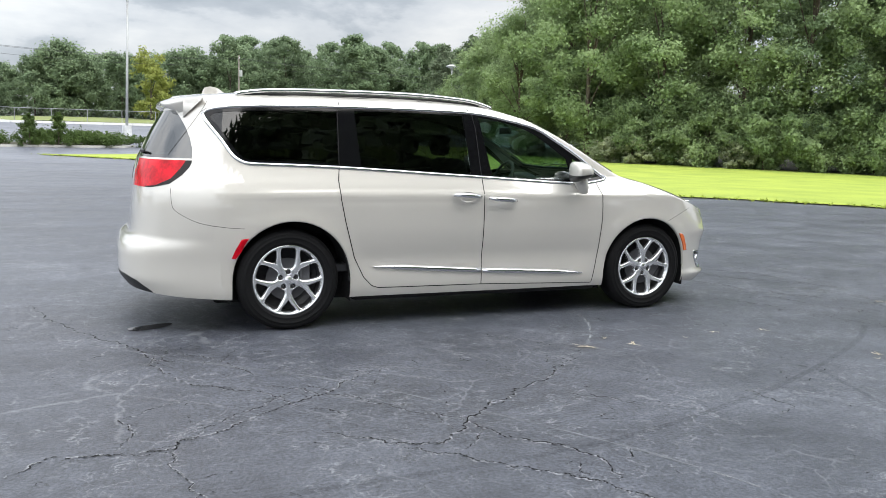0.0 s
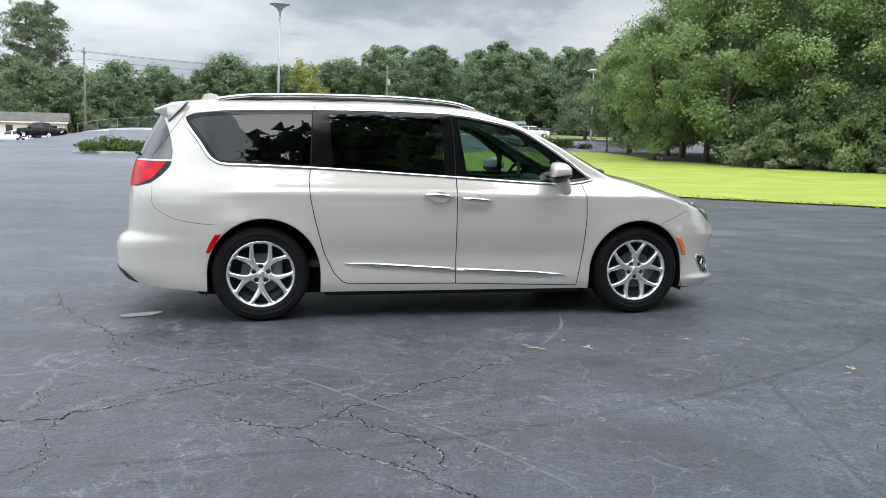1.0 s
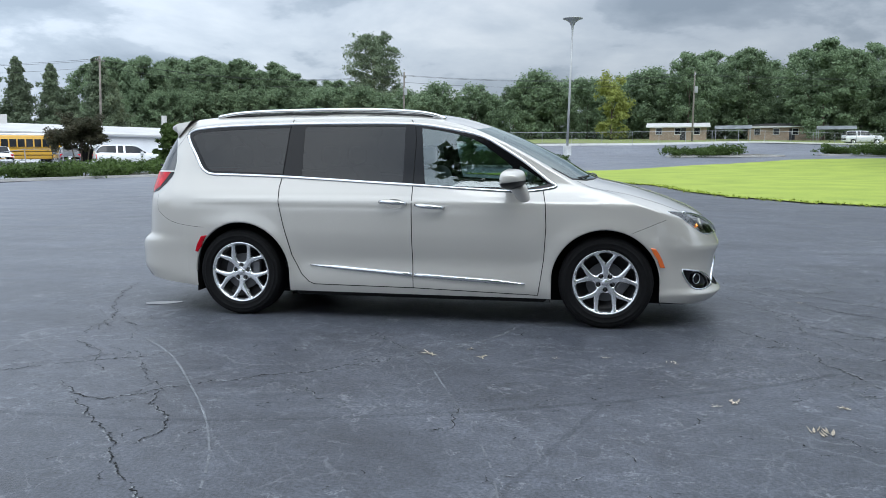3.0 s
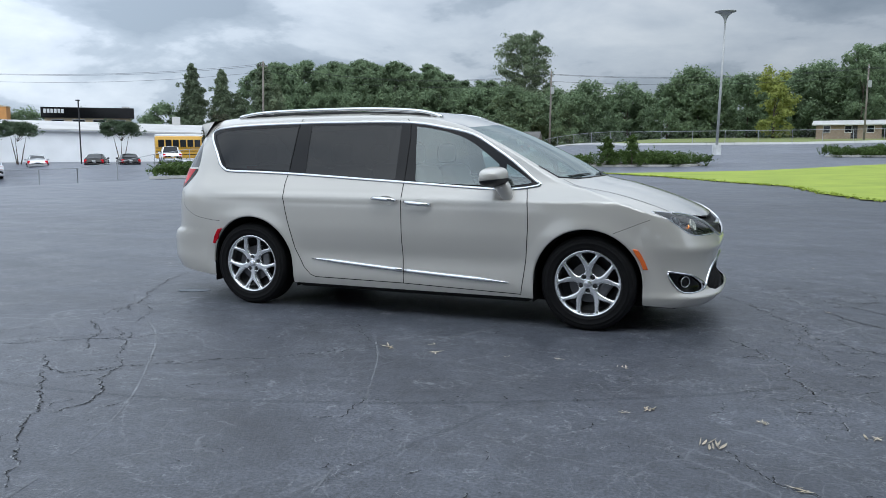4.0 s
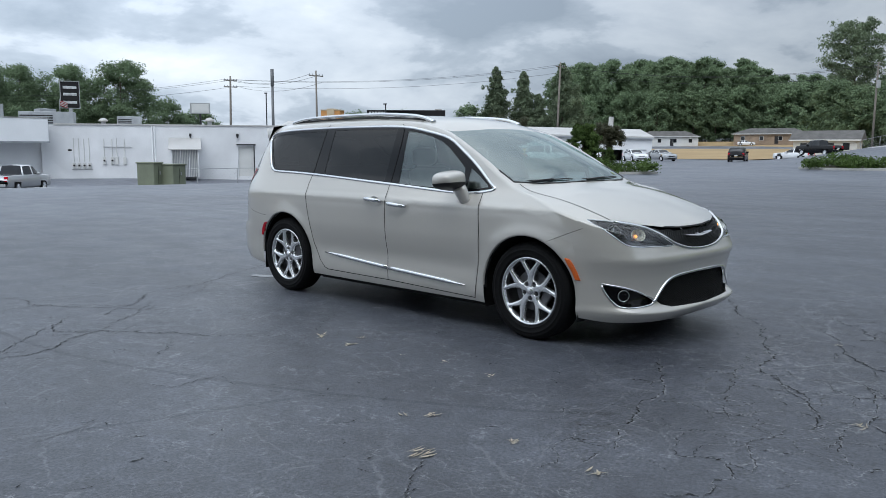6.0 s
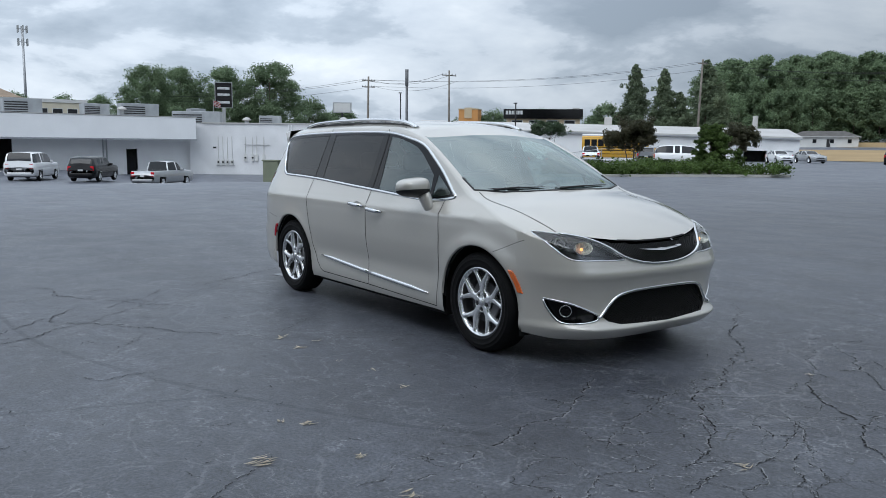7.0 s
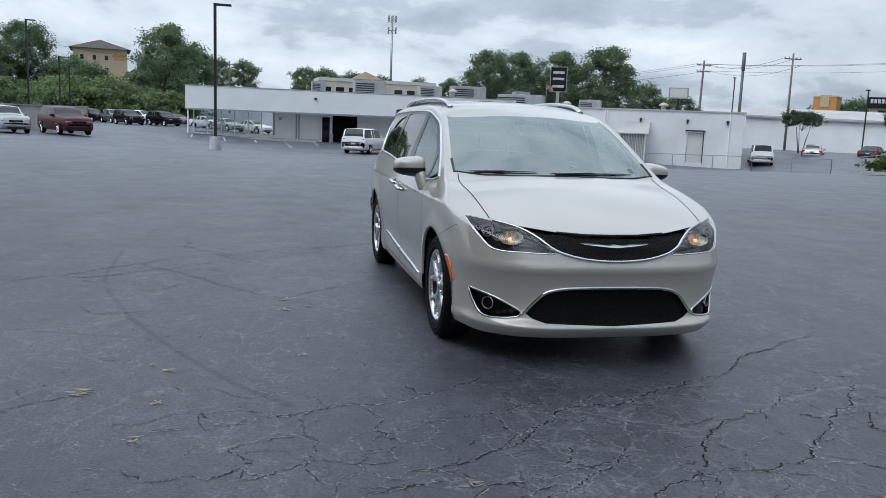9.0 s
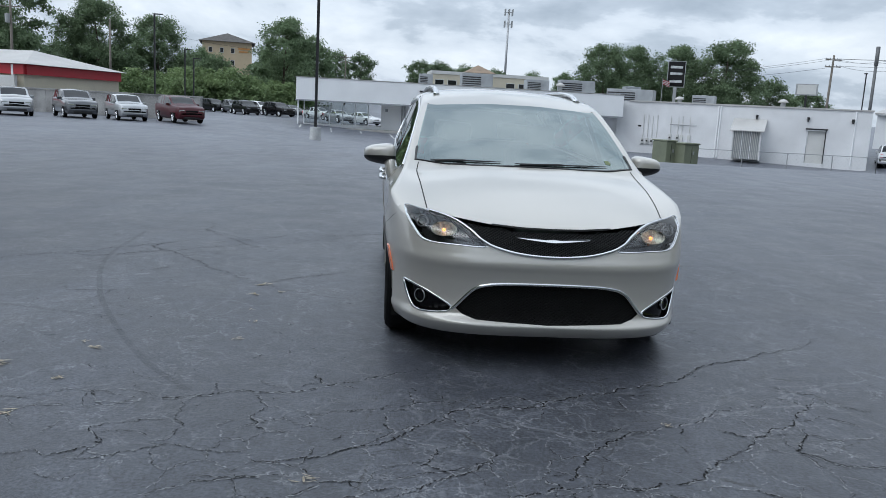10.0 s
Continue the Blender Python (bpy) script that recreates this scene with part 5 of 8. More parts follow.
sheet("verge", [(-22, 96), (0, 97), (40, 92), (120, 80), (160, 120), (160, 300), (-10, 300), (-24, 150)], "verge", 0.05, 9, "rough green grass verge with worn soil", "verge")
sheet("dry_field", [(-64, 105), (-30, 104), (-28, 140), (-36, 190), (-60, 226), (-140, 226), (-104, 150)], "field", 0.06, 9, "tan dry grass field below the houses", "field")
sheet("forest_floor", [(27, 38), (36, 25.5), (46, 12), (90, -30), (140, 0), (140, 70), (40, 74), (27, 62), (25, 48)], "soil", 0.06, 5, "shaded leaf litter under the trees", "forest floor")

# ---- trees ----


def leaf_cloud(name, centres, radii, per, size, rnd, flat=0.75):
    """Many small leaf blades round a set of clumps, as one mesh."""
    n = len(centres) * per
    c = np.repeat(np.array(centres), per, axis=0)
    r = np.repeat(np.array(radii), per)
    # each clump is a handful of loose sprays of its own
    sprays = rnd.normal(size=(len(centres), 7, 3)) * np.array([0.52, 0.52, 0.45])
    pick = rnd.integers(0, 7, n)
    spray = sprays[np.repeat(np.arange(len(centres)), per), pick]
    d = spray + rnd.normal(size=(n, 3)) * 0.30
    p = c + d * r[:, None] * np.array([1, 1, flat])
    d /= np.linalg.norm(d, axis=1)[:, None] + 1e-9
    nrm = d * 0.7 + rnd.normal(size=(n, 3)) * 0.55 + np.array([0, 0, 0.35])
    nrm /= np.linalg.norm(nrm, axis=1)[:, None]
    a = np.cross(nrm, rnd.normal(size=(n, 3)))
    a /= np.linalg.norm(a, axis=1)[:, None] + 1e-9
    b = np.cross(nrm, a)
    s = size * (0.6 + 0.8 * rnd.random(n))[:, None]
    q = np.stack([p + a * s, p - a * s * 0.6 + b * s * 0.62, p - a * s * 0.6 - b * s * 0.62], axis=1)
    me = bpy.data.meshes.new(name)
    me.vertices.add(n * 3)
    me.vertices.foreach_set("co", q.reshape(-1))
    me.loops.add(n * 3)
    me.loops.foreach_set("vertex_index", np.arange(n * 3, dtype=np.int32))
    me.polygons.add(n)
    me.polygons.foreach_set("loop_start", np.arange(0, n * 3, 3, dtype=np.int32))
    me.polygons.foreach_set("loop_total", np.full(n, 3, dtype=np.int32))
    me.update(calc_edges=True)
    return me


def tree_kind(name, label, category, seed, height, spread, base, clumps, per, size, leaf, shape="round", trunk_r=0.22, bark="bark", trunks=1):
    """One tree: tapered trunk, limbs that reach the clumps, and a crown with gaps. Built at the origin."""
    rnd = np.random.default_rng(seed)
    t = thing(name, label, category)
    cs, rs = [], []
    for k in range(clumps):
        u = (k + rnd.random()) / clumps
        if shape == "round":
            ang, zz = rnd.random() * 2 * math.pi, base + (height - base) * u
            w = spread * (math.sin(math.pi * (0.12 + 0.83 * u)) ** 0.7)
            w *= 0.86 + 0.20 * math.sin(2 * ang + seed) + 0.16 * math.sin(3 * ang + 2 * seed + 4 * u)
            rr = w * (0.30 + 0.70 * rnd.random() ** 0.5)
            cr = spread * rnd.uniform(0.16, 0.34)
        elif shape == "cone":
            ang, zz = k * 2.4 + rnd.random(), base + (height - base) * u
            w = spread * (1 - u) ** 0.8 + 0.15
            rr = w * (0.3 + 0.7 * rnd.random())
            cr = (0.16 * spread + 0.35 * w) * rnd.uniform(0.5, 0.8)
        elif shape == "layered":
            ang, zz = k * 2.4 + rnd.random(), base + (height - base) * u
            w = spread * (0.35 + 0.65 * math.sin(math.pi * (0.1 + 0.8 * u)))
            rr = w * (0.25 + 0.75 * rnd.random())
            cr = spread * rnd.uniform(0.18, 0.30)
        else:  # umbrella
            ang, zz = rnd.random() * 2 * math.pi, base + (height - base) * rnd.random() ** 0.7
            rr = spread * rnd.random() ** 0.5
            zz -= (rr / spread) ** 2 * (height - base) * 0.35
            cr = spread * rnd.uniform(0.18, 0.30)
        cs.append((rr * math.cos(ang), rr * math.sin(ang), zz))
        rs.append(cr)
    me = leaf_cloud("crown", cs, rs, int(per * 2.1), size * 0.66, rnd, 0.55 if shape == "layered" else 0.78)
    me.materials.append(M[leaf])
    crown = new("crown", me)
    crown.parent = t
    for s in range(trunks):
        bm = bmesh.new()
        off = (0, 0) if trunks == 1 else (0.18 * math.cos(s * 2.1), 0.18 * math.sin(s * 2.1))
        top = height * (0.86 if shape in ("cone", "layered") else 0.62)
        lean = [(off[0] * (1 + 3 * u) + rnd.normal() * 0.06 * height * 0.05, off[1] * (1 + 3 * u) + rnd.normal() * 0.06 * height * 0.05, top * u) for u in (0, 0.06, 0.25, 0.5, 0.75, 1)]
        tube(bm, lean, [trunk_r * k for k in (1.35, 1.0, 0.85, 0.65, 0.42, 0.14)], 8)
        part("trunk" if trunks == 1 else "stem", bm, M[bark], t, "", True)
    order = np.argsort([-r for r in rs])[: (10 if size < 0.25 else 4)]
    for k in order:
        x, y, z = cs[k]
        z0 = max(base * 0.75, z * 0.55)
        bm = bmesh.new()
        tube(bm, [(0, 0, z0), (x * 0.4, y * 0.4, z0 + (z - z0) * 0.5), (x * 0.9, y * 0.9, z)], [trunk_r * 0.35, trunk_r * 0.22, trunk_r * 0.08], 5)
        part("limb", bm, M[bark], t, "", True)
    return t


def plant(kind, spots, scale=(0.85, 1.15), seed=1, sink=0.1):
    """Sets copies of a tree at (x, y[, height factor]); the first spot takes the tree itself."""
    rnd = random.Random(seed)
    for i, s in enumerate(spots):
        k = s[2] if len(s) > 2 else rnd.uniform(*scale)
        m = pose(s[0], s[1], land(s[0], s[1]) - sink, 0, 0, rnd.uniform(0, 360)) @ Matrix.Diagonal((k * rnd.uniform(0.9, 1.12), k * rnd.uniform(0.9, 1.12), k, 1))
        if i == 0:
            kind.matrix_basis = m
        else:
            o = copy_thing(kind, m)
            o.matrix_basis = m


def arc_spots(n, az0, az1, d0, d1, seed, eye=(0, -7)):
    rnd = random.Random(seed)
    out = []
    for k in range(n):
        a = radians(az0 + (az1 - az0) * (k + rnd.random()) / n)
        d = rnd.uniform(d0, d1)
        out.append((eye[0] + d * math.cos(a), eye[1] + d * math.sin(a)))
    return out


# the near wood beyond the lawn
oak = tree_kind("forest_tree", "tall leafy green broadleaf tree at the wood's edge", "tree", 3, 14.5, 4.2, 2.2, 64, 270, 0.165, "leaf")
plant(oak, [(26.5, 40.5, 1.0), (29, 51, 0.95), (33, 33, 1.02), (41, 22.5, 1.05), (28, 45.5, 1.05), (36, 40, 1.25), (44, 30, 1.2), (50, 14, 1.1), (32.5, 58, 0.92), (40, 52, 1.2), (52, 24, 1.25), (60, 4, 1.1), (48, 40, 1.3)], seed=5)
maple = tree_kind("forest_tree", "bushy deep green tree in the wood beyond the lawn", "tree", 8, 12.5, 4.0, 1.2, 60, 270, 0.16, "leaf")
plant(maple, [(30, 37, 1.0), (37.5, 27, 1.0), (30, 55.5, 0.85), (46, 17, 0.95), (24.5, 46.5, 0.8), (34, 47, 1.2), (44, 24, 1.15), (56, 8, 1.0), (38, 60, 1.0), (30, 63, 0.8)], seed=6)
low = tree_kind("forest_shrub", "low leafy bush at the wood's edge", "bush", 12, 4.2, 2.6, 0.3, 40, 190, 0.16, "leaf", trunk_r=0.08)
plant(low, [(27.5, 36.5), (30.5, 33), (34.5, 28.5), (38.5, 23.5), (42.5, 18.5), (46.5, 13.5), (50, 8), (36.5, 25.2), (32.5, 30.5), (44.5, 15.5), (28.2, 39.5), (29.5, 35), (33.5, 31.5), (35.8, 27.5), (40.8, 21), (48.2, 10.5), (29, 42.5), (31.8, 36), (38, 28.5), (42, 23), (46, 18)], (0.75, 1.15), seed=7)
pine_near = tree_kind("forest_pine", "green pine with layered boughs at the wood's edge", "pine tree", 15, 17, 3.6, 1.5, 70, 200, 0.17, "leaf_dark", "layered", 0.2)
plant(pine_near, [(35, 30, 0.9), (39.5, 26, 0.95), (43, 19.5, 0.9), (48, 22, 1.1), (47, 33, 1.2), (55, 16, 1.1), (37, 66, 0.75), (46, 88, 0.85), (44.5, 94, 0.8)], seed=8)
grove = tree_kind("grove_tree", "slender shade tree with a pale trunk near the road", "tree", 18, 10.5, 3.6, 3.0, 44, 170, 0.20, "leaf", trunk_r=0.14)
plant(grove, [(28.5, 60, 0.95), (31.5, 72, 0.9), (36, 76, 0.95), (44, 80, 1.0), (50, 74, 1.05), (40, 84, 1.0), (56, 82, 1.1), (47, 66, 1.1), (62, 70, 1.2)], seed=9)

blossom = tree_kind("flowering_bush", "low bush with pale cream blossom at the wood's edge", "bush", 14, 1.7, 1.1, 0.2, 26, 150, 0.09, "leaf_pale", trunk_r=0.03)
plant(blossom, [(26.2, 37.2, 1.0), (27.4, 35.6, 1.1), (31.2, 31.2, 1.0), (29.6, 33.4, 0.8)], seed=9)

# far woods
far_a = tree_kind("woodland_tree", "distant rounded dark green woodland tree", "tree", 21, 17, 5.4, 0.6, 62, 140, 0.37, "leaf_dark", trunk_r=0.25)
plant(far_a, [(x, y, (1.38 + 0.05 * (i % 4)) * (0.84 + 0.16 * smooth01(-95, -125, x))) for i, (x, y) in enumerate(arc_spots(26, 111, 124.5, 264, 296, 3))] + [(x, y, 1.05) for x, y in arc_spots(5, 106.5, 111, 258, 280, 33)] + [(x, y, 0.92 + 0.05 * (i % 4)) for i, (x, y) in enumerate(arc_spots(13, 68, 84, 158, 190, 4))], (1.0, 1.18), seed=10)
far_b = tree_kind("woodland_tree", "distant spreading green woodland tree", "tree", 24, 13, 5.2, 0.4, 56, 105, 0.42, "leaf_dark", trunk_r=0.22)
plant(far_b, arc_spots(28, 84, 107, 165, 196, 5) + [(x, y, 1.15) for x, y in arc_spots(10, 107, 123, 252, 264, 6)] + arc_spots(13, 70, 88, 166, 180, 7), (0.78, 1.02), seed=11)
far_c = tree_kind("woodland_tree", "far green tree on the rise behind the shop", "tree", 27, 10, 4.8, 0.3, 46, 165, 0.31, "leaf_dark", trunk_r=0.2)
plant(far_c, arc_spots(12, 149, 163, 178, 205, 8) + arc_spots(14, -178, -152, 128, 165, 9) + [(x, y, 0.8) for x, y in arc_spots(8, 164, 182, 190, 230, 10)] + arc_spots(5, 131, 141, 215, 240, 21), (0.75, 1.1), seed=12)
big = tree_kind("broad_tree", "large round dark green tree near the hotel", "tree", 30, 15, 6.4, 0.8, 70, 230, 0.28, "leaf_dark", trunk_r=0.35)
plant(big, [(-133, -17.5, 0.95), (-150, 42, 1.0), (-158, 50, 0.95), (-160, 60, 1.0), (-154, 68, 1.1), (-100, -50, 1.15), (-112, -60, 1.2), (-122, -44, 1.0), (-140, -40, 0.9)], seed=13)
scrub = tree_kind("scrub_bush", "green scrub bush on the bank", "bush", 33, 5.5, 3.6, 0.3, 30, 80, 0.34, "leaf", trunk_r=0.1)
plant(scrub, arc_spots(16, -177, -166, 118, 132, 11) + arc_spots(7, -166, -154, 98, 112, 12), (0.7, 1.1), seed=14, sink=0.4)
tall = tree_kind("tall_pine", "tall pine with an open layered crown above the woods", "pine tree", 36, 27, 7.6, 8, 90, 130, 0.42, "needles", "layered", 0.4)
plant(tall, [(-55.8, 193, 1.05)], seed=15)
slim = tree_kind("tall_pine", "slender dark pine standing above the warehouse roof", "pine tree", 37, 17, 4.4, 2, 80, 130, 0.34, "needles", "cone", 0.25)
plant(slim, [(-100.8, 121, 1.02), (-96.5, 124.4, 0.96), (-90.2, 128.9, 1.04), (-88.5, 131, 0.8), (-94, 126, 0.7)], seed=22)
knoll = tree_kind("woodland_tree", "low round green tree behind the warehouse roof", "tree", 38, 9, 4.2, 0.3, 40, 120, 0.36, "leaf_dark", trunk_r=0.2)
plant(knoll, [(-105.5, 118.5, 1.05), (-102, 121.5, 0.85), (-97.5, 125.5, 0.8)], seed=23)
gold = tree_kind("yellowing_tree", "yellow-green tree among the far woods", "tree", 39, 12, 4.6, 0.8, 30, 80, 0.42, "leaf_yellow")
plant(gold, [(3, 150, 0.98)], seed=16)
feather = tree_kind("forest_pine", "feathery brownish-green conifer beside the road", "pine tree", 42, 14, 4.6, 2, 48, 130, 0.3, "needles", "cone", 0.25)
plant(feather, [(43, 97, 0.95), (41, 103, 0.9), (48, 104, 0.95)], seed=17)

# crape myrtles, willow-like shrub and the planted islands
myrtle = tree_kind("crape_myrtle", "umbrella-shaped crape myrtle with several bare stems", "tree", 45, 4.0, 1.55, 2.8, 34, 170, 0.10, "leaf_myrtle", "umbrella", 0.045, trunks=8)
plant(myrtle, [(-66.9, 52.2, 1.08), (-58.0, 56.8, 1.1)], seed=18, sink=0.0)
myrtle_red = tree_kind("crape_myrtle", "bronze-leaved crape myrtle with bare stems in the planted island", "tree", 48, 4.2, 1.6, 2.3, 44, 260, 0.11, "leaf_red", "umbrella", 0.045, trunks=8)
plant(myrtle_red, [(-31.5, 39.5, 0.95), (-27.4, 45.5, 0.78)], seed=19, sink=0.0)
willow = tree_kind("weeping_shrub", "rounded weeping green shrub in the planted island", "shrub", 51, 2.9, 1.05, 0.3, 60, 260, 0.10, "shrub", trunk_r=0.08)
plant(willow, [(-24.1, 37.9, 1.0)], seed=20, sink=0.0)
conek = tree_kind("cone_shrub", "upright evergreen shrub in a planted island", "shrub", 54, 2.2, 0.85, 0.2, 26, 110, 0.08, "shrub", "cone", 0.05)
plant(conek, [(-7.8, 50.0, 0.95), (-6.2, 50.4, 1.0), (-21.3, 36.6, 0.7)], seed=21, sink=0.0)


def island(name, poly, label, shrubs, seed, hmax):
    """A planting bed: concrete kerb round it, soil, and spreading shrubs."""
    bed = thing(name, label, "planting island")
    rnd = np.random.default_rng(seed)
    ring = [Vector((x, y, land(x, y))) for x, y in poly]
    bm = bmesh.new()
    k = len(ring)
    mid = sum(ring, Vector()) / k
    rows = []
    for p in ring:
        inn = (mid - p).normalized() * 0.18
        rows.append([bm.verts.new(q) for q in (p, p + Vector((0, 0, 0.14)), p + inn + Vector((0, 0, 0.15)), p + inn)])
    for i in range(k):
        a, b = rows[i], rows[(i + 1) % k]
        for j in range(3):
            bm.faces.new((a[j], b[j], b[j + 1], a[j + 1]))
    part("kerb", bm, M["concrete"], bed)
    bm = bmesh.new()
    bm.faces.new([bm.verts.new(p + Vector((0, 0, 0.11))) for p in ring])
    part("soil", bm, M["soil"], bed)
    x0, x1 = min(p[0] for p in poly), max(p[0] for p in poly)
    y0, y1 = min(p[1] for p in poly), max(p[1] for p in poly)
    made = 0
    while made < shrubs:
        x, y = rnd.uniform(x0, x1), rnd.uniform(y0, y1)
        if not ring_in((x, y), poly):
            continue
        made += 1
        h = hmax * rnd.uniform(0.45, 1.0)
        cs = [(x + rnd.normal() * 0.55, y + rnd.normal() * 0.55, land(x, y) + 0.12 + h * rnd.uniform(0.3, 0.75)) for _ in range(9)]
        me = leaf_cloud("juniper", cs, [rnd.uniform(0.3, 0.6) * min(1, h + 0.25) for _ in cs], 90, 0.085, rnd, 0.7)
        me.materials.append(M["shrub"])
        j = new("juniper", me)
        j.parent = bed
    return bed


island("planting_island", [(-27.5, 26.6), (-26.0, 25.8), (-19.0, 36.2), (-18.6, 37.6), (-20.5, 39.0), (-25.5, 41.8), (-33, 41.8), (-34, 40)], "kerbed planting island with spreading green juniper shrubs", 34, 61, 0.9)
island("planting_island", [(-15, 50), (-13, 48.8), (-2.4, 51.0), (-1.6, 52.4), (-3.5, 54.5), (-14, 53.5)], "kerbed planting island with low juniper shrubs near the lamp", 22, 62, 1.0)
island("planting_island", [(7, 66.5), (15.5, 65.5), (17, 67), (15.5, 69.5), (7.5, 69.5)], "kerbed planting island with low shrubs by the lawn", 12, 63, 0.95)
island("planting_island", [(21, 72), (29, 70.5), (30, 72.5), (28, 75), (21.5, 75)], "kerbed planting island with tall grasses by the road", 11, 64, 1.2)

# tufts along the lawn's edge
rnd_t = np.random.default_rng(70)
tufts = []
for (xa, ya), (xb, yb) in zip(LAWN[2:12], LAWN[3:13]):
    n = int(math.hypot(xb - xa, yb - ya) * 16)
    for _ in range(n):
        u = rnd_t.random()
        px, py = xa + (xb - xa) * u + rnd_t.normal() * 0.14, ya + (yb - ya) * u + rnd_t.normal() * 0.14
        tufts.append((px, py, land(px, py) + 0.05))
me = leaf_cloud("grass_tufts", tufts, [0.05] * len(tufts), 5, 0.032, rnd_t, 0.6)
me.materials.append(M["grass"])
tagged(new("grass_tufts", me), "ragged grass blades along the lawn's edge", "grass", kind="stuff")

# trees south of the lot, which the side windows mirror
south = tree_kind("lot_tree", "tall leafy tree on the south side of the lot", "tree", 77, 15, 4.6, 1.6, 64, 110, 0.46, "leaf_dark", trunk_r=0.28)
plant(south, [(3.4, -19.5, 1.38), (-1.2, -21.5, 1.1), (6.8, -18.5, 1.36), (10.5, -18, 1.34), (15, -17.5, 1.28), (20, -15, 1.15), (25, -12, 1.1), (8.5, -22, 1.5), (13, -21, 1.45), (5, -23, 1.5)], seed=31)

# ---- the shop and its wing ----


def solid(name, dims, material, parent, label="", bevel=0.0):
    bm = bmesh.new()
    box(bm, *dims, bevel)
    return part(name, bm, M[material], parent, label)


def wall_with_holes(x0, x1, y0, y1, z0, z1, holes):
    """A wall that faces +x with real openings (y0, y1, z0, z1)."""
    bm = bmesh.new()
    ys = sorted({y0, y1, *[h[0] for h in holes], *[h[1] for h in holes]})
    zs = sorted({z0, z1, *[h[2] for h in holes], *[h[3] for h in holes]})
    for a, b in zip(ys, ys[1:]):
        for c, d in zip(zs, zs[1:]):
            m = ((a + b) / 2, (c + d) / 2)
            if any(h[0] < m[0] < h[1] and h[2] < m[1] < h[3] for h in holes):
                continue
            box(bm, x0, x1, a, b, c, d)
    bmesh.ops.remove_doubles(bm, verts=bm.verts[:], dist=1e-4)
    seen = {}
    for f in list(bm.faces):
        k = tuple(round(c, 3) for c in f.calc_center_median())
        seen.setdefault(k, []).append(f)
    bmesh.ops.delete(bm, geom=[f for fs in seen.values() if len(fs) > 1 for f in fs], context="FACES")
    return bm


def build_shop():
    shop = thing("shop_building", "long low white-painted shop with a deep flat canopy", "building")
    g = -0.75
    holes = [(3.35, 4.05, g, 1.70), (4.30, 6.65, g, 1.86), (15.85, 16.8, g - 0.9, 1.12)]
    part("wall", wall_with_holes(-70.3, -70.0, -1.0, 22.4, g - 1.2, 2.5, holes), M["white_wall"], shop)
    solid("side_wall", (-84, -70.0, 22.4, 22.7, g - 0.4, 3.3), "white_wall", shop)
    solid("back_wall", (-84.3, -84.0, -1, 22.4, -0.8, 3.3), "white_wall", shop)
    solid("canopy", (-84.0, -67.4, -8.7, 21.4, 1.98, 3.96), "fascia", shop, "white metal canopy fascia", 0.05)
    solid("canopy_edge", (-67.38, -67.34, -8.75, 21.45, 1.90, 2.02), "unit_grey", shop)
    solid("coping", (-84.0, -67.36, -8.76, 21.46, 3.97, 4.03), "roof_metal", shop)
    for y0, y1, z1 in ((3.35, 4.05, 1.70), (15.85, 16.8, 1.12)):
        d = solid("door", (-70.22, -70.16, y0 + 0.05, y1 - 0.05, g - (0.9 if y0 > 9 else 0), z1 - 0.05), "gloss_black", shop, "black shop door")
        for a in (y0, y1 - 0.05):
            solid("door_frame", (-70.2, -69.98, a, a + 0.05, g, z1), "pole_dark", d)
    # black panel and reveals: the bay's inner darkness put into colour
    solid("gate_inside", (-72.5, -72.4, 4.2, 6.8, g, 1.9), "opening", shop, "dark panel for the unlit inside of the open bay")
    solid("gate_reveal", (-72.4, -70.3, 4.15, 4.28, g, 1.9), "opening", shop)
    solid("gate_reveal", (-72.4, -70.3, 6.67, 6.8, g, 1.9), "opening", shop)
    solid("gate_reveal", (-72.4, -70.3, 4.2, 6.75, 1.87, 1.97), "opening", shop)
    for y in (0.95, 1.2, 13.85, 14.15):
        bm = bmesh.new()
        tube(bm, [(-69.93, y, g), (-69.93, y, 1.98)], 0.06, 8)
        part("downpipe", bm, M["galv"], shop)
    for y, z in ((4.15, 1.2), (4.25, 0.3)):
        bm = bmesh.new()
        tube(bm, [(-69.4, y, g), (-69.4, y, g + 0.95)], 0.08, 8)
        part("bollard", bm, M["line"], shop)
    solid("vent", (-69.99, -69.95, -0.62, -0.38, 1.28, 1.55), "unit_grey", shop)
    for y, z in ((2.4, 3.2), (22.9, 1.2)):
        solid("floodlight", (-67.33, -67.15, y, y + 0.28, z, z + 0.16), "pole_dark", shop, "", 0.02)
    # glazed front under the canopy
    floor_z = -0.35
    for i, y in enumerate((-8.2, -7.0, -5.8, -4.6, -3.4, -2.2)):
        solid("mullion", (-70.15, -70.03, y - 0.04, y + 0.04, floor_z, 1.98), "fascia", shop, "white window frame bar")
        if i < 5:
            p = solid("glass_pane", (-70.11, -70.09, y + 0.04, y + 1.16, floor_z + 0.25, 1.9), "shop_glass", shop, "clear shop window pane")
            p.visible_shadow = False
    solid("window_sill", (-70.2, -70.0, -8.2, -1.0, floor_z - 0.4, floor_z + 0.22), "white_wall", shop)
    solid("window_head", (-70.2, -70.0, -8.2, -1.0, 1.90, 2.0), "fascia", shop)
    solid("shop_floor", (-83.9, -70.2, -8.6, -1.0, floor_z - 0.1, floor_z), "concrete", shop)
    solid("inner_wall", (-83.9, -70.3, -1.0, -0.9, floor_z, 1.98), "white_wall", shop)
    for y in (-8.5,):
        bm = bmesh.new()
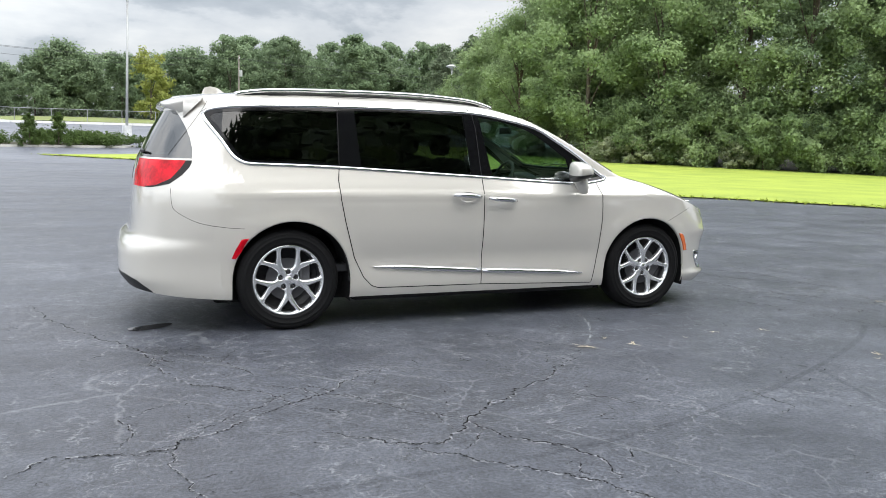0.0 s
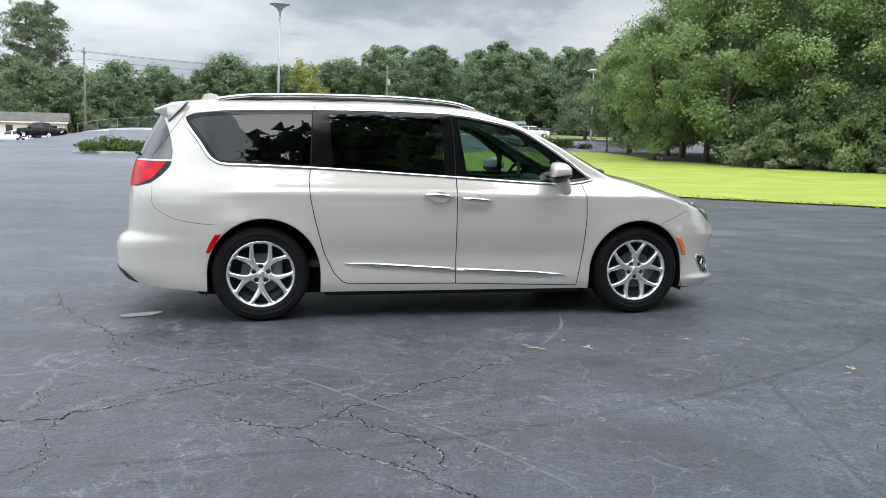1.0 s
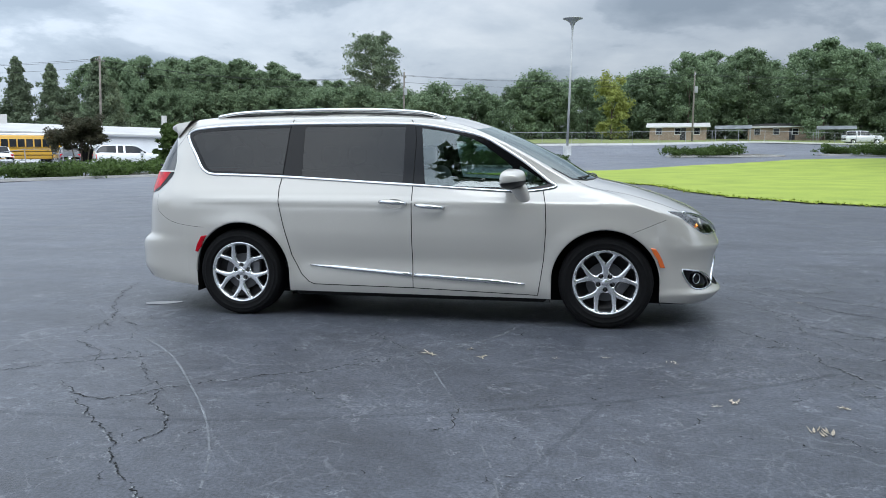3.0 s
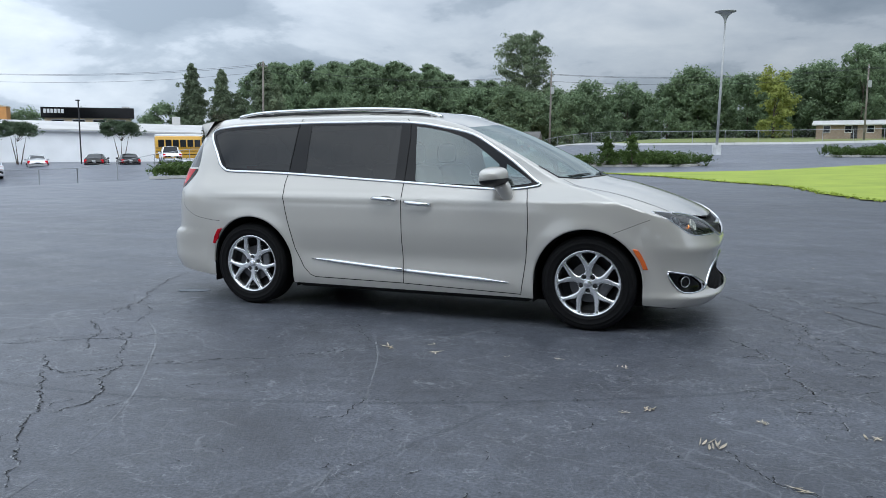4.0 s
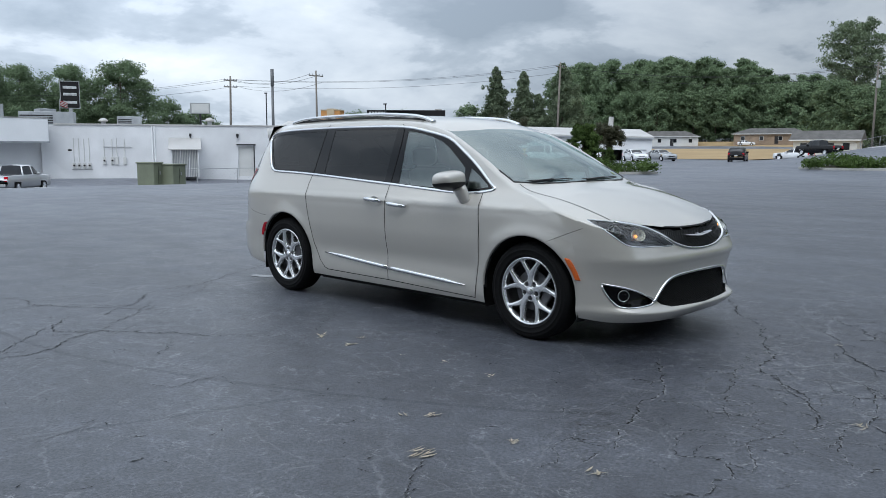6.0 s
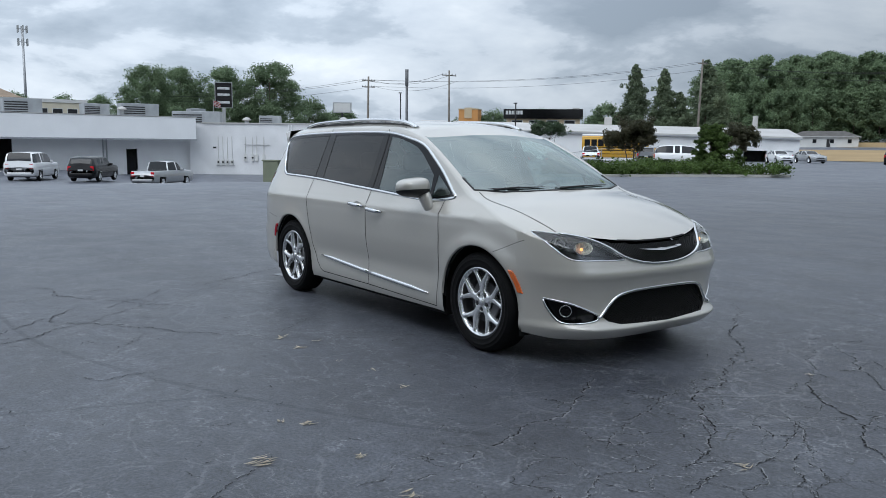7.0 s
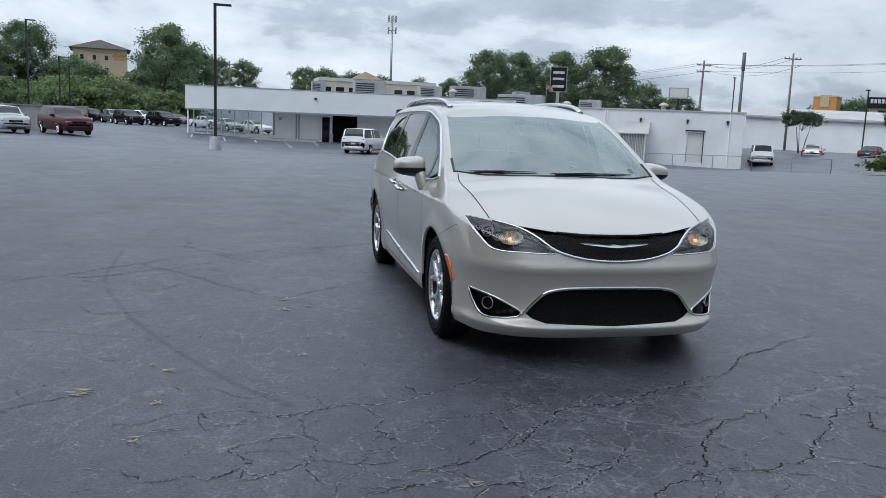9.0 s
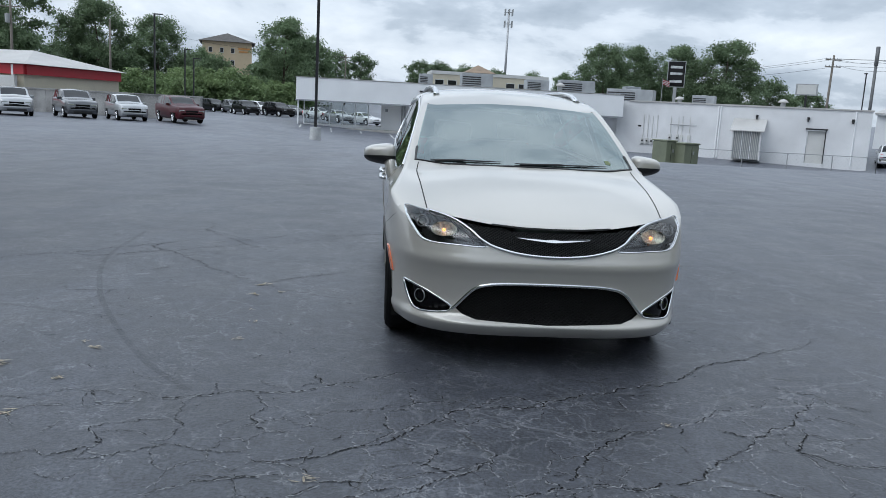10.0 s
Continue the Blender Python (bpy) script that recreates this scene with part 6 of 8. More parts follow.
        tube(bm, [(-67.6, y, floor_z), (-67.6, y, 1.98)], 0.07, 8)
        part("canopy_post", bm, M["fascia"], shop)
    solid("pavement_step", (-70.0, -67.0, -9.2, 2.6, -0.75, -0.42), "concrete", shop)
    # wing: lower wall that runs on to the north
    wing = thing("shop_wing", "white-painted flat-roofed wing with pipes and wall lamps", "building")
    ang = math.atan2(-58.9 + 68.8, 40.4 - 22.5)
    wing.matrix_basis = pose(-68.8, 22.5, 0, 0, 0, -math.degrees(ang))
    L = math.hypot(9.9, 17.9)
    holes = [(15.55, 17.05, -1.15, 1.72)]
    part("wall", wall_with_holes(-0.3, 0.0, -1.2, L, -2.4, 3.5, holes), M["wing_wall"], wing)
    solid("end_wall", (-18, -0.3, L - 0.3, L, -2.4, 3.5), "wing_wall", wing)
    solid("roof", (-18, -0.3, 0.0, L - 0.3, 3.1, 3.3), "concrete", wing)
    solid("coping", (-0.42, 0.10, -0.1, L + 0.1, 3.5, 3.62), "roof_metal", wing)
    solid("door", (-0.2, -0.14, 15.6, 17.0, -1.15, 1.66), "siding", wing, "pale grey steel door")
    solid("door_hood", (-0.1, 0.25, 15.4, 17.15, 1.74, 1.86), "pole_dark", wing)
    solid("door_edge", (-0.12, 0.03, 16.98, 17.06, -1.15, 1.74), "pole_dark", wing)
    for y in (8.0, 8.2, 19.2):
        bm = bmesh.new()
        tube(bm, [(0.07, y, -1.2), (0.07, y, 3.45)], 0.06, 8)
        part("downpipe", bm, M["fascia"], wing)
    for y in (11.2, 15.4, 18.9):
        bm = bmesh.new()
        box(bm, 0.0, 0.22, y, y + 0.22, 2.55, 2.8, 0.03)
        tube(bm, [(0.1, y + 0.11, 2.6), (0.3, y + 0.11, 2.45)], 0.07, 8)
        part("wall_lamp", bm, M["pole_dark"], wing)
    for i in range(8):
        y = (1.4 + 0.42 * i) if i < 4 else (3.9 + 0.52 * (i - 4) + 0.15 * (i % 2))
        bm = bmesh.new()
        tube(bm, [(0.06, y, 0.2), (0.06, y, 2.35 - 0.05 * (i % 3))], 0.028, 6)
        c = part("conduit", bm, M["siding"], wing)
        solid("meter_box", (0.0, 0.16, y - 0.13, y + 0.13, -0.35 if i < 4 else 0.0, 0.15 if i < 4 else 0.65), "siding", c, "white electric meter box", 0.02)
        if i < 6:
            bm = bmesh.new()
            spin(bm, [(0.0, 0.24), (0.085, 0.23), (0.085, 0.15)], 14, "Z")
            for v in bm.verts:
                v.co = Vector((v.co.z, v.co.x + y, v.co.y - 0.08 if i < 4 else v.co.y + 0.35))
            part("meter_dial", bm, M["pole_dark"], c)
    for y0, y1, z in ((3.8, 6.2, 1.55), (1.2, 2.9, -0.42)):
        bm = bmesh.new()
        tube(bm, [(0.07, y0, z), (0.07, y1, z)], 0.03, 6)
        part("crossbar", bm, M["galv"], wing)
    # lean-to over a doorway
    lean = thing("lean_to_porch", "white lean-to porch with a sloped roof and lattice front", "porch")
    lean.matrix_basis = wing.matrix_basis.copy()
    for y in (9.6, 11.9):
        bm = bmesh.new()
        vs = [bm.verts.new((x, yy, z)) for yy in (y, y + 0.08) for x, z in ((0.0, -1.15), (2.6, -1.15), (2.6, 1.35), (0.0, 2.3))]
        for q in ((0, 1, 2, 3), (7, 6, 5, 4), (0, 4, 5, 1), (1, 5, 6, 2), (2, 6, 7, 3), (3, 7, 4, 0)):
            bm.faces.new([vs[i] for i in q])
        part("side", bm, M["wing_wall"], lean)
    bm = bmesh.new()
    vs = [bm.verts.new(p) for p in ((0, 9.4, 2.42), (2.8, 9.4, 1.38), (2.8, 12.2, 1.38), (0, 12.2, 2.42), (0, 9.4, 2.34), (2.8, 9.4, 1.30), (2.8, 12.2, 1.30), (0, 12.2, 2.34))]
    for q in ((0, 1, 2, 3), (7, 6, 5, 4), (0, 4, 5, 1), (1, 5, 6, 2), (2, 6, 7, 3), (3, 7, 4, 0)):
        bm.faces.new([vs[i] for i in q])
    part("roof", bm, M["roof_metal"], lean)
    for k in range(16):
        solid("slat", (2.56, 2.60, 9.7 + 0.142 * k, 9.75 + 0.142 * k, -1.1, 1.3), "siding" if k not in (5, 10) else "fascia", lean)
    solid("backing", (2.0, 2.05, 9.68, 11.9, -1.1, 1.3), "unit_grey", lean)
    # transformer cabinets
    for x, y, w, h in ((-33.5, 13.5, 0.62, 1.25), (-33.1, 14.42, 0.92, 1.15)):
        c = thing("transformer_cabinet", "olive green steel transformer cabinet on the asphalt", "electrical cabinet", (x, y, land(x, y)), 20, "green cabinets")
        solid("body", (-0.55, 0.55, -w / 2, w / 2, 0.06, h - 0.08), "green_box", c, "", 0.03)
        solid("lid", (-0.6, 0.6, -w / 2 - 0.04, w / 2 + 0.04, h - 0.08, h), "green_box", c, "", 0.03)
        solid("base_pad", (-0.65, 0.65, -w / 2 - 0.1, w / 2 + 0.1, -0.05, 0.06), "concrete", c)
        solid("door_seam", (0.551, 0.556, -0.01, 0.01, 0.15, h - 0.2), "gap", c)
        solid("latch", (0.55, 0.59, 0.08, 0.14, h * 0.5, h * 0.5 + 0.16), "galv", c)
    # plant on the roofs
    def rooftop(x, y, z, w, d, h, label, turn=0.0):
        u = thing("roof_unit", label, "air conditioner", (x, y, z), turn)
        solid("casing", (-d / 2, d / 2, -w / 2, w / 2, 0.12, h), "unit_grey", u, "", 0.03)
        solid("base_rail", (-d / 2 + 0.05, d / 2 - 0.05, -w / 2 + 0.05, w / 2 - 0.05, 0, 0.12), "pole_dark", u)
        for k in range(5):
            zz = 0.25 + (h - 0.45) * k / 5
            solid("louvre", (d / 2, d / 2 + 0.03, -w / 2 + 0.1, w * 0.12, zz, zz + (h - 0.45) / 10), "pole_dark", u)
        bm = bmesh.new()
        spin(bm, [(0.0, h + 0.02), (0.35, h + 0.04), (0.4, h)], 18, "Z")
        part("fan_cowl", bm, M["galv"], u)
        return u
    lab = "weathered grey rooftop air-conditioning unit"
    for x, y, w, d, h in ((-77.0, 8.6, 3.2, 2.0, 1.55), (-77.0, 3.4, 1.4, 1.2, 1.25), (-76.0, 14.7, 2.3, 1.8, 1.25), (-78.0, 19.3, 3.6, 1.8, 1.5), (-80.0, 25.9, 1.6, 1.5, 1.3)):
        rooftop(x, y, 4.03, w, d, h, lab)
    for x, y, w, d, h in ((-77, 25.0, 4.8, 1.8, 1.6), (-73.5, 31.5, 2.2, 1.6, 1.25)):
        rooftop(x, y, 3.32, w, d, h, lab, -29)
    for x, y in ((-74.5, 29.3), (-66, 36.0), (-76, 17.2)):
        v = thing("roof_vent", "mushroom-shaped metal roof vent", "roof vent", (x, y, 3.3 if y > 22 else 4.03))
        bm = bmesh.new()
        spin(bm, [(0.22, 0.0), (0.22, 0.75)], 16, "Z")
        part("vent_pipe", bm, M["galv"], v)
        bm = bmesh.new()
        spin(bm, [(0.0, 1.12), (0.25, 1.05), (0.46, 0.86), (0.46, 0.78), (0.2, 0.74)], 18, "Z")
        part("cap", bm, M["roof_metal"], v, "", True)


build_shop()


def fence(name, pts, height, label, spacing=3.0, wire=0.3):
    f = thing(name, label, "fence")
    bmw = bmesh.new()
    for p, q in zip(pts, pts[1:]):
        L = math.hypot(q[0] - p[0], q[1] - p[1])
        n = max(1, round(L / spacing))
        for k in range(n + 1):
            u = k / n
            x, y = p[0] + (q[0] - p[0]) * u, p[1] + (q[1] - p[1]) * u
            bm = bmesh.new()
            tube(bm, [(x, y, land(x, y)), (x, y, land(x, y) + height)], 0.035, 6)
            part("post", bm, M["galv"], f)
        at = lambda u, h: (p[0] + (q[0] - p[0]) * u, p[1] + (q[1] - p[1]) * u, land(p[0] + (q[0] - p[0]) * u, p[1] + (q[1] - p[1]) * u) + h)
        bm = bmesh.new()
        tube(bm, [at(k / n, height) for k in range(n + 1)], 0.025, 6)
        part("top_rail", bm, M["galv"], f)
        m = int(L / wire)
        for k in range(m):
            for s in (0, 1):
                a = at(k / m, 0.03 if s else height)
                b = at(min(1, (k + height / wire * 0.9) / m), height if s else 0.03)
                tube(bmw, [a, b], 0.0032, 3, False)
    w = part("chain_link", bmw, M["galv"], f)
    w["kind"] = "stuff"
    return f


fence("chain_link_fence", [(-48.6, 21.3), (-48.3, 34.5), (-47, 40.5), (-42, 52)], 1.5, "galvanised chain-link fence at the edge of the lot")
fence("chain_link_fence", [(-27, 103.5), (-13, 92.4), (5, 93.4), (24, 98), (44, 108)], 1.45, "galvanised chain-link fence behind the car park", 3.4, 0.4)

# ---- poles, lamps and wires ----


def lamp_white():
    l = thing("street_lamp", "tall grey lamp post with a trumpet-shaped head", "lamp", (-1.9, 73.0, land(-1.9, 73)))
    bm = bmesh.new()
    tube(bm, [(0, 0, 0.9), (0.14, 0, 6.0), (0.30, 0, 12.0)], [0.13, 0.11, 0.085], 12)
    part("pole", bm, M["lamp_grey"], l, "", True)
    bm = bmesh.new()
    spin(bm, [(0.0, 0.0), (0.42, 0.0), (0.40, 0.95), (0.0, 0.95)], 16, "Z")
    part("foot", bm, M["line"], l, "white concrete foot")
    bm = bmesh.new()
    spin(bm, [(0.085, 11.9), (0.12, 12.3), (0.28, 12.65), (0.62, 12.92), (0.95, 13.02), (0.95, 13.1), (0.5, 13.2), (0.0, 13.22)], 28, "Z")
    for v in bm.verts:
        v.co.x += 0.30
    part("head", bm, M["lamp_grey"], l, "", True)


def lamp_side():
    l = thing("street_lamp", "pale lamp post with a flat shade at the lawn", "lamp", (33.4, 81.4, land(33.4, 81.4)))
    bm = bmesh.new()
    tube(bm, [(0, 0, 0.6), (0, 0, 8.6)], [0.10, 0.07], 10)
    part("pole", bm, M["line"], l, "", True)
    bm = bmesh.new()
    spin(bm, [(0.0, 0.0), (0.34, 0.0), (0.32, 0.65), (0.0, 0.65)], 14, "Z")
    part("foot", bm, M["line"], l)
    bm = bmesh.new()
    spin(bm, [(0.07, 8.5), (0.2, 8.7), (0.72, 8.86), (0.75, 8.93), (0.3, 9.1), (0.0, 9.12)], 20, "Z")
    part("shade", bm, M["line"], l, "", True)


def lamp_black(x, y, h, foot=True, turn=0.0):
    l = thing("parking_lamp", "black square parking-lot lamp post" + (" on a white concrete foot" if foot else ""), "lamp", (x, y, land(x, y)), turn)
    solid("pole", (-0.075, 0.075, -0.075, 0.075, 0.0, h), "pole_dark", l)
    if foot:
        bm = bmesh.new()
        spin(bm, [(0.0, 0.0), (0.32, 0.0), (0.30, 0.72), (0.0, 0.74)], 18, "Z")
        part("foot", bm, M["line"], l, "white concrete foot")
    solid("head", (-0.16, 0.16, 0.05, 0.85, h - 0.12, h - 0.02), "pole_dark", l, "", 0.02)


lamp_white()
lamp_side()
lamp_black(-38.7, -4.65, 7.75, True, 0)
lamp_black(-79.8, -24.4, 9.9, False, 0)
lamp_black(-98.0, -25.6, 7.6, False, 0)
lamp_black(-97.0, -24.3, 6.5, False, 0)


def pole(x, y, h, label, lean=0.0, arms=1, r=0.15, box_on=False):
    u = thing("utility_pole", label, "utility pole", (x, y, land(x, y)))
    bm = bmesh.new()
    tube(bm, [(0, 0, -0.3), (lean * 0.5, 0, h * 0.5), (lean, 0, h)], [r, r * 0.85, r * 0.65], 10)
    part("shaft", bm, M["pole_wood"], u, "", True)
    for k in range(arms):
        solid("crossarm", (lean - 0.06, lean + 0.06, -1.1, 1.1, h - 0.7 - 0.9 * k, h - 0.58 - 0.9 * k), "pole_wood", u)
        for y_ in (-1.0, -0.5, 0.5, 1.0):
            bm = bmesh.new()
            spin(bm, [(0.0, 0.0), (0.05, 0.0), (0.06, 0.08), (0.03, 0.2), (0.0, 0.2)], 8, "Z")
            for v in bm.verts:
                v.co += Vector((lean, y_, h - 0.58 - 0.9 * k))
            part("insulator", bm, M["unit_grey"], u)
    if box_on:
        bm = bmesh.new()
        spin(bm, [(0.0, -0.5), (0.24, -0.5), (0.26, 0.0), (0.26, 0.45), (0.0, 0.5)], 14, "Z")
        for v in bm.verts:
            v.co += Vector((lean + 0.25, -0.25, h - 2.8))
        part("transformer", bm, M["lamp_grey"], u, "grey pole transformer")
    return Vector((x + lean, y, land(x, y) + h - 0.5))


P_D = pole(-77.6, 58.0, 11.2, "dark wooden utility pole by the warehouse", -0.1)
P_B = pole(-70.7, 99.9, 14.9, "tall grey utility pole behind the warehouse", 0.5, 1, 0.2)
P_C = pole(-27.3, 109.1, 11.5, "grey wooden utility pole with a transformer", 0.15, 1, 0.16, True)
P_G = pole(15.5, 128, 11.0, "wooden utility pole with crossarm and transformer", 0.1, 1, 0.16, True)
P_H = pole(-100, 59.3, 11.9, "dark wooden utility pole behind the shop", 0.4, 2, 0.2)
P_I = pole(-88, -42, 12, "wooden utility pole behind the red-roofed building", 0.1, 2, 0.18, True)
P_J = pole(-150, -8, 9.5, "far wooden utility pole beyond the car park", 0.0, 2, 0.16)
pole(-96, -34, 10.5, "grey wooden utility pole beside the bank", 0.0, 0, 0.16)
pole(-190, 60, 9, "far wooden utility pole behind the shop", 0.0, 1, 0.16)
pole(-150, 26, 4.0, "far wooden utility pole by the shops", 0.0, 1, 0.16)


def mast(x, y, z0, h):
    m = thing("floodlight_mast", "tall dark steel monopole with a thick top", "mast", (x, y, z0))
    bm = bmesh.new()
    tube(bm, [(0, 0, 0), (0, 0, h * 0.82)], [0.20, 0.16], 12)
    part("shaft", bm, M["mast_grey"], m, "", True)
    bm = bmesh.new()
    tube(bm, [(0, 0, h * 0.82), (0, 0, h * 0.825), (0, 0, h)], [0.16, 0.22, 0.22], 12)
    part("shroud", bm, M["mast_grey"], m, "", True)


mast(-82.0, 54.4, -0.5, 11.9)
t = thing("cell_tower", "slim grey cell tower with antenna arrays", "tower", (-240.1, 36, 4))
bm = bmesh.new()
tube(bm, [(0, 0, 0), (0, 0, 28.3)], [0.42, 0.26], 12)
part("shaft", bm, M["galv"], t, "", True)
for z in (28.0, 24.6):
    for k in range(6):
        a = 2 * math.pi * k / 6
        solid("antenna", (1.25 * math.cos(a) - 0.12, 1.25 * math.cos(a) + 0.12, 1.25 * math.sin(a) - 0.16, 1.25 * math.sin(a) + 0.16, z - 1.0, z + 0.9), "lamp_grey", t)
        bm = bmesh.new()
        tube(bm, [(0, 0, z), (1.25 * math.cos(a), 1.25 * math.sin(a), z)], 0.07, 5)
        part("bracket", bm, M["galv"], t)


def wire(a, b, sag, off):
    w = thing("power_line", "thin black overhead power line between poles", "cable", group="overhead lines")
    bm = bmesh.new()
    pts = [a.lerp(b, k / 14) + off + Vector((0, 0, -sag * 4 * (k / 14) * (1 - k / 14))) for k in range(15)]
    tube(bm, pts, 0.022, 4)
    part("strand", bm, M["pole_dark"], w)


for k, off in enumerate((Vector((0, -1, 0)), Vector((0, 0.5, 0)), Vector((0, 1, -0.9)))):
    wire(P_D, P_H, 0.9, off)
    wire(P_B, P_C, 1.6, off)
    wire(P_C, P_G, 0.9, off)
    wire(P_B, P_H, 1.2, off)
    wire(P_H, Vector((-170, 40, 12)), 1.5, off)
    wire(P_G, Vector((90, 130, 13)), 1.2, off)
wire(P_I, P_J, 1.5, Vector((0, 0, 0)))
wire(P_I, Vector((-60, -120, 12)), 1.5, Vector((0, 0, 0)))


def slim_pole(x, y, h):
    l = thing("flag_pole", "slim dark pole standing in the lot", "pole", (x, y, land(x, y)))
    bm = bmesh.new()
    tube(bm, [(0, 0, 0), (0, 0, h)], 0.07, 8)
    part("shaft", bm, M["pole_dark"], l)
    solid("cap", (-0.25, 0.1, -0.12, 0.12, h, h + 0.12), "pole_dark", l)


slim_pole(-63.0, 56.4, 6.4)
slim_pole(-81.8, 53.3, 8.3)

# ---- other buildings ----


def build_warehouse():
    w = thing("warehouse", "long white metal warehouse with dark loading doors", "building")
    w.matrix_basis = pose(-84, 57, -0.7, 0, 1.25, 44)
    holes = [(28.7, 30.2), (31.2, 34.9), (42.1, 44.9)]
    bm = bmesh.new()
    xs = sorted({0, 48.4, *[h for q in holes for h in q]})
    for a, b in zip(xs, xs[1:]):
        if (a, b) in holes:
            box(bm, a, b, -0.3, 0, 3.05, 4.75)
        else:
            box(bm, a, b, -0.3, 0, -0.5, 4.75)
    bmesh.ops.remove_doubles(bm, verts=bm.verts[:], dist=1e-4)
    part("wall", bm, M["white_metal"], w)
    solid("back_wall", (0, 48.4, 14, 14.3, -0.5, 4.75), "white_metal", w)
    for x in (-0.3, 48.4):
        bm = bmesh.new()
        vs = [bm.verts.new((xx, y, z)) for xx in (x, x + 0.3) for y, z in ((-0.3, -0.5), (14.3, -0.5), (14.3, 4.75), (7, 5.8), (-0.3, 4.75))]
        for q in ((0, 1, 2, 3, 4), (9, 8, 7, 6, 5), (0, 5, 6, 1), (1, 6, 7, 2), (2, 7, 8, 3), (3, 8, 9, 4), (4, 9, 5, 0)):
            bm.faces.new([vs[i] for i in q])
        part("gable", bm, M["white_metal"], w)
    bm = bmesh.new()
    vs = [bm.verts.new((x, y, z)) for x in (-0.5, 48.9) for y, z in ((-0.7, 4.7), (7, 5.85), (14.7, 4.7), (14.7, 4.85), (7, 6.0), (-0.7, 4.85))]
    for i in range(6):
        bm.faces.new((vs[i], vs[(i + 1) % 6], vs[6 + (i + 1) % 6], vs[6 + i]))
    bm.faces.new(vs[:6][::-1])
    bm.faces.new(vs[6:])
    part("roof", bm, M["roof_metal"], w)
    solid("gutter", (-0.4, 48.8, -0.80, -0.70, 4.55, 4.70), "unit_grey", w)
    for x0, x1, top in ((23.8, 27.2, 4.1), (45.4, 47.9, 3.0)):
        shut = solid("shutter", (x0, x1, -0.36, -0.30, -0.5, top), "fascia", w, "closed white roller shutter")
        for k in range(1, 7):
            solid("slat_joint", (x0 + 0.05, x1 - 0.05, -0.366, -0.36, -0.5 + k * (top + 0.5) / 7, -0.45 + k * (top + 0.5) / 7), "unit_grey", shut)
        solid("shutter_head", (x0 - 0.1, x1 + 0.1, -0.42, -0.30, top, top + 0.16), "unit_grey", w)
    for a, b in holes:
        # black panel behind each doorway in place of shade inside
        solid("bay_shade_panel", (a, b, 2.0, 2.1, -0.5, 3.05), "opening", w, "dark panel for the unlit inside of the open doorway")
        for x in (a - 0.05, b - 0.05):
            solid("door_jamb", (x, x + 0.1, -0.33, 0.0, -0.5, 3.08), "unit_grey", w)
    bm = bmesh.new()
    tube(bm, [(44.5, 6, 5.2), (44.5, 6, 7.6)], 0.35, 10)
    part("flue", bm, M["roof_metal"], w)
    bm = bmesh.new()
    box(bm, 25, 26, 6.5, 7.5, 5.5, 7.0, 0.05)
    part("chimney", bm, M["roof_metal"], w)


build_warehouse()


def house(x, y, turn, w, d, h, wall, roofm, label, roof_h=1.6, hip=True, wins=4, base_up=0.0):
    b = thing("house", label, "house", (x, y, land(x, y) + base_up), turn)
    solid("wall", (-w / 2, w / 2, -d / 2, d / 2, -1.0, h), wall, b)
    bm = bmesh.new()
    e = 0.6
    in_x = d / 2 if hip else 0.0
    vs = [bm.verts.new(p) for p in ((-w / 2 - e, -d / 2 - e, h), (w / 2 + e, -d / 2 - e, h), (w / 2 + e, d / 2 + e, h), (-w / 2 - e, d / 2 + e, h), (-w / 2 - e + in_x, 0, h + roof_h), (w / 2 + e - in_x, 0, h + roof_h))]
    for q in ((0, 1, 5, 4), (1, 2, 5), (2, 3, 4, 5), (3, 0, 4), (3, 2, 1, 0)):
        bm.faces.new([vs[i] for i in q])
    part("roof", bm, M[roofm], b)
    solid("eave", (-w / 2 - e, w / 2 + e, -d / 2 - e - 0.03, -d / 2 - e, h - 0.15, h + 0.05), "siding", b)
    for k in range(wins):
        cx = -w / 2 + w * (k + 0.5) / wins
        win = solid("window", (cx - 0.55, cx + 0.55, -d / 2 - 0.06, -d / 2, 0.9, 2.1), "siding", b)
        solid("pane", (cx - 0.47, cx + 0.47, -d / 2 - 0.08, -d / 2 - 0.061, 0.98, 2.02), "dark_pane", win)
    dr = solid("door", (-0.2 + w * 0.06, 0.75 + w * 0.06, -d / 2 - 0.05, -d / 2, 0.0, 2.05), "pole_dark", b)
    return b


house(-111, 210.8, 28, 17, 8, 2.7, "siding", "shingle", "low white house with a grey hipped roof")
house(-84, 219, 20, 19, 9, 2.7, "tan_brick", "shingle", "low brick house with a grey hipped roof")
house(-39, 128, 10, 9, 6, 2.5, "siding", "shingle", "small white gabled house behind the fence", 1.5, False, 3)
house(14.5, 142, -5, 9.5, 6, 2.3, "tan_brick", "roof_metal", "low tan brick house with a pale roof", 0.7, False, 3)
house(35, 154, -12, 13, 7, 2.4, "tan_brick", "shingle", "low brick house with a flat dark roof", 0.7, False, 4)
house(49.5, 162, -18, 9.5, 8, 5.0, "siding", "shingle", "two-storey pale house among the trees", 2.3, False, 3)


